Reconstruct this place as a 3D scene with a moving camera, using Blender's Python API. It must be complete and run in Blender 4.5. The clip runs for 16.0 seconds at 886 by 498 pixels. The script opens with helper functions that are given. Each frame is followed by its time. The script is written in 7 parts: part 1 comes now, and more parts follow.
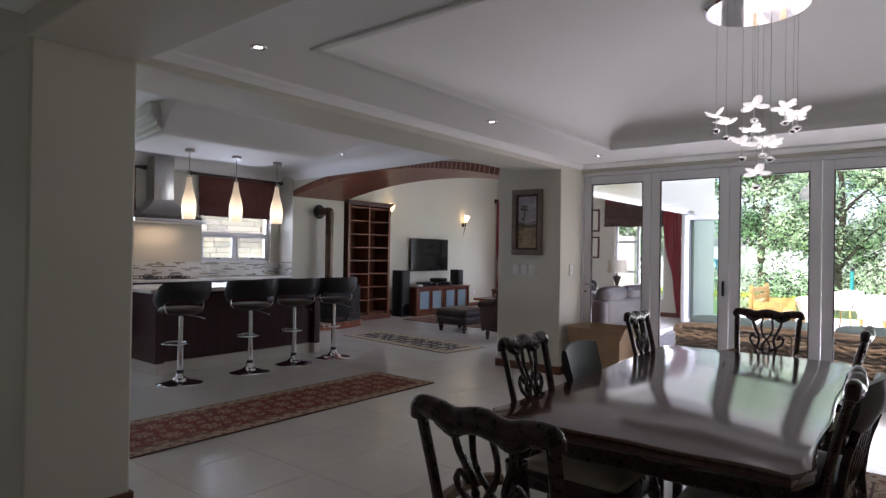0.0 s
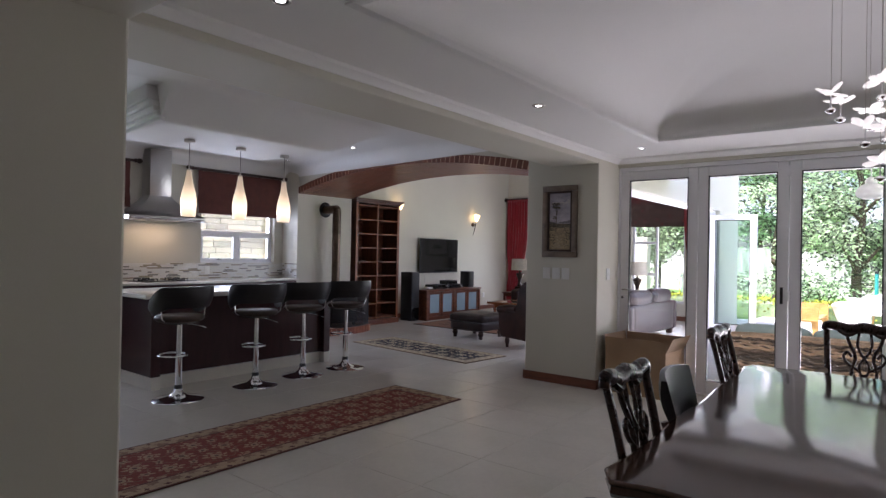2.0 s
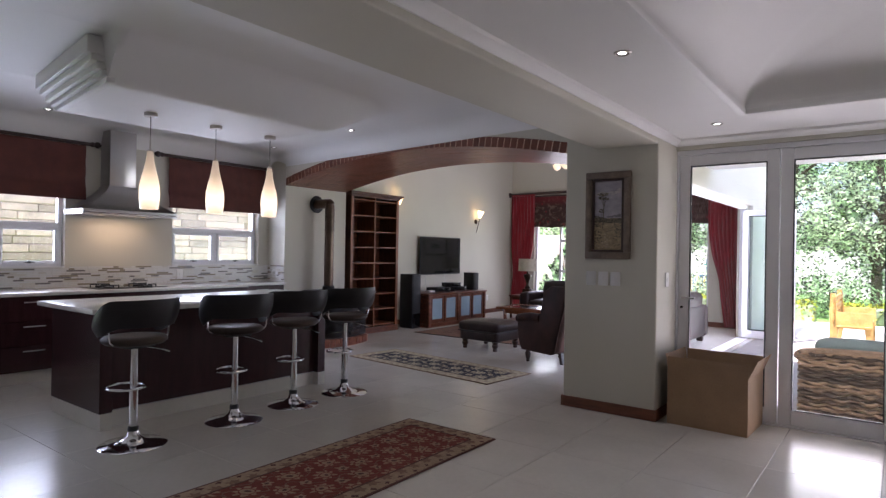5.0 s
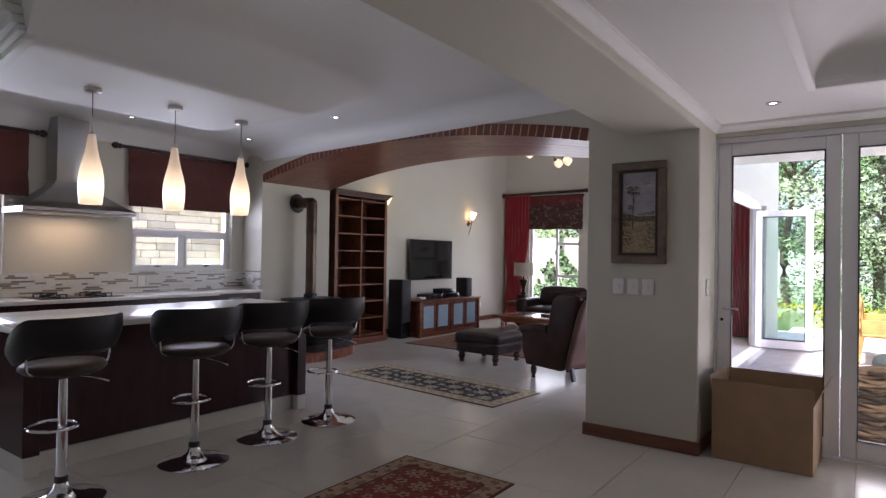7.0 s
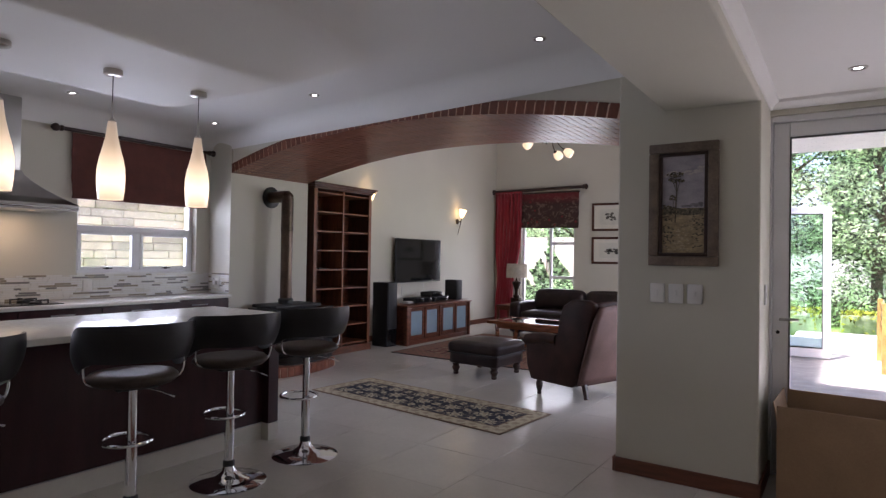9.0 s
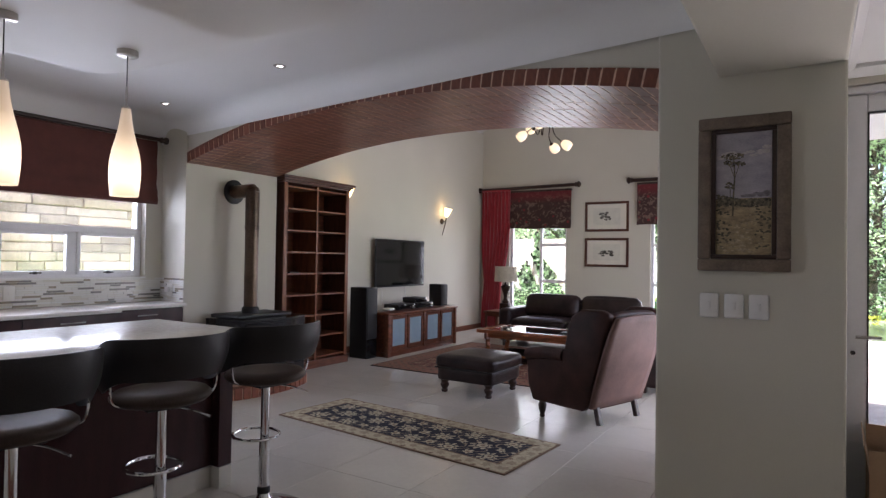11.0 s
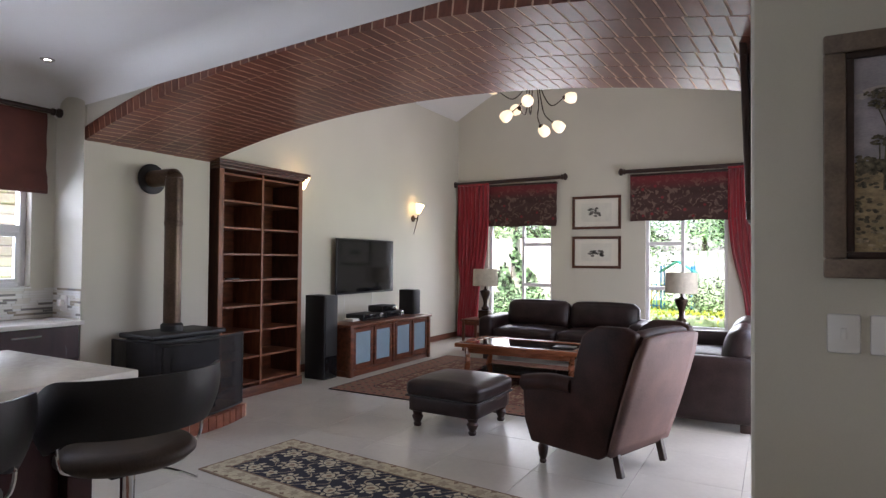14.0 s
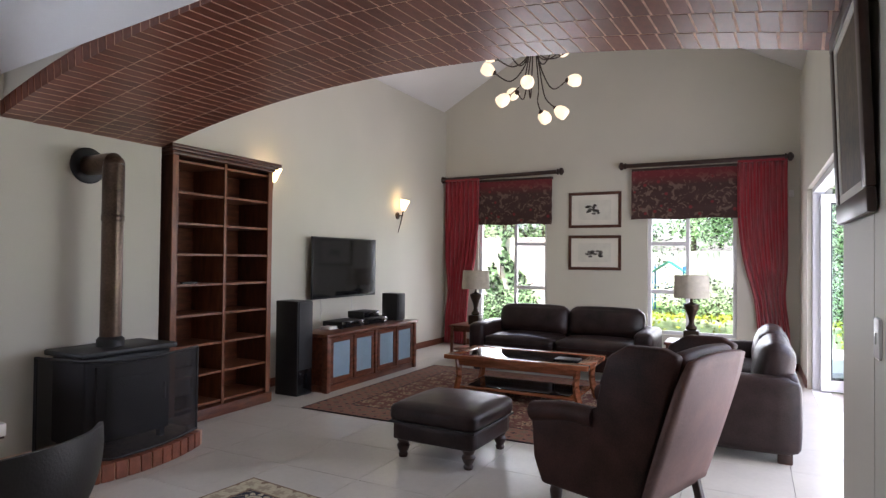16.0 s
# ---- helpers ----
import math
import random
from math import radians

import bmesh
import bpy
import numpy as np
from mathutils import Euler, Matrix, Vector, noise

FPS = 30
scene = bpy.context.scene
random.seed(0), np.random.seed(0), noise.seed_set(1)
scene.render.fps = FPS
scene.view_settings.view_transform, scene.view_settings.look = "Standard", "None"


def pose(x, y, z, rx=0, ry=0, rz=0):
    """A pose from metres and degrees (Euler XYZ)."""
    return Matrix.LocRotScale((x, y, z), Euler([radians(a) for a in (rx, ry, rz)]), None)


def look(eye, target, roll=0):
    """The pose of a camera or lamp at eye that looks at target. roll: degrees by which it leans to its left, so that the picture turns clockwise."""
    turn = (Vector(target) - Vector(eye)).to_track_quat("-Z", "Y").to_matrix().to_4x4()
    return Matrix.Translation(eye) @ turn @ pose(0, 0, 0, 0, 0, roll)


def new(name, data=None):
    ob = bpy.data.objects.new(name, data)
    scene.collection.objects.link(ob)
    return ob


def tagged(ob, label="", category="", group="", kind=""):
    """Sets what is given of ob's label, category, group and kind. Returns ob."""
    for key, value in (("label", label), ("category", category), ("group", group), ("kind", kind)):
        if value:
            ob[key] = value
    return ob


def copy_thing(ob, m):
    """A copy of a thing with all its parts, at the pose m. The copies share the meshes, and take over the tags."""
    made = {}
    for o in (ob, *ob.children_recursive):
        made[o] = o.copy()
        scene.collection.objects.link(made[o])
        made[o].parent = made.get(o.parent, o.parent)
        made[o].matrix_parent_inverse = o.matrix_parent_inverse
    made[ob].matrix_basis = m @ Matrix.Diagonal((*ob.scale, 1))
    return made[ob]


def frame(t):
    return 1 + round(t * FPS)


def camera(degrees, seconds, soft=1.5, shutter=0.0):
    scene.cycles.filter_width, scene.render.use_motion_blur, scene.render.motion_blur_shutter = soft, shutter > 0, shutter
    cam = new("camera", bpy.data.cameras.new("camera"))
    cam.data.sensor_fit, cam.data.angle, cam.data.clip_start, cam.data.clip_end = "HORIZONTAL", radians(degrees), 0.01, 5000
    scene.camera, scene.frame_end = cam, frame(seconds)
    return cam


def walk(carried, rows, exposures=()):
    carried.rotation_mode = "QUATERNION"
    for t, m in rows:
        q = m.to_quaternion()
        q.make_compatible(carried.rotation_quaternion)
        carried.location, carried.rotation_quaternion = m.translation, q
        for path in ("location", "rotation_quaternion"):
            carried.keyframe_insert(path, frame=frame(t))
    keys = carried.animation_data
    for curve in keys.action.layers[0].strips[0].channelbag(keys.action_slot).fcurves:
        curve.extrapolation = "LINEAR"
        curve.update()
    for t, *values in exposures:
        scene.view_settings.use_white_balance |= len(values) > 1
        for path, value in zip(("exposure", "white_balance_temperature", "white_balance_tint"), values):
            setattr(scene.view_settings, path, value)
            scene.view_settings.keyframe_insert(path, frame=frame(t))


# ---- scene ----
import itertools

cam = camera(72.8, 16.0, soft=1.4)
PATH = [
    (0, (-0.057, 0.495, 1.401), (-1.311, 2.053, 1.413), 0.9),
    (0.5, (-0.22, 0.574, 1.42), (-1.474, 2.132, 1.429), 1.0),
    (1, (-0.374, 0.655, 1.417), (-1.625, 2.216, 1.426), 1.0),
    (1.5, (-0.549, 0.741, 1.419), (-1.799, 2.303, 1.429), 1.1),
    (2, (-0.698, 0.802, 1.416), (-1.943, 2.367, 1.428), 1.1),
    (2.5, (-0.847, 0.89, 1.414), (-2.088, 2.459, 1.426), 1.1),
    (3, (-1.001, 1.007, 1.421), (-2.24, 2.577, 1.434), 1.1),
    (3.5, (-1.153, 1.129, 1.41), (-2.388, 2.702, 1.424), 1.1),
    (4, (-1.347, 1.271, 1.431), (-2.575, 2.85, 1.442), 1.0),
    (6.5, (-2.189, 1.968, 1.435), (-3.363, 3.586, 1.452), 1.0),
    (7, (-2.336, 2.124, 1.431), (-3.5, 3.75, 1.452), 0.9),
    (7.5, (-2.476, 2.289, 1.445), (-3.631, 3.921, 1.462), 0.9),
    (8, (-2.645, 2.437, 1.437), (-3.786, 4.08, 1.458), 0.9),
    (8.5, (-2.818, 2.577, 1.44), (-3.943, 4.231, 1.463), 0.9),
    (9, (-2.956, 2.736, 1.43), (-4.065, 4.4, 1.453), 0.9),
    (11.5, (-3.619, 3.553, 1.432), (-4.655, 5.263, 1.465), 0.8),
    (12, (-3.724, 3.719, 1.429), (-4.749, 5.436, 1.463), 0.7),
    (12.5, (-3.869, 3.911, 1.439), (-4.88, 5.636, 1.474), 0.7),
    (13, (-3.989, 4.071, 1.44), (-4.981, 5.807, 1.475), 0.5),
    (13.5, (-4.074, 4.264, 1.439), (-5.053, 6.007, 1.475), 0.5),
    (14, (-4.156, 4.455, 1.437), (-5.124, 6.205, 1.474), 0.5),
    (14.5, (-4.27, 4.63, 1.42), (-5.224, 6.388, 1.46), 0.5),
    (15, (-4.389, 4.808, 1.441), (-5.33, 6.572, 1.479), 0.5),
    (15.5, (-4.512, 4.959, 1.426), (-5.437, 6.732, 1.466), 0.5),
    (16, (-4.574, 5.1, 1.459), (-5.493, 6.876, 1.494), 0.6),
]
walk(cam, [(t, look(eye, target, roll)) for t, eye, target, roll in PATH],
     [(0.0, 1.95, 6000, 25), (4.0, 2.07, 6000, 28), (6.5, 1.99, 6100, 29), (9.0, 1.93, 6150, 29), (12.0, 2.27, 6200, 25), (14.0, 2.35, 6200, 24), (16.0, 2.32, 6200, 24)])

# ---- world, sun, daylight in the openings, exposure ----
world = bpy.data.worlds.new("world")
scene.world = world
world.use_nodes = True
wn = world.node_tree
sky = wn.nodes.new("ShaderNodeTexSky")
sky.sky_type, sky.sun_disc = "NISHITA", False
sky.sun_elevation, sky.sun_rotation = radians(70), radians(202)
sky.air_density, sky.dust_density = 1.0, 3.0
wn.links.new(sky.outputs[0], wn.nodes["Background"].inputs[0])
wn.nodes["Background"].inputs[1].default_value = 0.14
sun = new("sun", bpy.data.lights.new("sun", "SUN"))
sun.data.energy, sun.data.angle, sun.data.color = 4.6, radians(3), (1, 0.96, 0.9)
sun.matrix_world = look((-4, -10, 30), (0, 0, 0))


def daylight(name, eye, target, w, h, power, color=(0.93, 0.97, 1.0)):
    """An area lamp in an opening, for the sky outside it."""
    lamp = new(name, bpy.data.lights.new(name, "AREA"))
    lamp.data.shape, lamp.data.size, lamp.data.size_y = "RECTANGLE", w, h
    lamp.data.energy, lamp.data.color = power, color
    lamp.matrix_world = look(eye, target)
    return lamp


daylight("daylight_dining", (-1.2, 7.75, 1.25), (-1.2, 0, 1.25), 4.3, 2.2, 2.5)
# light thrown up by the sunlit paving in front of the doors
daylight("daylight_patio", (-1.2, 7.70, 0.42), (-1.2, 5.7, 2.42), 4.3, 0.75, 17, (1.0, 0.98, 0.92))
daylight("daylight_lounge", (-3.72, 10.8, 1.2), (-9, 10.8, 1.2), 4.6, 2.2, 17)
daylight("daylight_kitchen", (-9.62, 6.4, 1.6), (0, 6.4, 1.6), 1.25, 0.75, 10, (0.78, 0.90, 1.0))
daylight("daylight_kitchen", (-9.62, 3.85, 1.6), (0, 3.85, 1.6), 1.15, 0.75, 10, (0.78, 0.90, 1.0))
daylight("daylight_far", (-8.18, 14.75, 1.25), (-8.18, 0, 1.25), 1.15, 1.5, 7.5)
daylight("daylight_far", (-5.4, 14.75, 1.25), (-5.4, 0, 1.25), 1.15, 1.5, 7.5)
# the glazed side door of the kitchen, south of the windows
daylight("daylight_side", (-9.38, 1.45, 1.1), (0, 1.45, 0.9), 1.4, 2.0, 2.5, (0.86, 0.93, 1.0))
daylight("hood_light", (-9.17, 4.98, 1.775), (-9.17, 4.98, 0), 0.05, 0.55, 0.65, (1.0, 0.74, 0.45))

# ---- materials ----
def mat(name, color, rough=0.5, metal=0.0, vary=0.06, scale=6.0, fine=60.0, bump=0.1, spec=0.5, rand=0.0, island=0.0, stretch=None, coat=0.0, sheen=0.0, dark=None, uneven=0.05):
    """A surface with a large and a fine variation of colour, and a fine relief."""
    m = bpy.data.materials.new(name)
    m.use_nodes = True
    t = m.node_tree
    n, l = t.nodes, t.links
    b = n["Principled BSDF"]
    tc = n.new("ShaderNodeTexCoord")
    mp = n.new("ShaderNodeMapping")
    l.new(tc.outputs["Object"], mp.inputs[0])
    if stretch:
        mp.inputs["Scale"].default_value = stretch
    a = n.new("ShaderNodeTexNoise")
    a.inputs["Scale"].default_value, a.inputs["Detail"].default_value = scale, 4
    f = n.new("ShaderNodeTexNoise")
    f.inputs["Scale"].default_value, f.inputs["Detail"].default_value = fine, 3
    l.new(mp.outputs[0], a.inputs["Vector"])
    l.new(mp.outputs[0], f.inputs["Vector"])
    lo = dark or [max(0, c * (1 - 2.2 * vary)) for c in color]
    hi = [min(1, c * (1 + 2.2 * vary)) for c in color]
    r = n.new("ShaderNodeValToRGB")
    r.color_ramp.elements[0].position, r.color_ramp.elements[1].position = 0.3, 0.7
    r.color_ramp.elements[0].color, r.color_ramp.elements[1].color = (*lo, 1), (*hi, 1)
    mixf = n.new("ShaderNodeMath")
    mixf.operation = "MULTIPLY_ADD"
    mixf.inputs[1].default_value, mixf.inputs[2].default_value = 0.35, 0.0
    l.new(f.outputs[0], mixf.inputs[0])
    add = n.new("ShaderNodeMath")
    add.operation = "MULTIPLY_ADD"
    add.inputs[1].default_value = 0.65
    l.new(a.outputs[0], add.inputs[0])
    l.new(mixf.outputs[0], add.inputs[2])
    last = add.outputs[0]
    if rand or island:
        src = n.new("ShaderNodeObjectInfo").outputs["Random"] if rand else n.new("ShaderNodeNewGeometry").outputs["Random Per Island"]
        sh = n.new("ShaderNodeMath")
        sh.operation = "MULTIPLY_ADD"
        sh.inputs[1].default_value = rand or island
        l.new(src, sh.inputs[0])
        off = n.new("ShaderNodeMath")
        off.operation = "SUBTRACT"
        off.inputs[1].default_value = (rand or island) / 2
        l.new(last, off.inputs[0])
        l.new(off.outputs[0], sh.inputs[2])
        last = sh.outputs[0]
    l.new(last, r.inputs[0])
    l.new(r.outputs[0], b.inputs["Base Color"])
    rr = n.new("ShaderNodeMapRange")
    rr.inputs["To Min"].default_value, rr.inputs["To Max"].default_value = max(0.02, rough - uneven), min(1, rough + uneven)
    l.new(a.outputs[0], rr.inputs[0])
    l.new(rr.outputs[0], b.inputs["Roughness"])
    b.inputs["Metallic"].default_value = metal
    b.inputs["Specular IOR Level"].default_value = spec
    b.inputs["Coat Weight"].default_value = coat
    b.inputs["Coat Roughness"].default_value = 0.12
    b.inputs["Sheen Weight"].default_value = sheen
    if bump:
        bp = n.new("ShaderNodeBump")
        bp.inputs["Strength"].default_value, bp.inputs["Distance"].default_value = bump, 0.004
        l.new(f.outputs[0], bp.inputs["Height"])
        l.new(bp.outputs[0], b.inputs["Normal"])
    return m


def glow(name, color, strength, base=None):
    m = mat(name, base or color, 0.4, vary=0.01, bump=0)
    b = m.node_tree.nodes["Principled BSDF"]
    b.inputs["Emission Color"].default_value, b.inputs["Emission Strength"].default_value = (*color, 1), strength
    return m


def glass_mat(name, tint=(1, 1, 1), gloss=1.0):
    """A thin pane: clear, with a mirror gloss that grows at grazing angles."""
    m = bpy.data.materials.new(name)
    m.use_nodes = True
    t = m.node_tree
    n, l = t.nodes, t.links
    n.remove(n["Principled BSDF"])
    tr, gl, mx, fr = (n.new("ShaderNode" + k) for k in ("BsdfTransparent", "BsdfGlossy", "MixShader", "Fresnel"))
    tr.inputs[0].default_value = (*tint, 1)
    gl.inputs["Roughness"].default_value = 0.02
    fr.inputs[0].default_value = 1.45
    k = n.new("ShaderNodeMath")
    k.operation = "MULTIPLY"
    k.inputs[1].default_value = gloss
    l.new(fr.outputs[0], k.inputs[0])
    l.new(k.outputs[0], mx.inputs[0])
    l.new(tr.outputs[0], mx.inputs[1])
    l.new(gl.outputs[0], mx.inputs[2])
    l.new(mx.outputs[0], n["Material Output"].inputs[0])
    return m


M = {
    "wall": mat("wall_paint", (0.61, 0.583, 0.495), 0.6, vary=0.02, scale=1.2, fine=140, bump=0.12),
    "white": mat("ceiling_paint", (0.80, 0.79, 0.77), 0.6, vary=0.015, scale=1.0, fine=120, bump=0.06),
    "skirt": mat("stained_skirting", (0.16, 0.055, 0.03), 0.35, vary=0.2, scale=5, stretch=(1, 1, 8)),
    "tile": mat("ivory_porcelain", (0.64, 0.61, 0.545), 0.22, vary=0.03, scale=2.5, fine=25, bump=0.004, rand=0.12, uneven=0.01, spec=0.5),
    "grout": mat("grout", (0.38, 0.36, 0.33), 0.8, vary=0.1),
    "brick": mat("glazed_red_brick", (0.17, 0.055, 0.032), 0.34, vary=0.16, scale=14, fine=90, bump=0.08, uneven=0.015, island=0.25, spec=0.5),
    "mortar": mat("mortar", (0.66, 0.45, 0.33), 0.8, vary=0.15, scale=20),
    "darkwood": mat("dark_mahogany", (0.030, 0.012, 0.008), 0.28, vary=0.3, scale=7, fine=50, stretch=(6, 1, 6), bump=0.04, coat=0.2, spec=0.35),
    "tabletop": mat("polished_mahogany_top", (0.075, 0.034, 0.021), 0.11, vary=0.14, scale=5, fine=40, stretch=(9, 1, 1), bump=0.006, coat=0.25, spec=0.5, uneven=0.012),
    "bookwood": mat("stained_bookcase_wood", (0.085, 0.030, 0.016), 0.35, vary=0.3, scale=5, fine=40, stretch=(6, 6, 1), bump=0.06),
    "shelfedge": mat("warm_shelf_wood", (0.21, 0.078, 0.036), 0.35, vary=0.25, scale=5, stretch=(6, 6, 1), bump=0.06),
    "cabwood": mat("red_brown_cabinet_wood", (0.14, 0.045, 0.022), 0.3, vary=0.3, scale=6, fine=40, stretch=(5, 1, 5), bump=0.05),
    "tablewood": mat("orange_brown_table_wood", (0.26, 0.085, 0.035), 0.25, vary=0.25, scale=6, stretch=(1, 6, 6), bump=0.05, coat=0.3),
    "islandwood": mat("wenge_veneer", (0.042, 0.015, 0.017), 0.25, vary=0.12, scale=3, fine=50, stretch=(1, 5, 1), bump=0.02, spec=0.35),
    "quartz": mat("ivory_quartz", (0.72, 0.69, 0.64), 0.18, vary=0.03, scale=30, fine=200, bump=0.0),
    "blackleather": mat("black_leather", (0.017, 0.015, 0.016), 0.42, vary=0.2, scale=5, fine=180, bump=0.2, spec=0.38),
    "brownleather": mat("dark_brown_leather", (0.022, 0.012, 0.011), 0.36, vary=0.35, scale=6, fine=110, bump=0.4, spec=0.3, uneven=0.1),
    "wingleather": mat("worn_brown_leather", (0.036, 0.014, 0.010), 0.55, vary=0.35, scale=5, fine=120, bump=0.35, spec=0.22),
    "wingback": mat("pale_back_leather", (0.135, 0.074, 0.062), 0.55, vary=0.2, scale=4, fine=110, bump=0.3, spec=0.3),
    "chrome": mat("chrome", (0.78, 0.78, 0.80), 0.06, 1.0, vary=0.01, bump=0),
    "steel": mat("brushed_steel", (0.42, 0.41, 0.40), 0.30, 1.0, vary=0.03, scale=3, fine=120, bump=0.01),
    "nickel": mat("satin_nickel", (0.5, 0.47, 0.43), 0.3, 1.0, vary=0.05, bump=0),
    "flue": mat("enamelled_flue", (0.10, 0.065, 0.045), 0.3, 0.6, vary=0.3, scale=4, bump=0.03),
    "black": mat("matt_black", (0.012, 0.012, 0.013), 0.5, vary=0.15, bump=0.05),
    "screen": mat("screen_glass", (0.006, 0.006, 0.007), 0.08, vary=0.05, bump=0),
    "plastic": mat("white_plastic", (0.78, 0.77, 0.74), 0.35, vary=0.01, bump=0),
    "upvc": mat("white_aluminium", (0.82, 0.82, 0.84), 0.4, vary=0.02, scale=3, bump=0.02),
    "gasket": mat("black_gasket", (0.02, 0.02, 0.02), 0.6, bump=0),
    "maroon": mat("maroon_blind_fabric", (0.105, 0.026, 0.018), 0.85, vary=0.12, scale=8, fine=250, bump=0.25, sheen=0.3),
    "red": mat("red_curtain_fabric", (0.30, 0.012, 0.022), 0.8, vary=0.12, scale=6, fine=220, bump=0.2, sheen=0.4),
    "rod": mat("dark_rod_wood", (0.035, 0.016, 0.011), 0.35, vary=0.2, bump=0.03),
    "card": mat("brown_cardboard", (0.34, 0.215, 0.12), 0.8, vary=0.06, scale=5, fine=90, bump=0.1),
    "cardin": mat("cardboard_inside", (0.40, 0.27, 0.165), 0.85, vary=0.06, scale=5, fine=90, bump=0.1),
    "frost": mat("frosted_blue_glass", (0.26, 0.36, 0.42), 0.3, vary=0.08, scale=3, bump=0.02),
    "bronze": mat("dark_bronze", (0.045, 0.028, 0.018), 0.4, 0.7, vary=0.2, bump=0.05),
    "linen": mat("linen_shade", (0.50, 0.45, 0.36), 0.85, vary=0.1, scale=12, fine=260, bump=0.3),
    "picframe": mat("grey_brown_frame", (0.17, 0.125, 0.09), 0.5, vary=0.2, scale=12, fine=90, bump=0.3),
    "matboard": mat("cream_mount", (0.72, 0.69, 0.60), 0.8, vary=0.02, bump=0),
    "stoolleather": mat("brown_black_leather", (0.050, 0.033, 0.025), 0.45, vary=0.2, scale=5, fine=160, bump=0.25, spec=0.25),
    "stoveglass": mat("sooty_stove_glass", (0.008, 0.008, 0.008), 0.45, bump=0),
    "hob": mat("black_hob_glass", (0.01, 0.01, 0.01), 0.07, bump=0),
    "glass": glass_mat("window_glass"),
    "tealglass": glass_mat("green_glass", (0.91, 0.965, 0.955)),
    "topglass": glass_mat("table_glass", (0.80, 0.90, 0.86), 1.6),
    "smoke": mat("fire_screen_mesh", (0.022, 0.020, 0.021), 0.6, vary=0.1, fine=300, bump=0.1, spec=0.2),
    "bulb": glow("opal_bulb", (1.0, 0.76, 0.43), 0.25, (0.80, 0.74, 0.58)),
    "sconceglass": glow("lit_sconce_glass", (1.0, 0.70, 0.30), 1.6, (0.85, 0.78, 0.6)),
    "spot": glow("downlight_lens", (1.0, 0.95, 0.88), 3.0),
    "flower": glow("lit_glass_flower", (1.0, 0.95, 0.84), 0.21, (0.8, 0.8, 0.76)),
    "paving": mat("pale_paving", (0.55, 0.53, 0.49), 0.7, vary=0.1, scale=3, bump=0.2),
    "grass": mat("lawn", (0.10, 0.21, 0.035), 0.9, vary=0.3, scale=4, fine=80, bump=0.5),
    "leaf": mat("leaf_green", (0.26, 0.38, 0.21), 0.55, vary=0.4, scale=1.0, fine=7, bump=0, island=0.8),
    "leaf2": mat("leaf_pale_green", (0.38, 0.47, 0.30), 0.55, vary=0.4, scale=1.0, fine=7, bump=0, island=0.8),
    "hedge": mat("yellow_hedge_leaf", (0.36, 0.40, 0.05), 0.55, vary=0.35, scale=1.5, fine=7, bump=0, island=0.7),
    "bark": mat("bark", (0.10, 0.075, 0.05), 0.9, vary=0.3, scale=8, bump=0.6),
    "render_wall": mat("cream_garden_render", (0.55, 0.50, 0.43), 0.8, vary=0.06, scale=2, bump=0.2),
    "stone": mat("pale_stone_cladding", (0.60, 0.49, 0.40), 0.8, vary=0.15, scale=4, fine=40, bump=0.5, rand=0.45),
    "wicker": mat("woven_wicker", (0.19, 0.125, 0.07), 0.6, vary=0.3, scale=8, fine=60, bump=0.4, island=0.7),
    "cushion": mat("grey_green_cushion", (0.22, 0.28, 0.26), 0.85, vary=0.06, fine=200, bump=0.2),
    "whitechair": mat("white_patio_plastic", (0.80, 0.79, 0.76), 0.4, vary=0.03, bump=0.02),
    "orangewood": mat("orange_oiled_wood", (0.46, 0.29, 0.09), 0.45, vary=0.2, scale=6, stretch=(6, 1, 1)),
    "roof": mat("patio_roof_sheet", (0.8, 0.8, 0.79), 0.6, vary=0.03),
    "trunkwall": mat("far_wall_paint", (0.62, 0.62, 0.60), 0.8, vary=0.1, scale=2),
    "bluepaint": mat("blue_frame_paint", (0.02, 0.19, 0.42), 0.4, vary=0.1),
    "yellowpaint": mat("yellow_pole_paint", (0.55, 0.36, 0.03), 0.4, vary=0.1),
}


def ramp_mat(name, cols, rough, random_island=True, src=None):
    """Flat pieces, each of one colour out of cols."""
    m = mat(name, cols[0], rough, bump=0.05)
    t = m.node_tree
    n, l = t.nodes, t.links
    r = n.new("ShaderNodeValToRGB")
    r.color_ramp.interpolation = "CONSTANT"
    for i, c in enumerate(cols):
        e = r.color_ramp.elements[i] if i < 2 else r.color_ramp.elements.new(0.5)
        e.position, e.color = i / len(cols), (*c, 1)
    l.new(n.new("ShaderNodeNewGeometry").outputs["Random Per Island"], r.inputs[0])
    l.new(r.outputs[0], n["Principled BSDF"].inputs["Base Color"])
    return m


M["mosaic"] = ramp_mat("glass_mosaic", [(0.70, 0.69, 0.65), (0.30, 0.26, 0.20), (0.66, 0.63, 0.56), (0.22, 0.21, 0.20), (0.72, 0.71, 0.68), (0.58, 0.55, 0.47), (0.70, 0.70, 0.68), (0.36, 0.35, 0.34)], 0.2)


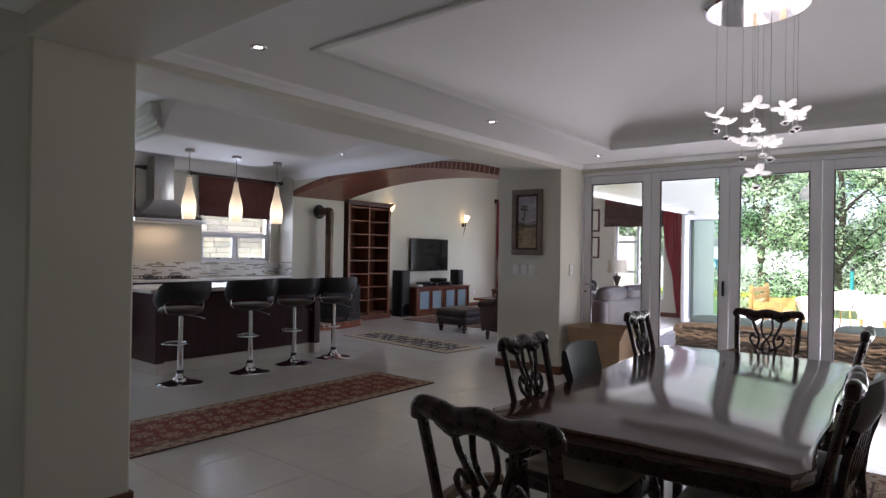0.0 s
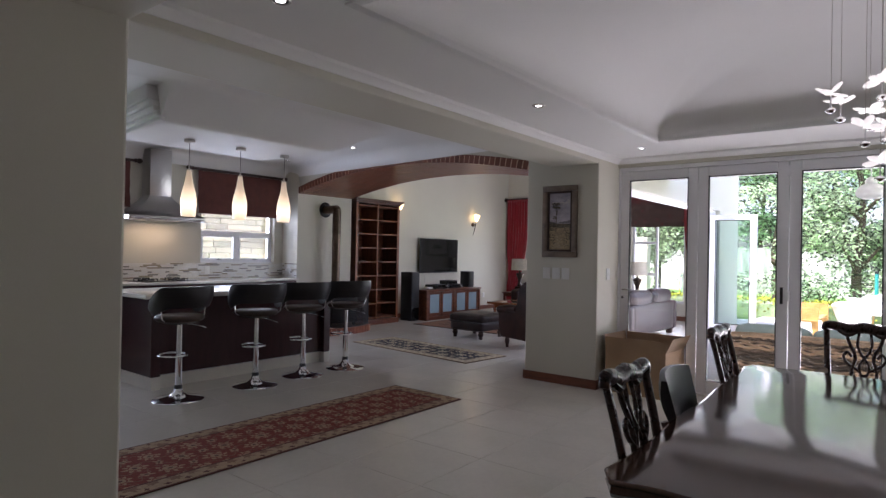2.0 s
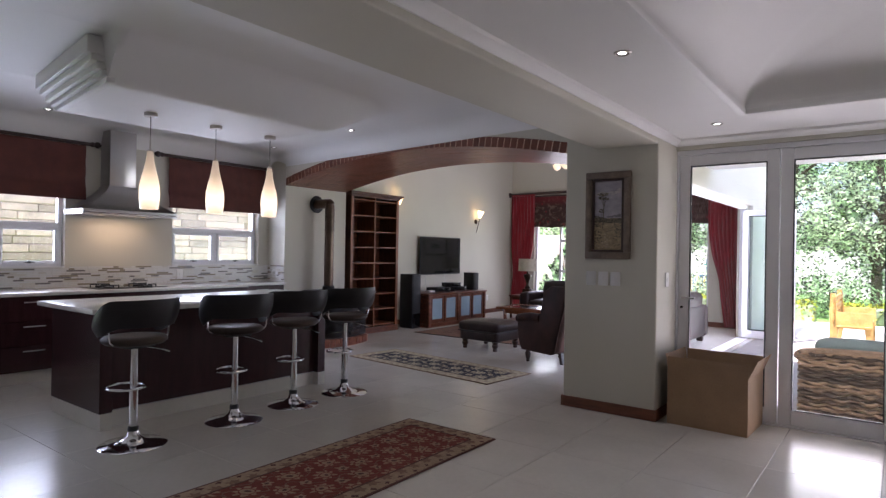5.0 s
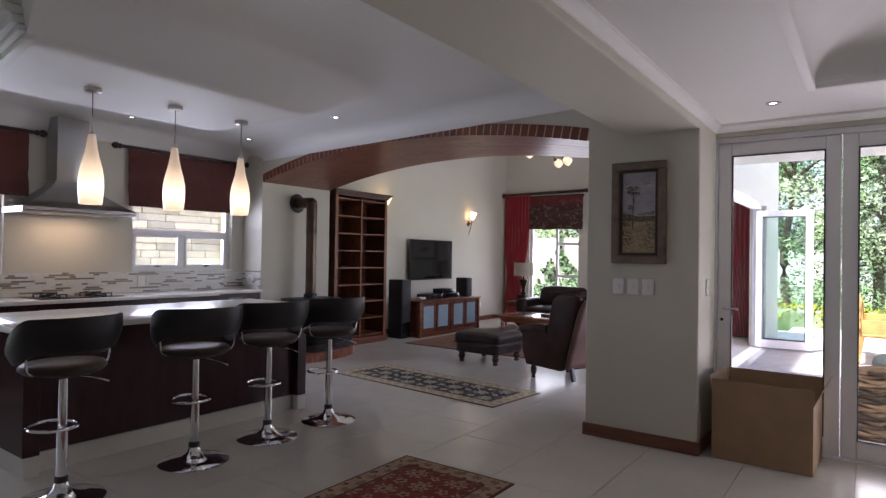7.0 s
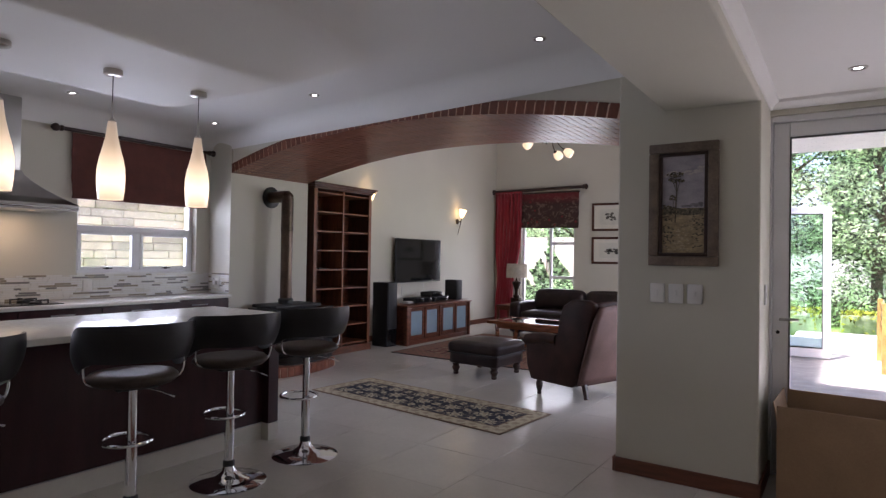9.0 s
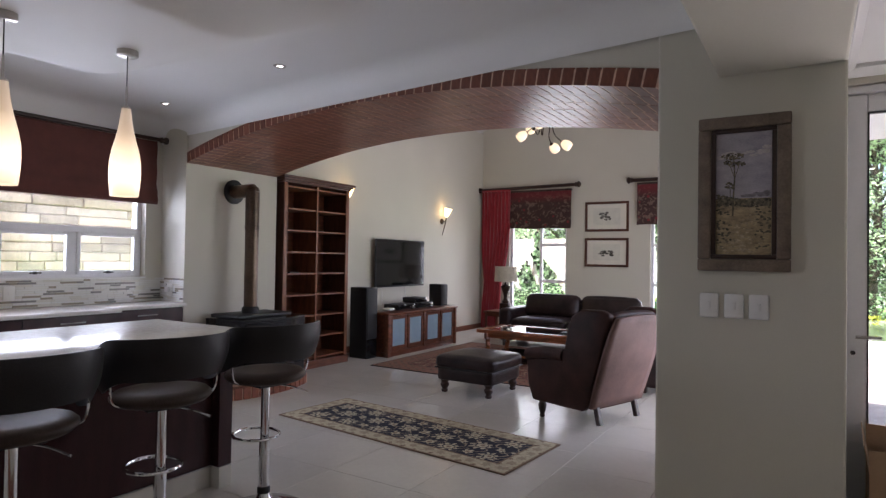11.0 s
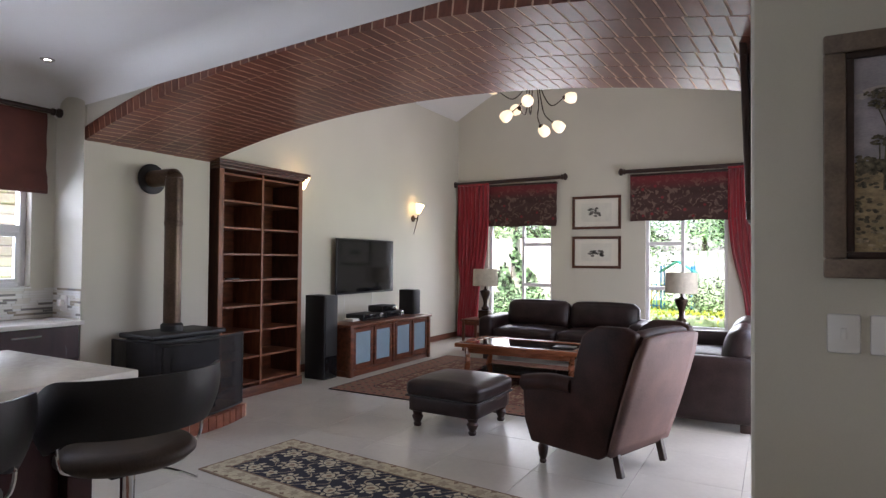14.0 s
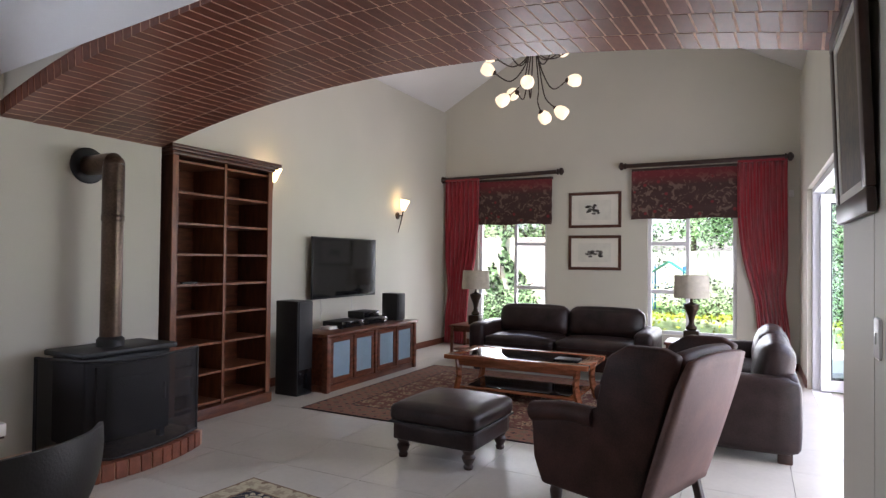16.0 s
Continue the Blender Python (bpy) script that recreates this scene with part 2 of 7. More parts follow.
def rug_mat(name, ground, a, b, border, w, h, cell, rim=0.12):
    """A woven rug: a border, and a field of repeated rosettes and vines. w, h: its size in metres, centred on its origin."""
    m = mat(name, ground, 0.95, vary=0.05, fine=260, bump=0.5)
    mid = tuple((p + q) / 2 for p, q in zip(a, b))
    t = m.node_tree
    n, l = t.nodes, t.links
    tc = n.new("ShaderNodeTexCoord")
    sx = n.new("ShaderNodeSeparateXYZ")
    l.new(tc.outputs["Object"], sx.inputs[0])

    def math_(op, x, y=0.0, z=None):
        k = n.new("ShaderNodeMath")
        k.operation = op
        for i, v in enumerate((x, y) if z is None else (x, y, z)):
            if isinstance(v, (int, float)):
                k.inputs[i].default_value = v
            else:
                l.new(v, k.inputs[i])
        return k.outputs[0]

    def mixc(f, c1, c2):
        k = n.new("ShaderNodeMix")
        k.data_type = "RGBA"
        for i, v in ((0, f), (6, c1), (7, c2)):
            if isinstance(v, tuple):
                k.inputs[i].default_value = (*v, 1)
            else:
                l.new(v, k.inputs[i])
        return k.outputs[2]

    # a slight unevenness of the weave bends the pattern
    nz = n.new("ShaderNodeTexNoise")
    nz.inputs["Scale"].default_value = 9
    l.new(tc.outputs["Object"], nz.inputs["Vector"])
    bend = math_("MULTIPLY_ADD", nz.outputs[0], 0.07, -0.035)
    x, y = math_("ADD", sx.outputs[0], bend), math_("ADD", sx.outputs[1], bend)

    def bloom(ox, oy, size, radius, petals, pick=None):
        """Round blooms on a square lattice: the mask of the petals, and the distance from the middle."""
        fu = math_("SUBTRACT", math_("FRACT", math_("MULTIPLY_ADD", x, 1 / size, ox + 40.0)), 0.5)
        fv = math_("SUBTRACT", math_("FRACT", math_("MULTIPLY_ADD", y, 1 / size, oy + 40.0)), 0.5)
        rr = math_("SQRT", math_("ADD", math_("MULTIPLY", fu, fu), math_("MULTIPLY", fv, fv)))
        th = math_("ARCTAN2", fv, fu)
        lim = math_("MULTIPLY_ADD", math_("COSINE", math_("MULTIPLY", th, float(petals))), radius * 0.22, radius * 0.82)
        return math_("LESS_THAN", rr, lim), rr

    u, v = math_("MULTIPLY", x, 2 * math.pi / cell), math_("MULTIPLY", y, 2 * math.pi / cell)
    w1 = math_("ABSOLUTE", math_("SINE", math_("ADD", u, math_("MULTIPLY", math_("SINE", v), 1.6))))
    w2 = math_("ABSOLUTE", math_("SINE", math_("ADD", v, math_("MULTIPLY", math_("SINE", math_("MULTIPLY", u, 2.0)), 0.9))))
    col = mixc(math_("LESS_THAN", math_("MINIMUM", w1, w2), 0.09), ground, mid)
    for ox, oy in ((0.5, 0.0), (0.0, 0.5)):
        f, rr = bloom(ox, oy, cell, 0.13, 5)
        col = mixc(f, col, a)
        col = mixc(math_("LESS_THAN", rr, 0.045), col, b)
    for ox, oy in ((0.0, 0.0), (0.5, 0.5)):
        f, rr = bloom(ox, oy, cell, 0.25, 8)
        col = mixc(f, col, a)
        col = mixc(math_("COMPARE", rr, 0.135, 0.014), col, ground)
        col = mixc(math_("LESS_THAN", rr, 0.05), col, b)
    ex = math_("SUBTRACT", w / 2, math_("ABSOLUTE", sx.outputs[0]))
    ey = math_("SUBTRACT", h / 2, math_("ABSOLUTE", sx.outputs[1]))
    edge = math_("MINIMUM", ex, ey)
    motif = bloom(0.0, 0.0, 0.13, 0.34, 6)[0]
    small = bloom(0.5, 0.5, 0.13, 0.16, 4)[0]
    bcol = mixc(small, mixc(motif, border, mid), b)
    col = mixc(math_("LESS_THAN", edge, rim), col, bcol)
    col = mixc(math_("LESS_THAN", math_("ABSOLUTE", math_("SUBTRACT", edge, rim)), 0.008), col, b)
    col = mixc(math_("LESS_THAN", edge, 0.018), col, b)
    fine = n.new("ShaderNodeTexNoise")
    fine.inputs["Scale"].default_value = 45
    l.new(tc.outputs["Object"], fine.inputs["Vector"])
    hue = n.new("ShaderNodeHueSaturation")
    l.new(math_("MULTIPLY_ADD", fine.outputs[0], 0.7, 0.65), hue.inputs["Value"])
    l.new(col, hue.inputs["Color"])
    l.new(hue.outputs[0], n["Principled BSDF"].inputs["Base Color"])
    return m


M["rug_red"] = rug_mat("red_floral_rug", (0.20, 0.035, 0.024), (0.38, 0.24, 0.15), (0.11, 0.04, 0.03), (0.40, 0.28, 0.18), 0.87, 3.9, 0.31, 0.14)
M["rug_blue"] = rug_mat("navy_floral_rug", (0.018, 0.02, 0.035), (0.50, 0.44, 0.31), (0.22, 0.15, 0.10), (0.50, 0.44, 0.30), 2.36, 0.84, 0.36, 0.15)
M["rug_lounge"] = rug_mat("brown_oriental_rug", (0.14, 0.045, 0.030), (0.33, 0.22, 0.13), (0.03, 0.018, 0.020), (0.24, 0.11, 0.07), 3.2, 2.75, 0.34, 0.35)
M["brick1"] = mat("glazed_red_brick_single", (0.17, 0.055, 0.032), 0.34, vary=0.16, scale=3, fine=14, bump=0.06, uneven=0.015, rand=0.25, spec=0.5)
M["paper"] = mat("print_paper", (0.66, 0.64, 0.56), 0.8, vary=0.04, scale=8, bump=0)
M["ink"] = mat("grey_ink", (0.16, 0.15, 0.13), 0.8, vary=0.4, scale=30, bump=0)
M["darkart"] = mat("dark_canvas", (0.05, 0.035, 0.02), 0.5, vary=0.9, scale=5, fine=30, bump=0.2)


def print_mat():
    """Dark brown cloth with pale leaves and red blooms."""
    m = mat("printed_blind_cloth", (0.055, 0.024, 0.020), 0.85, vary=0.2, scale=8, fine=250, bump=0.2)
    n, l = m.node_tree.nodes, m.node_tree.links
    tc = n.new("ShaderNodeTexCoord")
    a, b = n.new("ShaderNodeTexNoise"), n.new("ShaderNodeTexVoronoi")
    a.inputs["Scale"].default_value, a.inputs["Distortion"].default_value, a.inputs["Detail"].default_value = 9.0, 1.8, 1.0
    b.inputs["Scale"].default_value = 6.5
    ra, rb = n.new("ShaderNodeValToRGB"), n.new("ShaderNodeValToRGB")
    ra.color_ramp.elements[0].position, ra.color_ramp.elements[1].position = 0.55, 0.62
    ra.color_ramp.elements[0].color, ra.color_ramp.elements[1].color = (0.055, 0.024, 0.02, 1), (0.15, 0.10, 0.078, 1)
    rb.color_ramp.elements[0].position, rb.color_ramp.elements[1].position = 0.12, 0.20
    rb.color_ramp.elements[0].color, rb.color_ramp.elements[1].color = (1, 1, 1, 1), (0, 0, 0, 1)
    mx = n.new("ShaderNodeMix")
    mx.data_type = "RGBA"
    mx.inputs[7].default_value = (0.20, 0.022, 0.025, 1)
    for t in (a, b):
        l.new(tc.outputs["Object"], t.inputs["Vector"])
    l.new(a.outputs[0], ra.inputs[0])
    l.new(b.outputs["Distance"], rb.inputs[0])
    l.new(rb.outputs[0], mx.inputs[0])
    l.new(ra.outputs[0], mx.inputs[6])
    # a band of red cloth at its head
    sx, gt, m2 = n.new("ShaderNodeSeparateXYZ"), n.new("ShaderNodeMapRange"), n.new("ShaderNodeMix")
    m2.data_type = "RGBA"
    m2.inputs[7].default_value = (0.17, 0.014, 0.02, 1)
    gt.inputs["From Min"].default_value, gt.inputs["From Max"].default_value, gt.inputs["To Max"].default_value = 0.5, 0.66, 0.75
    l.new(tc.outputs["Object"], sx.inputs[0])
    l.new(sx.outputs[2], gt.inputs[0])
    l.new(gt.outputs[0], m2.inputs[0])
    l.new(mx.outputs[2], m2.inputs[6])
    l.new(m2.outputs[2], n["Principled BSDF"].inputs["Base Color"])
    return m


M["printz"] = print_mat()
M["seatcloth"] = mat("pale_seat_cloth", (0.42, 0.36, 0.27), 0.9, vary=0.08, fine=220, bump=0.3)
M["armwood"] = mat("tan_arm_wood", (0.16, 0.09, 0.04), 0.35, vary=0.3, scale=8, bump=0.05)
M["teal"] = mat("teal_paint", (0.02, 0.28, 0.25), 0.5, vary=0.15, scale=9)
M["paintcloud"] = mat("painted_cloud", (0.46, 0.42, 0.41), 0.6, vary=0.15, scale=30, bump=0.3)
M["painthill"] = mat("painted_hill", (0.24, 0.22, 0.24), 0.6, vary=0.2, scale=30, bump=0.3)
M["paintsky"] = mat("painted_sky", (0.34, 0.31, 0.34), 0.6, vary=0.22, scale=9, fine=90, bump=0.3, dark=(0.25, 0.24, 0.28), stretch=(1, 1, 2.4))
M["paintveld"] = mat("painted_veld", (0.30, 0.23, 0.13), 0.6, vary=0.4, scale=26, fine=120, bump=0.4, dark=(0.17, 0.13, 0.08), stretch=(1, 1, 2))
M["paintbush"] = mat("painted_bush", (0.115, 0.098, 0.062), 0.6, vary=0.5, scale=60, bump=0.3)
M["paintsand"] = mat("painted_sand", (0.40, 0.32, 0.21), 0.6, vary=0.25, scale=60, bump=0.3)
M["rug_beige"] = rug_mat("beige_rust_rug", (0.42, 0.31, 0.21), (0.30, 0.12, 0.06), (0.14, 0.08, 0.05), (0.44, 0.33, 0.23), 1.95, 3.02, 0.33, 0.2)


def let_through(m, part_=0.68):
    """Leaves glow a little with the light that falls on their far side."""
    n, l = m.node_tree.nodes, m.node_tree.links
    b, mx, tr = n["Principled BSDF"], n.new("ShaderNodeMixShader"), n.new("ShaderNodeBsdfTranslucent")
    l.new(b.inputs["Base Color"].links[0].from_socket, tr.inputs[0])
    mx.inputs[0].default_value = part_
    l.new(b.outputs[0], mx.inputs[1])
    l.new(tr.outputs[0], mx.inputs[2])
    l.new(mx.outputs[0], n["Material Output"].inputs[0])


for k in ("leaf", "leaf2", "hedge"):
    let_through(M[k])


def pendant_mat():
    """Opal glass round a bulb: brightest low in the body, dim at the neck."""
    m = mat("opal_pendant", (0.80, 0.76, 0.68), 0.3, vary=0.01, bump=0)
    n, l = m.node_tree.nodes, m.node_tree.links
    tc, sx, mr, r = (n.new("ShaderNode" + k) for k in ("TexCoord", "SeparateXYZ", "MapRange", "ValToRGB"))
    l.new(tc.outputs["Object"], sx.inputs[0])
    l.new(sx.outputs[2], mr.inputs[0])
    mr.inputs["From Min"].default_value, mr.inputs["From Max"].default_value = -0.81, -0.32
    e = r.color_ramp.elements
    e[0].position, e[0].color = 0.0, (0.17, 0.13, 0.075, 1)
    e[1].position, e[1].color = 1.0, (0.05, 0.035, 0.02, 1)
    for pos, c in ((0.22, (0.36, 0.30, 0.18, 1)), (0.45, (0.22, 0.17, 0.10, 1)), (0.7, (0.09, 0.065, 0.035, 1))):
        q = e.new(pos)
        q.color = c
    l.new(mr.outputs[0], r.inputs[0])
    b = n["Principled BSDF"]
    l.new(r.outputs[0], b.inputs["Emission Color"])
    b.inputs["Emission Strength"].default_value = 1.25
    return m


M["pendant"] = pendant_mat()


M["smoke"].node_tree.nodes["Principled BSDF"].inputs["Alpha"].default_value = 0.86


# ---- mesh helpers ----
def link(name, bm, material, smooth=None):
    me = bpy.data.meshes.new(name)
    bmesh.ops.recalc_face_normals(bm, faces=bm.faces)
    bm.to_mesh(me)
    bm.free()
    for k in material if isinstance(material, (list, tuple)) else [material]:
        me.materials.append(M[k])
    if smooth:
        me.shade_smooth()
        me.set_sharp_from_angle(angle=radians(smooth))
    return new(name, me)


def part(name, bm, material, parent, label="", smooth=40):
    ob = link(name, bm, material, smooth)
    ob.parent = parent
    if label:
        ob["label"] = label
    return ob


def thing(name, at, label, category, group="", rz=0):
    ob = new(name)
    ob.empty_display_size = 0.1
    ob.matrix_world = pose(*at, 0, 0, rz)
    return tagged(ob, label, category, group)


def solid(name, bm, material, kind="structure", label="", category="", smooth=None):
    return tagged(link(name, bm, material, smooth), label, category, "", kind)


def B():
    return bmesh.new()


def cube(bm, lo, hi, bev=0.0, seg=2, m=None):
    lo, hi = Vector(lo), Vector(hi)
    c, s = (lo + hi) / 2, hi - lo
    t = (m or Matrix()) @ Matrix.Translation(c) @ Matrix.Diagonal((*s, 1))
    v = bmesh.ops.create_cube(bm, size=1, matrix=t)["verts"]
    if bev:
        e = list({e for k in v for e in k.link_edges})
        bmesh.ops.bevel(bm, geom=e, offset=bev, segments=seg, affect="EDGES", profile=0.5)
    return bm


def rbox(bm, lo, hi, r, n=6, puff=(0, 0, 0), m=None):
    """A soft box: rounded edges, and faces that swell by puff."""
    lo, hi = Vector(lo), Vector(hi)
    c, h = (lo + hi) / 2, (hi - lo) / 2
    r = min(r, *h)
    b = bmesh.new()
    bmesh.ops.create_cube(b, size=2)
    bmesh.ops.subdivide_edges(b, edges=b.edges, cuts=n, use_grid_fill=True)
    for v in b.verts:
        u = v.co.copy()
        u = Vector([math.copysign(abs(k) ** 0.75, k) for k in u])
        p = Vector([u[i] * h[i] for i in range(3)])
        q = Vector([max(-(h[i] - r), min(h[i] - r, p[i])) for i in range(3)])
        d = p - q
        p = q + d.normalized() * r if d.length > 1e-9 else p
        for i in range(3):
            j, k = (i + 1) % 3, (i + 2) % 3
            p[i] += puff[i] * u[i] * (1 - u[j] ** 2) * (1 - u[k] ** 2)
        v.co = (m or Matrix()) @ (c + p)
    me = bpy.data.meshes.new("tmp")
    b.to_mesh(me)
    b.free()
    bm.from_mesh(me)
    bpy.data.meshes.remove(me)
    return bm


def lathe(bm, prof, seg=24, m=None, closed=True):
    """prof: (radius, height) pairs, turned about z."""
    m = m or Matrix()
    rings = []
    for r, z in prof:
        if r < 1e-6:
            rings.append([bm.verts.new(m @ Vector((0, 0, z)))])
        else:
            rings.append([bm.verts.new(m @ Vector((r * math.cos(a), r * math.sin(a), z))) for a in [2 * math.pi * i / seg for i in range(seg)]])
    for a, b in zip(rings, rings[1:]):
        for i in range(seg):
            j = (i + 1) % seg
            if len(a) == 1 and len(b) == 1:
                continue
            if len(a) == 1:
                bm.faces.new((a[0], b[i], b[j]))
            elif len(b) == 1:
                bm.faces.new((a[i], a[j], b[0]))
            else:
                bm.faces.new((a[i], a[j], b[j], b[i]))
    if closed:
        for ring in (rings[0], rings[-1]):
            if len(ring) > 2:
                bm.faces.new(ring)
    return bm


def sweep(bm, pts, r, seg=8, m=None, flat=1.0, close=False):
    """A tube along pts; r: one radius or one for each point."""
    m = m or Matrix()
    pts = [Vector(p) for p in pts]
    k = len(pts)
    rs = r if isinstance(r, (list, tuple)) else [r] * k
    rings, up = [], Vector((0, 0, 1))
    for i, p in enumerate(pts):
        if close:
            d = pts[(i + 1) % k] - pts[i - 1]
        else:
            d = pts[min(i + 1, k - 1)] - pts[max(i - 1, 0)]
        d.normalize()
        s = d.cross(up)
        if s.length < 0.05:
            s = d.cross(Vector((0, 1, 0)))
        s.normalize()
        w = s.cross(d)
        rings.append([bm.verts.new(m @ (p + rs[i] * (math.cos(a) * s + flat * math.sin(a) * w))) for a in [2 * math.pi * q / seg for q in range(seg)]])
    for i in range(k if close else k - 1):
        a, b = rings[i], rings[(i + 1) % k]
        for q in range(seg):
            bm.faces.new((a[q], a[(q + 1) % seg], b[(q + 1) % seg], b[q]))
    if not close:
        bm.faces.new(rings[0])
        bm.faces.new(rings[-1])
    return bm


def bez(p, n=10):
    """Points on a smooth curve through p (Catmull-Rom)."""
    p = [Vector(q) for q in p]
    out = []
    for i in range(len(p) - 1):
        a, b, c, d = p[max(i - 1, 0)], p[i], p[i + 1], p[min(i + 2, len(p) - 1)]
        for k in range(n):
            t = k / n
            out.append(0.5 * (2 * b + (c - a) * t + (2 * a - 5 * b + 4 * c - d) * t * t + (3 * b - a - 3 * c + d) * t ** 3))
    return out + [p[-1]]


def prism(bm, poly, depth, m=None):
    """A flat outline in local x, z made thick along y from 0 to depth."""
    m = m or Matrix()
    a = [bm.verts.new(m @ Vector((x, 0, z))) for x, z in poly]
    b = [bm.verts.new(m @ Vector((x, depth, z))) for x, z in poly]
    bm.faces.new(a)
    bm.faces.new(b[::-1])
    n = len(poly)
    for i in range(n):
        bm.faces.new((a[i], b[i], b[(i + 1) % n], a[(i + 1) % n]))
    return bm

# ---- the setting ----
CEIL_D, CEIL_K = 2.50, 2.86


def slab(name, lo, hi, material, label="", bev=0.0):
    return solid(name, cube(B(), lo, hi, bev), material, label=label)


slab("floor", (-9.6, -1.6, -0.15), (2.2, 14.75, -0.012), "grout", "ivory polished porcelain tile floor with thin grout joints")

# west wall: kitchen stretch with two windows, flue breast, lounge stretch
XW = -9.42
bm = B()
for y0, y1, z0, z1 in ((-1.6, 0.75, 0, 3.2), (0.75, 2.15, 2.15, 3.2), (2.15, 3.15, 0, 3.2), (3.15, 4.45, 0, 1.17), (3.15, 4.45, 2.3, 3.2), (4.45, 5.74, 0, 3.2), (5.74, 7.09, 0, 1.18), (5.74, 7.09, 2.3, 3.2), (7.09, 7.3, 0, 3.2)):
    cube(bm, (XW - 0.25, y0, z0), (XW, y1, z1))
solid("wall_west_kitchen", bm, "wall")
slab("wall_flue_breast", (XW - 0.25, 7.27, 0), (-9.02, 8.5, 3.2), "wall", "cream painted wall behind the stove")
slab("wall_west_lounge", (XW - 0.25, 8.5, 0), (XW, 14.8, 4.05), "wall", "cream painted wall with a television and sconces")
# far gable wall with two windows
YN, XE, XM, EAVE, RIDGE = 14.55, -4.02, -6.72, 3.95, 5.6
bm = B()
ZW = 0.38
for x0, x1, z0, z1 in ((-9.67, -8.79, 0, EAVE), (-8.79, -7.57, 0, ZW), (-8.79, -7.57, 2.4, EAVE), (-7.57, -6.0, 0, EAVE), (-6.0, -4.79, 0, ZW), (-6.0, -4.79, 2.4, EAVE), (-4.79, -3.77, 0, EAVE)):
    cube(bm, (x0, YN, z0), (x1, YN + 0.25, z1))
prism(bm, [(-9.67, EAVE), (-3.77, EAVE), (XM, RIDGE + 0.1)], 0.25, Matrix.Translation((0, YN, 0)))
solid("wall_north", bm, "wall")
# lounge east wall with the wide folding-door opening
bm = B()
cube(bm, (XE, 8.2, 2.33), (XE + 0.25, 13.3, EAVE))
cube(bm, (XE, 13.3, 0), (XE + 0.25, YN, EAVE))
cube(bm, (XE, 7.46, 0), (XE + 0.25, 8.2, EAVE))
solid("wall_east_lounge", bm, "wall")
# pillar that carries the painting and the arch
bm = B()
cube(bm, (-4.23, 6.78, 0), (-3.37, 7.46, 3.2), 0.012)
cube(bm, (-4.23, 7.46, 0), (XE, 8.2, 3.2))
solid("pillar_wall", bm, "wall", label="cream painted pillar wall with light switches", category="wall")
# lounge roof and the gable above the arch
bm = B()
prism(bm, [(-9.75, EAVE - 0.03), (XM, RIDGE), (-3.7, EAVE - 0.03), (-3.7, EAVE + 0.15), (XM, RIDGE + 0.18), (-9.75, EAVE + 0.15)]  , 6.8, Matrix.Translation((0, 7.99, 0)))
solid("ceiling_lounge", bm, "white", label="white raked ceiling of the lounge")
# brick arch between kitchen and lounge: its plan runs slightly askew
AX0, AX1 = -9.02, -4.23


def arch_z(x):
    return 2.64 - (x + 6.62) ** 2 / (2 * 11.0)


def arch_y(s, k):
    """k: 0 at the kitchen face, 1 at the lounge face."""
    f, b = 7.27 - 0.49 * s, 8.50 - 0.30 * s
    return f + (b - f) * k


def arch_strip(z_lo, z_hi, k0, k1, dy):
    bm = B()
    n = 48
    cols = []
    for i in range(n + 1):
        s = i / n
        x = AX0 + (AX1 - AX0) * s
        cols.append([bm.verts.new((x, arch_y(s, k) + d, z)) for k, d, z in ((k0, dy, z_lo(x)), (k1, -dy, z_lo(x)), (k1, -dy, z_hi(x)), (k0, dy, z_hi(x)))])
    for a, b in zip(cols, cols[1:]):
        for q in range(4):
            bm.faces.new((a[q], b[q], b[(q + 1) % 4], a[(q + 1) % 4]))
    bm.faces.new(cols[0])
    bm.faces.new(cols[-1])
    return bm


solid("wall_above_arch", arch_strip(lambda x: arch_z(x) + 0.095, lambda x: 3.0, 0, 1, 0.02), "wall", smooth=40)
arch = solid("brick_arch", arch_strip(lambda x: arch_z(x) + 0.0022, lambda x: arch_z(x) + 0.096, 0, 1, 0.0078), "mortar", label="shallow red brick arch with glossy soffit", category="arch", smooth=40)
solid("wall_gable_arch", prism(B(), [(-9.6, 2.99), (-3.8, 2.99), (-3.8, EAVE), (XM, RIDGE + 0.1), (-9.6, EAVE)], 0.18, Matrix.Translation((0, 8.0, 0))), "wall")

# kitchen ceiling: one smooth sheet, lower over the island, coved down to the walls
def smooth(a, b, v):
    t = max(0.0, min(1.0, (v - a) / (b - a)))
    return t * t * (3 - 2 * t)


END = -0.13  # skew of the south end of the lowered ceiling


def kitchen_z(x, y):
    drop = smooth(-7.75, -7.38, x) * (1 - smooth(-6.12, -5.72, x)) * (1 - smooth(5.35, 6.3, y)) * smooth(3.47, 3.51, y - END * (x + 6.7))
    z = CEIL_K - 0.30 * drop
    for d in (x - XW, 7.27 - 0.103 * (x + 9.0) - y):
        if d < 0.2:
            z -= 0.2 - math.sqrt(max(0, 0.04 - (0.2 - d) ** 2))
    return z


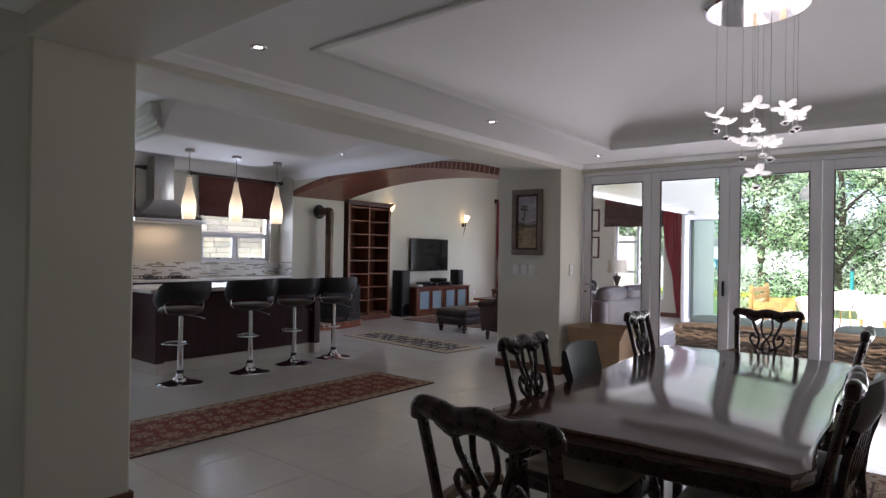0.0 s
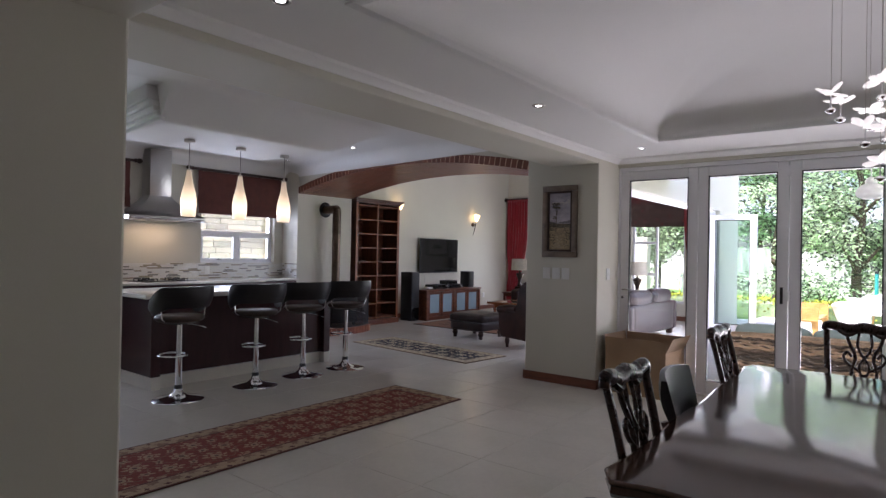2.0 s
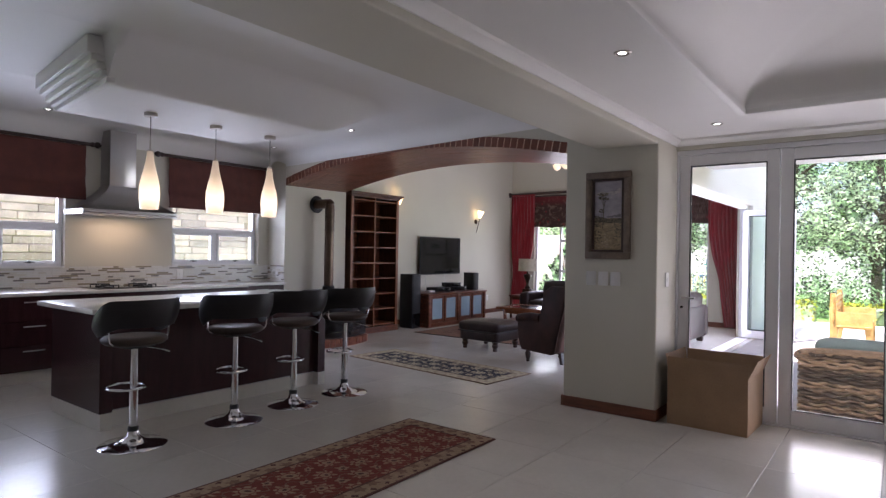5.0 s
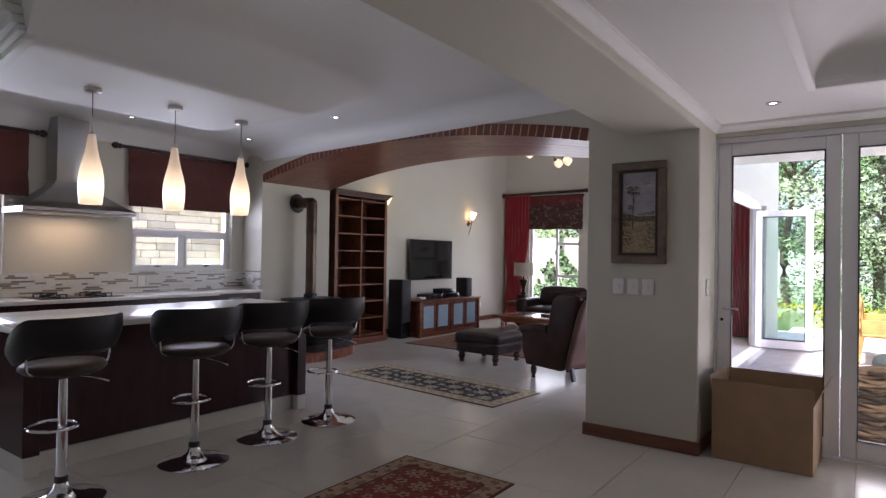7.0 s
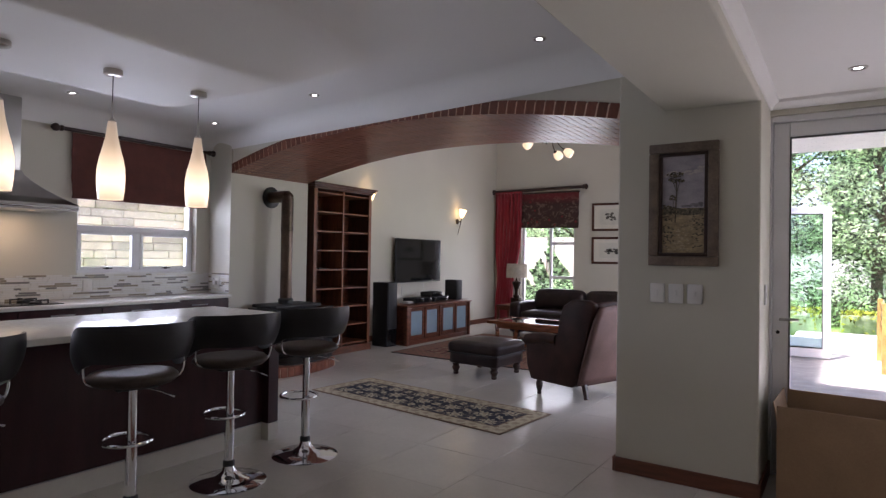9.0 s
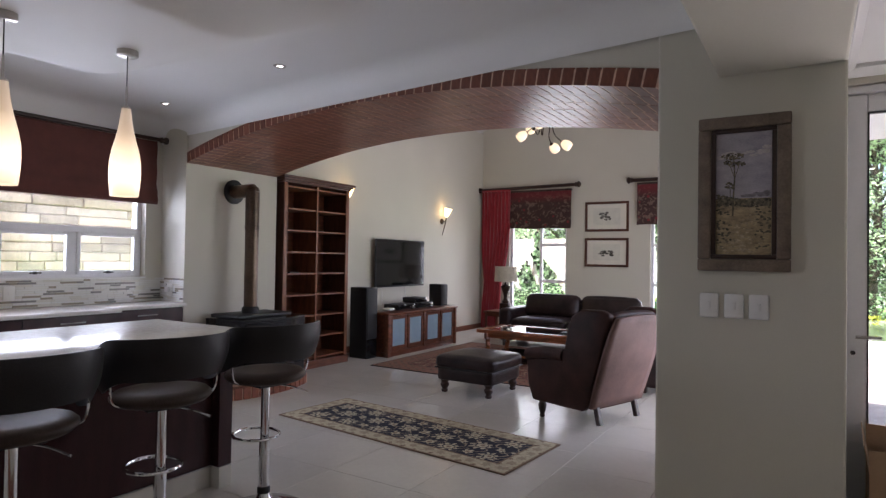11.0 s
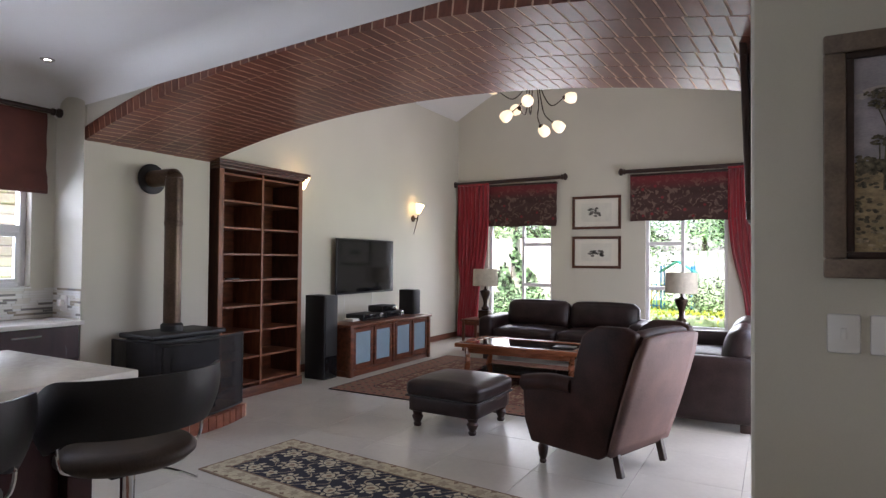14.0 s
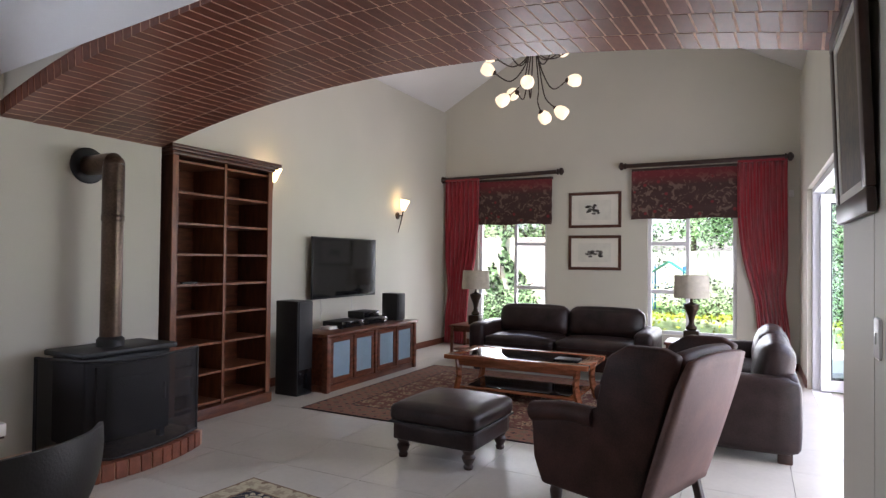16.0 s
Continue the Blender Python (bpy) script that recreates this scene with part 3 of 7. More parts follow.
bm = B()
nx, ny = 96, 110
xs = [XW + (-3.9 - XW) * (i / nx) for i in range(nx + 1)]
rows = []
for x in xs:
    top = 7.27 - 0.103 * (x + 9.0)
    edge = 3.51 + END * (x + 6.7)
    ys = [-1.6 + (edge + 1.56) * (j / 12) for j in range(13)] + [edge + (top - edge) * (1 - (1 - j / 97) ** 1.6) for j in range(98)]
    rows.append([bm.verts.new((x, y, kitchen_z(x, y))) for y in ys])
for a, b in zip(rows, rows[1:]):
    for j in range(ny):
        bm.faces.new((a[j], b[j], b[j + 1], a[j + 1]))
kc = solid("ceiling_kitchen", bm, "white", label="white kitchen ceiling with coved edges", smooth=60)
slab("roof_slab_kitchen", (-9.67, -1.7, 2.95), (-3.4, 8.2, 3.2), "white")

# dining ceiling with a coved tray
TX0, TX1, TY0, TY1, TOP = -2.635, 0.74, 2.62, 6.435, 2.95
bm = B()
for lo, hi in (((-3.4, 1.9), (TX0, 7.5)), ((TX1, 1.9), (2.2, 7.5)), ((TX0, 1.9), (TX1, TY0)), ((TX0, TY1), (TX1, 7.5))):
    cube(bm, (*lo, CEIL_D), (*hi, CEIL_D + 0.06))
solid("ceiling_dining", bm, "white", label="white dining room ceiling")
bm = B()
loops = []
N = 40
for k in range(25):
    a = k / 24
    inset = 1.2 * (1 - math.cos(a * math.pi / 2))
    z = CEIL_D + 0.055 + (TOP - CEIL_D - 0.055) * math.sin(a * math.pi / 2) ** 1.12
    r = 0.02 + 0.43 * a ** 1.4
    x0, x1, y0, y1 = TX0 + inset, TX1 - inset, TY0 + inset, TY1 - inset
    ring = []
    for cx, cy, s in ((x1 - r, y1 - r, 0), (x0 + r, y1 - r, 90), (x0 + r, y0 + r, 180), (x1 - r, y0 + r, 270)):
        for q in range(9):
            t = radians(s + q * 90 / 8)
            ring.append(bm.verts.new((cx + r * math.cos(t), cy + r * math.sin(t), z)))
    loops.append(ring)
for a, b in zip(loops, loops[1:]):
    n = len(a)
    for i in range(n):
        bm.faces.new((a[i], a[(i + 1) % n], b[(i + 1) % n], b[i]))
bm.faces.new(loops[-1])
solid("ceiling_tray", bm, "white", label="coved white ceiling tray", smooth=50)
bm = B()
for lo, hi in (((TX0 - 0.05, TY0 - 0.05), (TX0 + 0.006, TY1 + 0.05)), ((TX1 - 0.006, TY0 - 0.05), (TX1 + 0.05, TY1 + 0.05)), ((TX0 + 0.006, TY0 - 0.05), (TX1 - 0.006, TY0 + 0.006)), ((TX0 + 0.006, TY1 - 0.006), (TX1 - 0.006, TY1 + 0.05))):
    cube(bm, (*lo, CEIL_D - 0.012), (*hi, CEIL_D + 0.03), 0.008)
solid("trim_tray", bm, "white", smooth=40)
slab("roof_slab_dining", (-3.4, -1.7, 3.05), (2.3, 7.7, 3.2), "white")

# beams
slab("beam_dining", (-3.93, 1.45, 2.39), (-3.37, 6.78, 2.95), "wall", bev=0.012)
slab("beam_south", (-3.37, 1.45, 2.39), (2.2, 1.97, 2.95), "wall", bev=0.012)
slab("pillar_south", (-3.93, 1.47, 0), (-3.37, 1.97, 2.6), "wall", "cream painted square pillar", bev=0.015)
bm = B()
pr = [(0, 0), (0.055, 0), (0.05, -0.02), (0.025, -0.035), (0.012, -0.06), (0, -0.06)]
prism(bm, [(x, z) for x, z in pr], 5.5, Matrix.Translation((-3.37, 1.97, CEIL_D)))
solid("cornice_beam", bm, "white", smooth=40)
bm = B()
prism(bm, [(x, z) for x, z in pr], 5.5, Matrix.Translation((-3.37, 7.30, CEIL_D)) @ pose(0, 0, 0, 0, 0, -90))
solid("cornice_doors", bm, "white", smooth=40)

# dining north wall with the folding doors, and walls that close the place
bm = B()
cube(bm, (-3.40, 7.30, 2.405), (2.2, 7.72, 2.95))
cube(bm, (0.86, 7.30, 0), (2.2, 7.72, 2.405))
solid("wall_north_dining", bm, "wall")
slab("wall_east", (2.0, -1.6, 0), (2.25, 7.5, 3.1), "wall")
slab("wall_south", (-9.6, -1.8, 0), (2.25, -1.6, 3.1), "wall")
slab("ceiling_hall", (-3.4, -1.7, CEIL_D), (2.2, 1.46, CEIL_D + 0.1), "white")

# skirtings
def skirting(pts, h=0.1, d=0.015):
    """Boards along pts, on the right-hand side of the way."""
    for (x0, y0), (x1, y1) in zip(pts, pts[1:]):
        v = Vector((x1 - x0, y1 - y0, 0))
        a = math.degrees(math.atan2(v.y, v.x))
        bm = cube(B(), (0, -d, 0.002), (v.length, 0, h), 0.004, 1, pose(x0, y0, 0, 0, 0, a))
        solid("baseboard", bm, "skirt", label="dark red-brown wooden skirting", smooth=40)


sen = thing("door_sensor", (-4.12, YN, 2.41), "small white alarm sensor on the cream wall", "sensor")
part("case", cube(B(), (-0.03, -0.03, -0.05), (0.03, -0.001, 0.05), 0.008), "plastic", sen)
skirting([(-4.23, 8.2), (-4.23, 6.765)])
skirting([(-4.23, 6.78), (-3.355, 6.78)])
skirting([(-3.37, 6.78), (-3.37, 7.32)])
skirting([(-9.42, 8.51), (-9.42, 14.54)])
skirting([(-9.40, 14.55), (XE - 0.02, 14.55)])
skirting([(XE, 14.55), (XE, 13.32)])
skirting([(-3.37, 1.455), (-3.37, 1.985)])
skirting([(-3.37, 1.97), (-3.945, 1.97)])

# ---- kitchen ----
def window(name, y0, y1, z0, z1, transom, m, opener=True):
    """A white framed window in local x (width), y (depth), z: a top light and two casements below."""
    w = y1 - y0
    root = new(name)
    tagged(root, "", "", "", "structure")
    root.matrix_world = m
    bm = B()
    f = 0.045
    for lo, hi in (((0, 0, z0), (f, 0.06, z1)), ((w - f, 0, z0), (w, 0.06, z1)), ((f, 0, z0), (w - f, 0.06, z0 + f)), ((f, 0, z1 - f), (w - f, 0.06, z1)), ((f, 0, transom - 0.03), (w - f, 0.06, transom + 0.03)), ((w / 2 - 0.03, 0, z0 + f), (w / 2 + 0.03, 0.06, transom - 0.03))):
        cube(bm, lo, hi, 0.004, 1)
    part("window_frame", bm, "upvc", root)
    for a, b in ((f, w / 2 - 0.03), (w / 2 + 0.03, w - f)):
        bm = B()
        g = 0.035
        for lo, hi in (((a, -0.012, z0 + f), (a + g, 0.03, transom - 0.03)), ((b - g, -0.012, z0 + f), (b, 0.03, transom - 0.03)), ((a + g, -0.012, z0 + f), (b - g, 0.03, z0 + f + g)), ((a + g, -0.012, transom - 0.03 - g), (b - g, 0.03, transom - 0.03))):
            cube(bm, lo, hi, 0.004, 1)
        part("casement", bm, "upvc", root)
        p = part("pane", cube(B(), (a + g, 0.012, z0 + f + g), (b - g, 0.016, transom - 0.03 - g)), "glass", root)
        p.visible_shadow = False
        bm = cube(B(), ((a + b) / 2 - 0.05, -0.03, z0 + f + 0.012), ((a + b) / 2 + 0.05, -0.02, z0 + f + 0.024), 0.003)
        cube(bm, ((a + b) / 2 - 0.015, -0.022, z0 + f + 0.006), ((a + b) / 2 + 0.015, -0.008, z0 + f + 0.03), 0.003)
        part("handle", bm, "black", root, "black casement handle")
    p = part("pane", cube(B(), (f, 0.02, transom + 0.03), (w - f, 0.024, z1 - f)), "glass", root)
    p.visible_shadow = False
    return root


ROT = Matrix(((0, -1, 0, 0), (1, 0, 0, 0), (0, 0, 1, 0), (0, 0, 0, 1)))  # local x along +y, local depth towards -x
window("window_1", 5.74, 7.09, 1.18, 2.3, 1.66, Matrix.Translation((-9.50, 5.74, 0)) @ ROT)
window("window_2", 3.15, 4.45, 1.17, 2.3, 1.66, Matrix.Translation((-9.50, 3.15, 0)) @ ROT)
slab("window_sill_1", (-9.50, 5.74, 1.181), (-9.40, 7.09, 1.195), "white")
slab("window_sill_2", (-9.50, 3.15, 1.171), (-9.40, 4.45, 1.185), "white")


def rod(name, a, b, r=0.02):
    a, b = Vector(a), Vector(b)
    d = (b - a).normalized()
    root = thing(name, (a + b) / 2, "dark wooden curtain rod with turned finials", "curtain rod", "curtain rods")
    la, lb = a - (a + b) / 2, b - (a + b) / 2
    part("pole", sweep(B(), [la, lb], r, 12), "rod", root)
    for p, s in ((la, -1), (lb, 1)):
        m = Matrix.Translation(p) @ (d * s).to_track_quat("Z", "Y").to_matrix().to_4x4()
        part("finial", lathe(B(), [(r, -0.01), (r * 1.5, 0.0), (r * 1.5, 0.015), (r, 0.025), (r * 1.9, 0.05), (r * 1.9, 0.075), (r * 0.9, 0.10), (0, 0.108)], 12, m), "rod", root)
    return root


def blind(y0, y1, z0, z1, x):
    root = thing("roman_blind", (x, (y0 + y1) / 2, z0), "plain maroon fabric roman blind, half lowered over the kitchen window", "blind", "kitchen blinds")
    bm = B()
    w = (y1 - y0) / 2
    n, k = 16, 14
    h = z1 - z0
    for side in (0, 1):
        g = []
        for i in range(n + 1):
            z = h * i / n
            fold = 0.03 * math.exp(-((z - 0.02) / 0.05) ** 2) + 0.02 * math.exp(-((z - 0.13) / 0.04) ** 2) + 0.004 * math.sin(z * 26)
            g.append([bm.verts.new((fold + 0.003 * math.sin(j * 1.3 + i) - 0.012 * side, -w + 2 * w * j / k, z)) for j in range(k + 1)])
        for i in range(n):
            for j in range(k):
                bm.faces.new((g[i][j], g[i][j + 1], g[i + 1][j + 1], g[i + 1][j]))
    part("fabric", bm, "maroon", root, smooth=60)
    part("bottom_bar", cube(B(), (0.0, -w, -0.012), (0.03, w, 0.012), 0.005), "maroon", root)
    return root


blind(5.66, 7.17, 1.96, 2.61, -9.37)
rod("curtain_rod", (-9.36, 5.56, 2.63), (-9.36, 7.20, 2.63))
blind(3.05, 4.64, 1.98, 2.61, -9.37)
rod("curtain_rod", (-9.36, 2.98, 2.63), (-9.36, 4.70, 2.63))

# mosaic splashback: staggered glass strips
bm = B()
rnd = random.Random(3)
z = 0.944
while z < 1.168:
    y = 2.6 + rnd.random() * 0.1
    while y < 7.25:
        l = rnd.choice((0.06, 0.1, 0.15, 0.2))
        cube(bm, (XW + 0.002, y, z), (XW + 0.008, min(y + l - 0.003, 7.268), z + 0.017))
        y += l
    z += 0.02
solid("splashback", bm, "mosaic", "stuff", "beige and grey glass strip mosaic on the kitchen wall", "tiles")
bm = B()
z = 0.944
while z < 1.168:
    x = XW + 0.01
    while x < -9.03:
        l = rnd.choice((0.06, 0.1, 0.15))
        cube(bm, (x, 7.2625, z), (min(x + l - 0.003, -9.022), 7.2685, z + 0.017))
        x += l
    z += 0.02
solid("splashback", bm, "mosaic", "stuff", "beige and grey glass strip mosaic beside the stove wall", "tiles")

# counter along the west wall
def base_unit(y0, y1, cut=0.0):
    u = thing("base_cabinet", (-9.1, (y0 + y1) / 2, 0), "dark veneered kitchen base cabinet under the white worktop", "cabinet", "kitchen base cabinets")
    w = (y1 - y0) / 2
    part("body", cube(B(), (-0.3, -w, 0.13), (0.27 - cut, w, 0.9)), "islandwood", u)
    for z0, z1 in ((0.14, 0.39), (0.394, 0.64), (0.644, 0.89)):
        d = part("drawer", cube(B(), (0.272 - cut, -w + 0.003, z0), (0.292 - cut, w - 0.003, z1), 0.002, 1), "islandwood", u)
        part("handle", sweep(B(), [(0.31 - cut, -0.1, z1 - 0.05), (0.31 - cut, 0.1, z1 - 0.05)], 0.006, 8), "steel", d)
    part("plinth", cube(B(), (-0.28, -w, 0), (0.23 - cut, w, 0.128)), "tile", u)


for y0, y1 in ((2.2, 2.9), (2.9, 3.6), (3.6, 4.3), (4.3, 5.0), (5.0, 5.7), (5.7, 6.45)):
    base_unit(y0, y1)
base_unit(6.45, 7.24, 0.17)
w = thing("worktop", (-9.1, 4.7, 0.9), "ivory quartz kitchen worktop along the wall", "worktop")
part("top", cube(B(), (-0.318, -2.5, 0.002), (0.33, 1.78, 0.038), 0.004), "quartz", w)
part("top", cube(B(), (-0.318, 1.782, 0.002), (0.16, 2.555, 0.038), 0.004), "quartz", w, "shallower end of the worktop")
hob = thing("hob", (-9.1, 4.98, 0.938), "black glass hob set in the worktop under the hood", "hob")
part("plate", cube(B(), (-0.25, -0.4, 0.001), (0.25, 0.4, 0.009), 0.003), "hob", hob)
for x, y in ((-0.12, -0.22), (-0.12, 0.22), (0.12, -0.22), (0.12, 0.22)):
    part("burner", lathe(B(), [(0.05, 0.009), (0.05, 0.02), (0.03, 0.026), (0, 0.026)], 16, Matrix.Translation((x, y, 0))), "black", hob)
    bm = B()
    for a in range(4):
        m = Matrix.Translation((x, y, 0)) @ pose(0, 0, 0, 0, 0, a * 90)
        cube(bm, (0.02, -0.005, 0.03), (0.11, 0.005, 0.042), m=m)
        cube(bm, (0.1, -0.005, 0.009), (0.11, 0.005, 0.031), m=m)
    part("pan_support", bm, "black", hob)

h = thing("cooker_hood", (-9.42, 4.98, 1.79), "brushed steel chimney cooker hood on the kitchen wall", "cooker hood")
bm = B()
rings = []
for x1, w0, z in ((0.5, 0.545, 0.0), (0.5, 0.545, 0.055)):
    rings.append([bm.verts.new(p) for p in ((0.004, -w0, z), (x1, -w0, z), (x1, w0, z), (0.004, w0, z))])
for k in range(9):
    a = k / 8
    c = (1 - a) ** 1.45
    x1, w0 = 0.255 + 0.245 * c, 0.160 + 0.385 * c
    rings.append([bm.verts.new(p) for p in ((0.004, -w0, 0.055 + 0.30 * a), (x1, -w0, 0.055 + 0.30 * a), (x1, w0, 0.055 + 0.30 * a), (0.004, w0, 0.055 + 0.30 * a))])
for a, b in zip(rings, rings[1:]):
    for q in range(4):
        bm.faces.new((a[q], a[(q + 1) % 4], b[(q + 1) % 4], b[q]))
bm.faces.new(rings[0])
part("canopy", bm, "steel", h, smooth=50)
part("chimney", cube(B(), (0.004, -0.154, 0.35), (0.248, 0.154, 1.02), 0.004), "steel", h)
for y in (-0.25, 0.25):
    part("lamp", lathe(B(), [(0, -0.002), (0.03, -0.002), (0.034, 0.004)], 20, Matrix.Translation((0.25, y, 0))), "bulb", h, "lit warm hood lamp")
part("rail", sweep(B(), bez([(0.52, -0.53, 0.02), (0.54, 0, 0.02), (0.52, 0.53, 0.02)]), 0.008, 8), "chrome", h)


def socket(name, m, n=1):
    s = new(name)
    s.matrix_world = m
    tagged(s, "white plastic wall plate with a rocker switch" if n == 1 else "white double wall socket", "switch" if n == 1 else "socket")
    part("plate", cube(B(), (-0.046, -0.009, -0.063), (0.046, 0, 0.063), 0.008), "plastic", s)
    part("rocker", cube(B(), (-0.008, -0.013, -0.018), (0.008, -0.007, 0.018), 0.002), "plastic", s)
    return s


for x in (-3.964, -3.848, -3.735):
    socket("light_switch", pose(x, 6.779, 1.212))
socket("light_switch", pose(-3.369, 7.05, 1.215, 0, 0, 90))
socket("light_switch", pose(-4.231, 7.36, 1.23, 0, 0, -90))
socket("wall_socket", pose(XW + 0.009, 5.85, 1.07, 0, 0, 90), 2)
k = socket("wall_socket", pose(-9.24, 7.262, 1.06), 2)
part("plug", cube(B(), (-0.025, -0.05, -0.02), (0.025, -0.012, 0.03), 0.006), "plastic", k)
socket("wall_socket", pose(XW + 0.001, 13.45, 0.36, 0, 0, 90), 2)

# island
isl = thing("kitchen_island", (-7.3, 4.85, 0), "dark veneered kitchen island with white tiled plinth", "kitchen island")
part("body", cube(B(), (-0.20, -1.10, 0.13), (0.62, 0.98, 0.90)), "islandwood", isl)
part("front_panel", cube(B(), (0.622, -1.10, 0.135), (0.638, 0.98, 0.90), 0.002, 1), "islandwood", isl)
part("end_panel", cube(B(), (-0.22, 0.982, 0.13), (0.70, 1.08, 0.90), 0.003, 1), "islandwood", isl)
part("end_panel", cube(B(), (-0.22, -1.20, 0.13), (0.70, -1.102, 0.90), 0.003, 1), "islandwood", isl)
part("plinth", cube(B(), (-0.18, -1.10, 0.0), (0.628, 0.98, 0.128)), "tile", isl)
part("plinth", cube(B(), (-0.21, 0.985, 0.0), (0.705, 1.075, 0.128)), "tile", isl)
part("plinth", cube(B(), (-0.21, -1.195, 0.0), (0.705, -1.105, 0.128)), "tile", isl)
part("trim", cube(B(), (0.630, -1.10, 0.128), (0.643, 0.98, 0.1345)), "steel", isl)
t = thing("island_top", (-7.3, 4.85, 0.90), "glossy ivory quartz island top", "worktop")
part("top", cube(B(), (-0.42, -1.25, 0.001), (0.68, 1.29, 0.041), 0.005), "quartz", t)
part("drip_edge", cube(B(), (-0.415, -1.245, -0.006), (0.675, 1.285, 0.0005)), "islandwood", t)


def bar_stool():
    s = thing("bar_stool", (0, 0, 0), "black leather bar stool with chrome column and round base", "bar stool", "bar stools at the island")
    part("base", lathe(B(), [(0.228, 0.0), (0.230, 0.007), (0.218, 0.013), (0.15, 0.024), (0.08, 0.042), (0.045, 0.072), (0.034, 0.11), (0, 0.11)], 40), "chrome", s, "polished chrome trumpet base")
    part("collar", lathe(B(), [(0.036, 0.1), (0.036, 0.13), (0.03, 0.14)], 20), "black", s)
    part("column", lathe(B(), [(0.029, 0.11), (0.029, 0.40), (0.024, 0.405), (0.024, 0.72)], 24), "chrome", s)
    pts = [(0.135 * math.cos(a), 0.125 * math.sin(a), 0.41) for a in [i * math.pi / 14 - math.pi for i in range(28)]]
    part("footrest", sweep(B(), [(x - 0.085, y, z) for x, y, z in pts], 0.009, 8, close=True), "chrome", s)
    part("lever", sweep(B(), bez([(0.02, 0.02, 0.71), (0.1, 0.10, 0.695), (0.17, 0.16, 0.665)], 5), 0.005, 8), "chrome", s)
    part("seat_plate", cube(B(), (-0.1, -0.1, 0.71), (0.1, 0.1, 0.725), 0.004), "black", s)
    bm = B()
    lathe(bm, [(0, 0.725), (0.14, 0.725), (0.19, 0.737), (0.212, 0.757), (0.212, 0.772), (0.195, 0.789), (0.14, 0.795), (0, 0.789)], 40)
    for v in bm.verts:
        v.co.y *= 1.06
    part("seat", bm, "stoolleather", s, "padded dark brown leather seat", smooth=70)
    bm = B()
    n, k, A = 48, 8, 114
    g = [[], []]
    for i in range(n + 1):
        a = -A + 2 * A * i / n
        u = abs(a) / A
        zh = 1.065 - 0.02 * u ** 2 - 0.11 * smooth(0.55, 1.0, u) - 0.03 * max(0, (u - 0.9) / 0.1) ** 2
        zl = 0.870 - 0.072 * smooth(0.45, 0.92, u) + 0.02 * max(0, (u - 0.92) / 0.08) ** 2
        for lay in (0, 1):
            col = []
            for j in range(k + 1):
                q = j / k
                z = zl + (zh - zl) * q
                r = 0.226 + 0.045 * (z - 0.80) / 0.26 + (0.024 * math.sin(math.pi * (0.12 + 0.76 * q)) if lay else 0.0)
                col.append(bm.verts.new((r * math.cos(radians(a)), 1.08 * r * math.sin(radians(a)), z)))
            g[lay].append(col)
    for i in range(n):
        for j in range(k):
            bm.faces.new((g[0][i][j], g[0][i + 1][j], g[0][i + 1][j + 1], g[0][i][j + 1]))
            bm.faces.new((g[1][i][j], g[1][i][j + 1], g[1][i + 1][j + 1], g[1][i + 1][j]))
        for j in (0, k):
            bm.faces.new((g[0][i][j], g[0][i + 1][j], g[1][i + 1][j], g[1][i][j]))
    for i in (0, n):
        for j in range(k):
            bm.faces.new((g[0][i][j], g[0][i][j + 1], g[1][i][j + 1], g[1][i][j]))
    part("backrest", bm, "blackleather", s, "curved wrap-around black leather back", smooth=60)
    for q in (-1, 1):
        ca, sa = math.cos(radians(76)), q * math.sin(radians(76))
        part("strap", sweep(B(), bez([(0.19 * ca, 0.2 * sa, 0.745), (0.222 * ca, 0.236 * sa, 0.765), (0.232 * ca, 0.25 * sa, 0.81), (0.235 * ca, 0.253 * sa, 0.87)], 6), 0.006, 8), "chrome", s, "chrome strap that holds the back")
    return s


st = bar_stool()
spots = ((-6.10, 3.67, 12), (-6.09, 4.49, -14), (-6.14, 5.14, -12), (-6.13, 5.77, -8))
for x, y, a in spots[1:]:
    copy_thing(st, pose(x, y, 0, 0, 0, a))
st.matrix_world = pose(*spots[0][:2], 0, 0, 0, spots[0][2])


def pendant():
    p = thing("pendant_lamp", (0, 0, 0), "bottle-shaped opal glass pendant lamp, lit", "pendant lamp", "pendants over the island")
    part("canopy", lathe(B(), [(0, 0), (0.055, 0), (0.055, -0.028), (0.05, -0.032), (0, -0.032)], 24), "nickel", p)
    part("cord", sweep(B(), [(0, 0, -0.03), (0, 0, -0.24)], 0.003, 6), "black", p)
    part("stem", lathe(B(), [(0.006, -0.20), (0.007, -0.30), (0.012, -0.31), (0.024, -0.318), (0.024, -0.33)], 12), "nickel", p)
    part("shade", lathe(B(), [(0.024, -0.325), (0.028, -0.36), (0.036, -0.42), (0.051, -0.49), (0.069, -0.56), (0.079, -0.62), (0.081, -0.68), (0.078, -0.75), (0.071, -0.812), (0.064, -0.807), (0.06, -0.7)], 32, closed=False), "pendant", p, "lit opal glass shade", smooth=70)
    return p


pd = pendant()
for y in (4.70, 5.30):
    copy_thing(pd, pose(-6.765, y, kitchen_z(-6.765, y)))
pd.matrix_world = pose(-6.765, 4.09, kitchen_z(-6.765, 4.09))


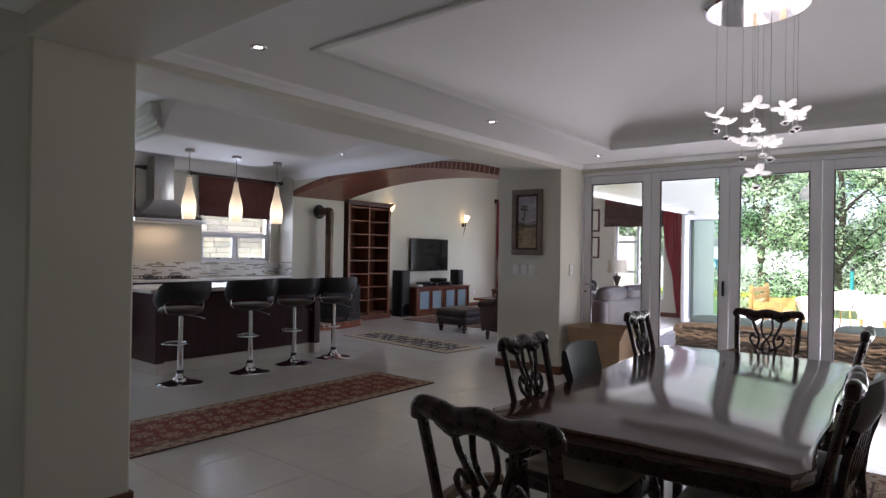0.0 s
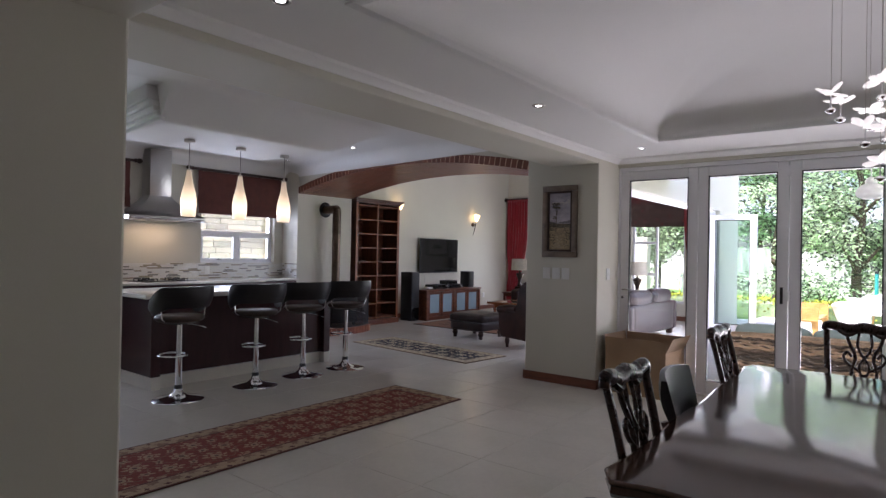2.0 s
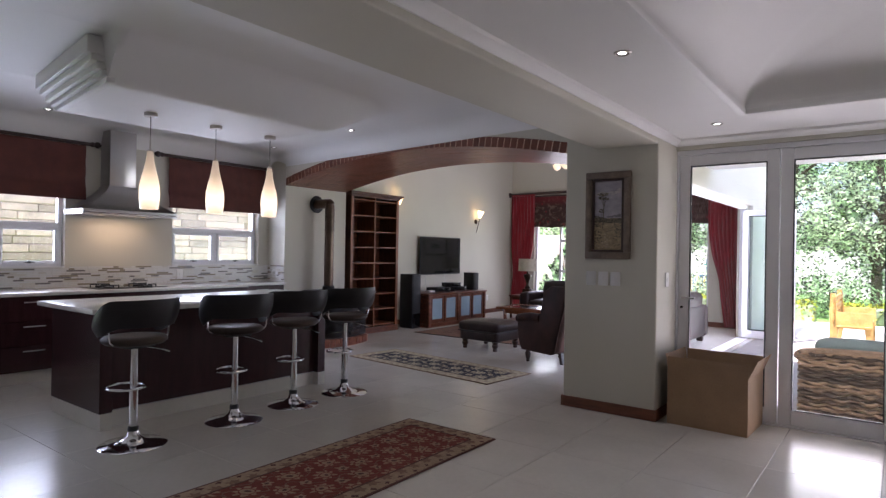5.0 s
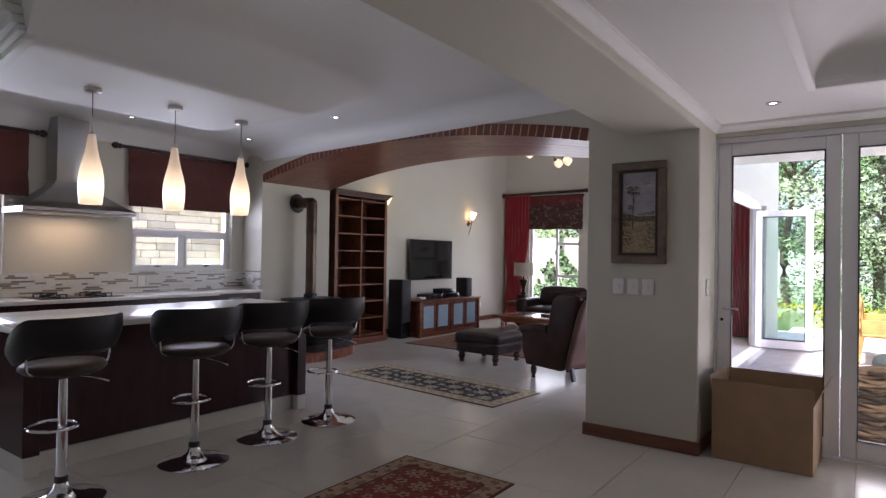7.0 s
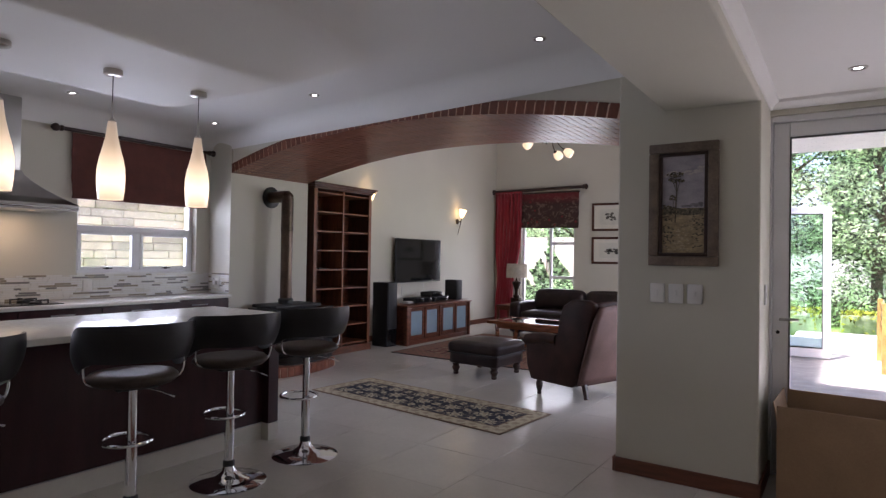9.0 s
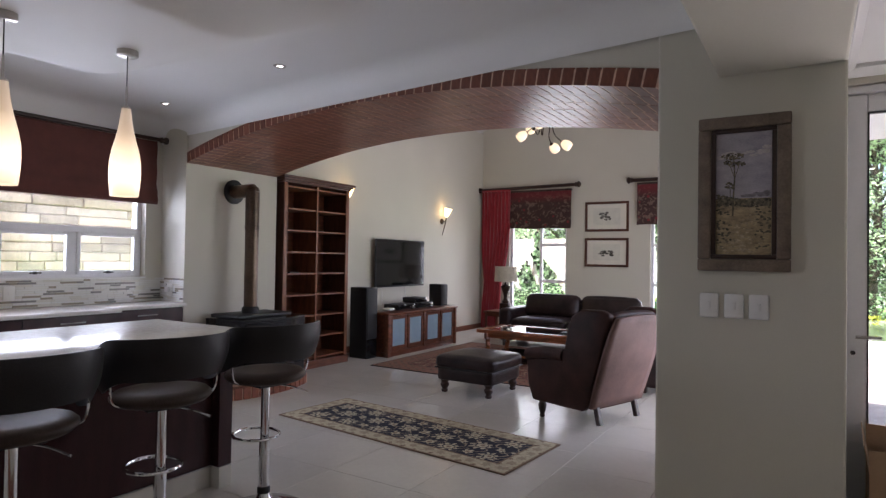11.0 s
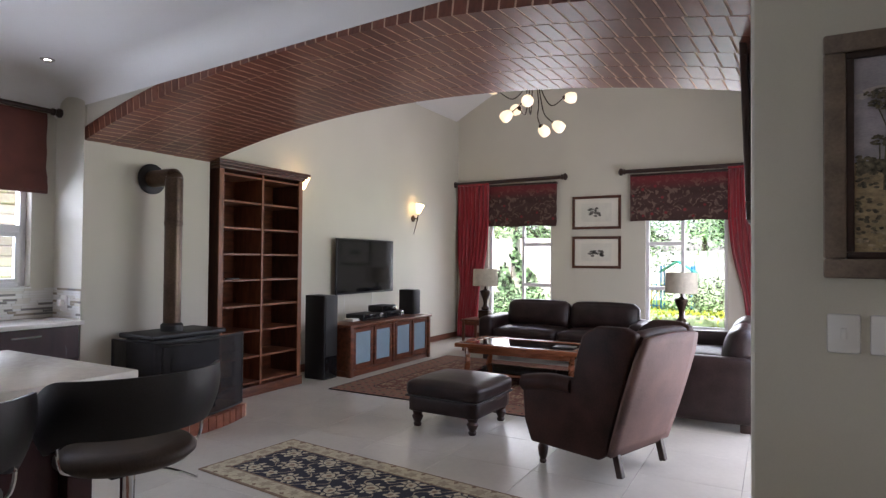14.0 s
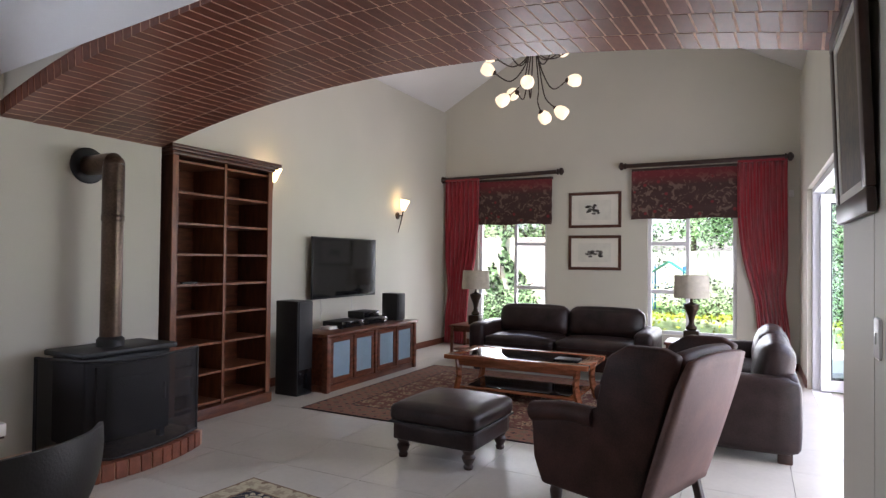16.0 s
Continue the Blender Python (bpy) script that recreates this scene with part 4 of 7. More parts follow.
def downlight():
    d = thing("downlight", (0, 0, 0), "small recessed ceiling downlight, lit", "downlight", "ceiling downlights")
    part("ring", lathe(B(), [(0.034, -0.003), (0.037, -0.008), (0.044, -0.006), (0.048, 0.0), (0.034, 0.004)], 24, closed=False), "nickel", d)
    part("baffle", lathe(B(), [(0.021, -0.002), (0.035, -0.0035)], 24, closed=False), "black", d, "dark inner baffle")
    part("lens", lathe(B(), [(0, -0.0025), (0.022, -0.0025)], 24, closed=False), "spot", d)
    return d


dl = downlight()
for x, y, z in ((-2.89, 4.64, CEIL_D), (-2.895, 6.73, CEIL_D), (-4.62, 6.33, None), (-4.635, 4.92, None), (-8.80, 5.39, None), (-8.75, 6.84, None), (-8.87, 4.06, None), (-6.93, 6.57, None)):
    copy_thing(dl, pose(x, y, z or kitchen_z(x, y)))
dl.matrix_world = pose(-2.89, 2.39, CEIL_D)

# ---- lounge ----
def bricks_of_arch():
    """Bricks on end, stacked in rows across the soffit; those over the lounge side of the walk are single pieces."""
    n, rows = 58, 6
    pitch = (AX1 - AX0) / n
    proto = B()
    cube(proto, (-0.5, -0.5, 0), (0.5, 0.5, 1))
    me = bpy.data.meshes.new("brick")
    proto.to_mesh(me)
    proto.free()
    me.materials.append(M["brick1"])
    rest = B()
    for i in range(n):
        s = (i + 0.5) / n
        x = AX0 + (AX1 - AX0) * s
        slope = math.atan(-(x + 6.62) / 11.0)
        for j in range(rows):
            y0, y1 = arch_y(s, j / rows), arch_y(s, (j + 1) / rows)
            d = 0.0005 * math.sin(i * 12.9 + j * 78.2)
            m = Matrix.Translation((x, (y0 + y1) / 2, arch_z(x) + d)) @ Matrix.Rotation(-slope, 4, "Y") @ Matrix.Rotation(math.atan((arch_y(1, (j + 0.5) / rows) - arch_y(0, (j + 0.5) / rows)) / (AX1 - AX0)), 4, "Z") @ Matrix.Diagonal((pitch - 0.011, y1 - y0 - 0.011, 0.105, 1))
            if i >= 12 or j == 0:
                ob = new("brick", me)
                ob.parent = arch
                ob.matrix_world = m
            else:
                cube(rest, (-0.5, -0.5, 0), (0.5, 0.5, 1), m=m)
    ob = part("brickwork", rest, "brick", arch, smooth=None)
    ob["kind"] = "stuff"


# hearth and stove
HX = -8.64


def hearth_x(y, r=0.0):
    return -8.25 - r - 0.13 * ((y - 7.82) / 0.58) ** 2


hearth = thing("hearth", (0, 0, 0), "low curved brick hearth under the stove", "hearth")
bm = B()
ys = [7.275 + (8.44 - 7.275) * i / 20 for i in range(21)]
poly = [(hearth_x(y, 0.01), y) for y in ys] + [(-9.018, 8.44), (-9.018, 7.275)]
bot = [bm.verts.new((x, y, 0)) for x, y in poly]
top = [bm.verts.new((x, y, 0.108)) for x, y in poly]
bm.faces.new(bot)
bm.faces.new(top)
for i in range(len(poly)):
    j = (i + 1) % len(poly)
    bm.faces.new((bot[i], bot[j], top[j], top[i]))
part("slab", bm, "mortar", hearth, smooth=None)
M["hearthbrick"] = mat("orange_red_brick", (0.27, 0.085, 0.045), 0.5, vary=0.2, scale=10, fine=70, bump=0.2)
for i in range(13):
    y = 7.32 + i * 0.087
    a = math.atan(-0.26 * (y - 7.82) / 0.58 ** 2)
    m = Matrix.Translation((hearth_x(y), y, 0)) @ Matrix.Rotation(-a, 4, "Z")
    part("brick", cube(B(), (-0.11, -0.039, 0.001), (0.0, 0.039, 0.115), 0.003, 1, m), "hearthbrick", hearth)

stove = thing("wood_stove", (-8.68, 7.90, 0.11), "black cast-iron wood stove with a tall flue pipe", "stove")
part("body", cube(B(), (-0.22, -0.33, 0.06), (0.16, 0.33, 0.66), 0.02, 3), "black", stove)
part("top_plate", cube(B(), (-0.25, -0.37, 0.66), (0.19, 0.37, 0.70), 0.012), "black", stove, "black iron stove top")
for x, y in ((-0.18, -0.28), (-0.18, 0.28), (0.12, -0.28), (0.12, 0.28)):
    part("leg", cube(B(), (x - 0.02, y - 0.02, 0.0), (x + 0.02, y + 0.02, 0.06)), "black", stove)
d = part("door", cube(B(), (0.16, -0.27, 0.14), (0.19, 0.27, 0.60), 0.012), "black", stove)
part("window", cube(B(), (0.188, -0.20, 0.22), (0.194, 0.20, 0.50), 0.002), "stoveglass", d, "dark stove glass")
part("handle", sweep(B(), [(0.215, 0.24, 0.30), (0.215, 0.24, 0.42)], 0.009, 8), "nickel", d)
part("flue_collar", lathe(B(), [(0.092, 0.70), (0.092, 0.75), (0.074, 0.77)], 24, Matrix.Translation((-0.03, -0.03, 0))), "black", stove)
bm = sweep(B(), [(-0.03, -0.03, 0.72), (-0.03, -0.03, 1.62)], 0.072, 24)
part("flue_pipe", bm, "flue", stove)
part("flue_joint", lathe(B(), [(0.073, 1.60), (0.077, 1.61), (0.077, 1.64), (0.073, 1.65)], 24, Matrix.Translation((-0.03, -0.03, 0)), closed=False), "flue", stove)
bm = sweep(B(), bez([(-0.03, -0.03, 1.63), (-0.03, -0.03, 1.85), (-0.03, -0.03, 1.99), (-0.035, -0.03, 2.022), (-0.07, -0.03, 2.027), (-0.33, -0.03, 2.025)], 6), 0.074, 24)
part("flue_elbow", bm, "flue", stove, "bronze-tinted upper flue elbow")
part("wall_plate", lathe(B(), [(0.135, 0.001), (0.135, 0.012), (0.12, 0.02), (0.07, 0.02)], 32, Matrix.Translation((-0.339, -0.03, 2.025)) @ pose(0, 0, 0, 0, 90, 0)), "black", stove, "round black wall plate")

def screen_at(u):
    """The screen's line over the hearth, from the wall to its far end."""
    y = 7.47 + 0.94 * u
    return hearth_x(y, 0.06) - 0.55 * max(0.0, (0.18 - u) / 0.18) ** 2, y


scr = thing("fire_screen", (0, 0, 0.116), "black mesh fire screen curved round the stove", "fire screen")
bm = B()
cols = []
for i in range(25):
    x, y = screen_at(i / 24)
    cols.append([bm.verts.new((x, y, z)) for z in (0.0, 0.64)])
for a, b in zip(cols, cols[1:]):
    bm.faces.new((a[0], b[0], b[1], a[1]))
part("mesh", bm, "smoke", scr, "dark see-through mesh", smooth=60)
pts = [(*screen_at(i / 24), 0.645) for i in range(25)]
part("top_rail", sweep(B(), pts, 0.009, 8), "black", scr)
part("bottom_rail", sweep(B(), [(x, y, 0.008) for x, y, z in pts], 0.009, 8), "black", scr)
for p in (pts[0], pts[-1]):
    part("post", sweep(B(), [(p[0], p[1], 0), (p[0], p[1], 0.65)], 0.011, 8), "black", scr)

# bookcase
bc = thing("bookcase", (-8.96, 9.15, 0), "tall empty dark wooden bookcase with two columns of shelves", "bookcase")
W, H, D = 0.59, 2.33, 0.42
part("side_panel", cube(B(), (-D, -W, 0.1), (0, -W + 0.03, H), 0.003, 1), "bookwood", bc)
part("side_panel", cube(B(), (-D, W - 0.03, 0.1), (0, W, H), 0.003, 1), "bookwood", bc)
part("back_panel", cube(B(), (-D - 0.012, -W, 0.1), (-D - 0.001, W, H)), "cabwood", bc)
part("divider", cube(B(), (-D, -0.014, 0.1), (-0.004, 0.014, H)), "shelfedge", bc)
for q in (-1, 1):
    part("stile", cube(B(), (0.001, q * (W - 0.025) - 0.03, 0.1), (0.016, q * (W - 0.025) + 0.03, H), 0.003, 1), "shelfedge", bc)
for i in range(9):
    z = 0.12 + i * 0.2695
    for a, b in ((-W + 0.032, -0.015), (0.015, W - 0.032)):
        part("shelf", cube(B(), (-D + 0.001, a, z), (-0.012, b, z + 0.022), 0.002, 1), "shelfedge", bc)
part("plinth", cube(B(), (-D, -W - 0.02, 0.0), (0.03, W + 0.02, 0.10), 0.006), "cabwood", bc, "red-brown plinth")
bm = B()
for z0, z1, o in ((H, H + 0.03, 0.02), (H + 0.03, H + 0.055, 0.045), (H + 0.055, H + 0.085, 0.065)):
    cube(bm, (-D, -W - o, z0), (0.016 + o, W + o, z1), 0.006)
part("cornice", bm, "bookwood", bc, "stepped dark cornice")
rem = thing("remote_control", (-9.0, 8.78, 0.12 + 5 * 0.2695 - 0.2475), "small black remote control on a bookcase shelf", "remote control")
part("body", cube(B(), (-0.02, -0.08, 0.001), (0.02, 0.08, 0.018), 0.004), "black", rem)

# television, cabinet, speakers
tv = thing("television", (-9.33, 11.51, 1.34), "black flat television on the cream wall", "television")
part("back", cube(B(), (-0.06, -0.62, -0.33), (-0.005, 0.62, 0.33), 0.01), "black", tv)
part("bezel", cube(B(), (-0.006, -0.685, -0.385), (0.018, 0.685, 0.385), 0.005), "black", tv)
part("screen", cube(B(), (0.0175, -0.668, -0.36), (0.0195, 0.668, 0.37)), "screen", tv, "dark glossy screen")
part("bracket", cube(B(), (-0.088, -0.2, -0.15), (-0.058, 0.2, 0.15)), "black", tv)
for y in (11.1, 11.75):
    c = thing("cable", (-9.40, y, 0.66), "thin white cable hanging down from the television", "cable", "television cables")
    part("wire", sweep(B(), bez([(0.0, 0, 0.31), (0.004, 0.01, 0.15), (0.0, 0.005, 0.005)]), 0.004, 6), "plastic", c)

cab = thing("media_cabinet", (-8.87, 11.25, 0), "red-brown wooden media cabinet with frosted blue glass doors", "cabinet")
part("body", cube(B(), (-0.22, -0.93, 0.07), (0.19, 0.93, 0.60)), "cabwood", cab)
part("top", cube(B(), (-0.24, -0.98, 0.60), (0.24, 0.98, 0.635), 0.006), "cabwood", cab)
part("plinth", cube(B(), (-0.21, -0.95, 0), (0.20, 0.95, 0.07), 0.004), "cabwood", cab)
for y in (-0.93, 0.93):
    part("corner_post", cube(B(), (0.15, y - 0.03, 0.0), (0.225, y + 0.03, 0.60), 0.004), "cabwood", cab)
part("corner_post", cube(B(), (0.192, -0.025, 0.07), (0.215, 0.025, 0.60), 0.003), "cabwood", cab)
for i in range(4):
    y = (-0.68, -0.245, 0.245, 0.68)[i]
    bm = B()
    w = 0.205
    for lo, hi in (((0.191, y - w, 0.09), (0.212, y - w + 0.05, 0.585)), ((0.191, y + w - 0.05, 0.09), (0.212, y + w, 0.585)), ((0.191, y - w + 0.05, 0.09), (0.212, y + w - 0.05, 0.15)), ((0.191, y - w + 0.05, 0.535), (0.212, y + w - 0.05, 0.585))):
        cube(bm, lo, hi, 0.003, 1)
    d = part("door", bm, "cabwood", cab)
    part("glass", cube(B(), (0.196, y - w + 0.05, 0.15), (0.202, y + w - 0.05, 0.535)), "frost", d, "frosted pale blue glass panel")

for y, lbl in ((10.98, "black receiver on the media cabinet"), (11.5, "black video player on the media cabinet")):
    av = thing("receiver", (-8.95, y, 0.636), lbl, "receiver", "audio equipment")
    part("case", cube(B(), (-0.14, -0.22, 0.012), (0.14, 0.22, 0.085), 0.004), "black", av)
    part("front", cube(B(), (0.14, -0.215, 0.016), (0.146, 0.215, 0.082), 0.002), "screen", av)
    for q in (-0.18, 0.18):
        part("foot", cube(B(), (-0.1, q - 0.015, 0.0), (0.12, q + 0.015, 0.013)), "black", av)
    part("knob", lathe(B(), [(0.016, 0), (0.015, 0.014), (0, 0.014)], 16, Matrix.Translation((0.146, 0.15, 0.05)) @ pose(0, 0, 0, 0, 90, 0)), "nickel", av)
av = thing("receiver", (-8.97, 11.42, 0.722), "black set-top box stacked on the player", "receiver", "audio equipment")
part("case", cube(B(), (-0.12, -0.17, 0.001), (0.12, 0.17, 0.08), 0.004), "black", av)
part("front", cube(B(), (0.12, -0.165, 0.006), (0.125, 0.165, 0.074), 0.002), "screen", av)
av = thing("router", (-8.95, 10.72, 0.636), "small white box on the media cabinet", "router")
part("case", cube(B(), (-0.07, -0.09, 0.001), (0.07, 0.09, 0.035), 0.006), "plastic", av)


def speaker(at, w, d, h):
    s = thing("loudspeaker", at, "tall black floor-standing loudspeaker" if h > 0.5 else "black bookshelf loudspeaker on the media cabinet", "loudspeaker", "loudspeakers")
    part("cabinet", cube(B(), (-d, -w / 2, 0.001), (0, w / 2, h), 0.006), "black", s)
    part("grille", cube(B(), (0.001, -w / 2 + 0.012, h * 0.28 if h > 0.5 else 0.015), (0.014, w / 2 - 0.012, h - 0.015), 0.005), "gasket", s)
    if h > 0.5:
        part("port_panel", cube(B(), (0.001, -w / 2 + 0.012, 0.02), (0.006, w / 2 - 0.012, h * 0.27), 0.002), "screen", s)


speaker((-8.83, 10.14, 0), 0.24, 0.30, 1.0)
speaker((-8.80, 12.05, 0.636), 0.20, 0.24, 0.36)


def sconce(y, z):
    s = thing("wall_sconce", (-9.42, y, z), "bronze wall sconce with a lit glass shade", "wall lamp", "wall sconces")
    part("rosette", lathe(B(), [(0.055, 0.001), (0.055, 0.012), (0.03, 0.03), (0, 0.032)], 20, pose(0, 0, 0, 0, 90, 0)), "bronze", s)
    part("arm", sweep(B(), bez([(0.03, -0.02, -0.26), (0.05, 0.0, -0.15), (0.08, 0.01, -0.02), (0.10, 0.0, 0.06), (0.10, 0, 0.10)], 6), [0.004 + 0.006 * min(1, i / 12) for i in range(25)], 8), "bronze", s)
    part("stay", sweep(B(), [(0.02, 0, 0), (0.085, 0.01, 0)], 0.009, 8), "bronze", s)
    part("shade", lathe(B(), [(0.022, 0.0), (0.04, 0.03), (0.052, 0.09), (0.075, 0.16), (0.07, 0.16), (0.045, 0.09), (0.0, 0.02)], 24, pose(0.10, 0, 0.08, 0, 14, 0), closed=False), "sconceglass", s, "lit cream glass shade", smooth=60)


sconce(12.93, 2.12)
sconce(10.14, 2.22)

# far windows, blinds, curtains
def side_window(name, m, w, z0, z1, split, flip):
    """A fixed pane beside a column of two top-hung sashes over a fixed light."""
    root = new(name)
    tagged(root, "", "", "", "structure")
    root.matrix_world = m
    f = 0.05
    c0, c1 = (f, split - 0.025) if flip else (split + 0.025, w - f)
    p0, p1 = (split + 0.025, w - f) if flip else (f, split - 0.025)
    bm = B()
    for lo, hi in (((0, 0, z0), (f, 0.06, z1)), ((w - f, 0, z0), (w, 0.06, z1)), ((f, 0, z0), (w - f, 0.06, z0 + f)), ((f, 0, z1 - f), (w - f, 0.06, z1)), ((split - 0.025, 0, z0 + f), (split + 0.025, 0.06, z1 - f)), ((c0, 0, 1.70), (c1, 0.06, 1.76)), ((c0, 0, 0.98), (c1, 0.06, 1.04))):
        cube(bm, lo, hi, 0.004, 1)
    part("window_frame", bm, "upvc", root)
    for a, b, s0, s1 in ((p0, p1, z0 + f, z1 - f), (c0, c1, z0 + f, 0.98), (c0, c1, 1.04, 1.70), (c0, c1, 1.76, z1 - f)):
        p = part("pane", cube(B(), (a, 0.025, s0), (b, 0.029, s1)), "glass", root)
        p.visible_shadow = False
    for z in (1.06, 1.78):
        x = (c0 + c1) / 2
        part("handle", sweep(B(), bez([(x - 0.05, -0.02, z), (x, -0.03, z + 0.005), (x + 0.07, -0.035, z + 0.03)], 4), 0.008, 6), "black", root, "black window stay")
    return root


side_window("window_3", Matrix.Translation((-8.79, YN + 0.08, 0)), 1.22, ZW, 2.4, 0.66, False)
side_window("window_4", Matrix.Translation((-6.0, YN + 0.08, 0)), 1.21, ZW, 2.4, 0.56, True)


def print_blind(x0, x1, z0, z1):
    b = thing("roman_blind", ((x0 + x1) / 2, YN - 0.06, z0), "dark patterned brown and red roman blind", "blind", "lounge blinds")
    w = (x1 - x0) / 2
    bm = B()
    n = 24
    for lay in (0, 1):
        g = []
        for i in range(n + 1):
            z = (z1 - z0) * i / n
            f = -0.02 - 0.03 * math.exp(-(z / 0.05) ** 2) - 0.022 * math.exp(-((z - 0.2) / 0.05) ** 2) - 0.018 * math.exp(-((z - 0.4) / 0.06) ** 2) + 0.01 * lay
            g.append([bm.verts.new((-w + 2 * w * j / 16, f + 0.003 * math.sin(j * 2.1), z + (0.008 * math.sin(j * 0.7) if i < 4 else 0))) for j in range(17)])
        for i in range(n):
            for j in range(16):
                bm.faces.new((g[i][j], g[i][j + 1], g[i + 1][j + 1], g[i + 1][j]))
    part("fabric", bm, "printz", b, smooth=60)
    part("headrail", cube(B(), (-w, -0.03, z1 - z0 - 0.02), (w, 0.05, z1 - z0 + 0.015), 0.004), "rod", b)


print_blind(-8.82, -7.46, 2.05, 2.80)
print_blind(-6.22, -4.64, 2.09, 2.84)
rod("curtain_rod", (-9.36, YN - 0.12, 2.85), (-7.36, YN - 0.12, 2.88), 0.032)
rod("curtain_rod", (-6.30, YN - 0.12, 2.90), (-4.20, YN - 0.12, 2.90), 0.032)


def curtain(x0, x1, xb0, xb1, top):
    """Pleated, drawn in towards the wall side at the bottom."""
    c = thing("curtain", ((x0 + x1) / 2, YN - 0.12, 0.02), "red pleated curtain drawn to the side of the window", "curtain", "red curtains")
    cx = (x0 + x1) / 2
    n, k = 30, 84
    bm = B()
    g = []
    for i in range(n + 1):
        q = i / n
        z = top * q
        e = smooth(-0.2, 0.8, q)
        pinch = math.exp(-((q - 0.33) / 0.12) ** 2)
        a, b = xb0 + (x0 - xb0) * e, xb1 + (x1 - xb1) * e
        mid, half = (a + b) / 2, (b - a) / 2 * (1 - 0.18 * pinch)
        g.append([bm.verts.new((mid - cx - half + 2 * half * j / k, 0.032 * math.sin(j / k * 2 * math.pi * 8 + 0.5 * math.sin(q * 5)) * (0.75 + 0.35 * (1 - q)) + 0.006 * math.sin(j * 1.7 + q * 9), z)) for j in range(k + 1)])
    for i in range(n):
        for j in range(k):
            bm.faces.new((g[i][j], g[i][j + 1], g[i + 1][j + 1], g[i + 1][j]))
    ob = part("fabric", bm, "red", c, smooth=70)
    so = ob.modifiers.new("thick", "SOLIDIFY")
    so.thickness = 0.004
    part("heading", cube(B(), (x0 - cx, -0.03, top - 0.01), (x1 - cx, 0.03, top + 0.03), 0.01), "red", c)


curtain(-9.36, -8.72, -9.36, -9.02, 2.80)
curtain(-4.78, -4.17, -4.42, -4.12, 2.84)

# framed pictures on the far wall
def ink_picture(x0, x1, z0, z1, subject):
    p = thing("framed_print", ((x0 + x1) / 2, YN, (z0 + z1) / 2), "dark-framed print with a wide cream mount", "picture", "prints between the windows")
    w, h = (x1 - x0) / 2, (z1 - z0) / 2
    bm = B()
    f = 0.045
    for lo, hi in (((-w, -0.03, -h), (w, -0.002, -h + f)), ((-w, -0.03, h - f), (w, -0.002, h)), ((-w, -0.03, -h + f), (-w + f, -0.002, h - f)), ((w - f, -0.03, -h + f), (w, -0.002, h - f))):
        cube(bm, lo, hi, 0.006)
    part("frame", bm, "bookwood", p)
    part("mount", cube(B(), (-w + f, -0.014, -h + f), (w - f, -0.004, h - f)), "matboard", p)
    part("print", cube(B(), (-w * 0.62, -0.016, -h * 0.55), (w * 0.62, -0.0135, h * 0.55)), "paper", p)
    bm = B()
    r = random.Random(subject)
    for i in range(16):
        x, z = (r.random() - 0.5) * w * 0.55, -h * 0.22 + r.random() * h * (0.5 if subject == 1 else 0.3)
        prism(bm, [(x + (0.02 + 0.03 * r.random()) * math.cos(a), z + 0.02 * math.sin(a)) for a in (0.3, 1.6, 2.9, 4.0, 5.2)], -0.0015, Matrix.Translation((0, -0.0165, 0)))
    part("drawing", bm, "ink", p)


ink_picture(-7.20, -6.38, 1.98, 2.54, 1)
ink_picture(-7.20, -6.38, 1.32, 1.86, 2)


def lounge_chandelier(x, y, z):
    c = thing("chandelier", (x, y, z), "bronze chandelier with many curved arms and lit glass shades", "chandelier")
    part("rod", sweep(B(), [(0, 0, 0.0), (0, 0, RIDGE - z - 0.12)], 0.012, 8), "bronze", c)
    part("hub", lathe(B(), [(0, 0.05), (0.06, 0.05), (0.075, 0.02), (0.06, -0.02), (0, -0.03)], 20), "bronze", c)
    part("canopy", lathe(B(), [(0, 0), (0.07, 0), (0.05, 0.05), (0, 0.06)], 20, Matrix.Translation((0, 0, RIDGE - z - 0.16))), "bronze", c)
    # across, away and down from the hub, in the hub's own turn
    arms = ((-0.42, 0.15, -0.11), (-0.31, -0.20, -0.16), (-0.45, 0.10, -0.29), (0.16, -0.38, -0.17), (0.34, 0.25, 0.0), (0.44, -0.10, -0.05), (0.41, 0.05, -0.38), (-0.15, 0.30, -0.46), (-0.10, -0.34, -0.55), (-0.29, -0.05, -0.60), (0.11, 0.10, -0.74), (0.25, -0.08, -0.74))
    for u, v, dz in ((0.88 * u, 0.88 * v, 0.9 * dz) for u, v, dz in arms):
        a, r = math.degrees(math.atan2(v, u)) + 27.4, math.hypot(u, v)
        ca, sa = math.cos(radians(a)), math.sin(radians(a))
        pts = bez([(0.03 * ca, 0.03 * sa, 0), (0.09 * ca, 0.09 * sa, dz * 0.45 - 0.10), (0.58 * r * ca, 0.58 * r * sa, dz - (0.10 if dz > -0.5 else -0.10)), (r * ca, r * sa, dz)], 6)
        arm = part("arm", sweep(B(), pts, 0.007, 6), "bronze", c)
        out = Vector((ca, sa, 0.55 if dz > -0.32 else 0.0 if dz > -0.5 else -0.75)).normalized()
        m = Matrix.Translation((r * ca, r * sa, dz)) @ out.to_track_quat("Z", "Y").to_matrix().to_4x4()
        part("cup", lathe(B(), [(0.012, -0.02), (0.03, 0.0), (0.032, 0.02)], 12, m), "bronze", arm)
        part("shade", lathe(B(), [(0.028, 0.0), (0.052, 0.03), (0.066, 0.07), (0.064, 0.11), (0.052, 0.135), (0.045, 0.13), (0.0, 0.08)], 20, m, closed=False), "bulb", arm, "lit opal glass cup", smooth=60)


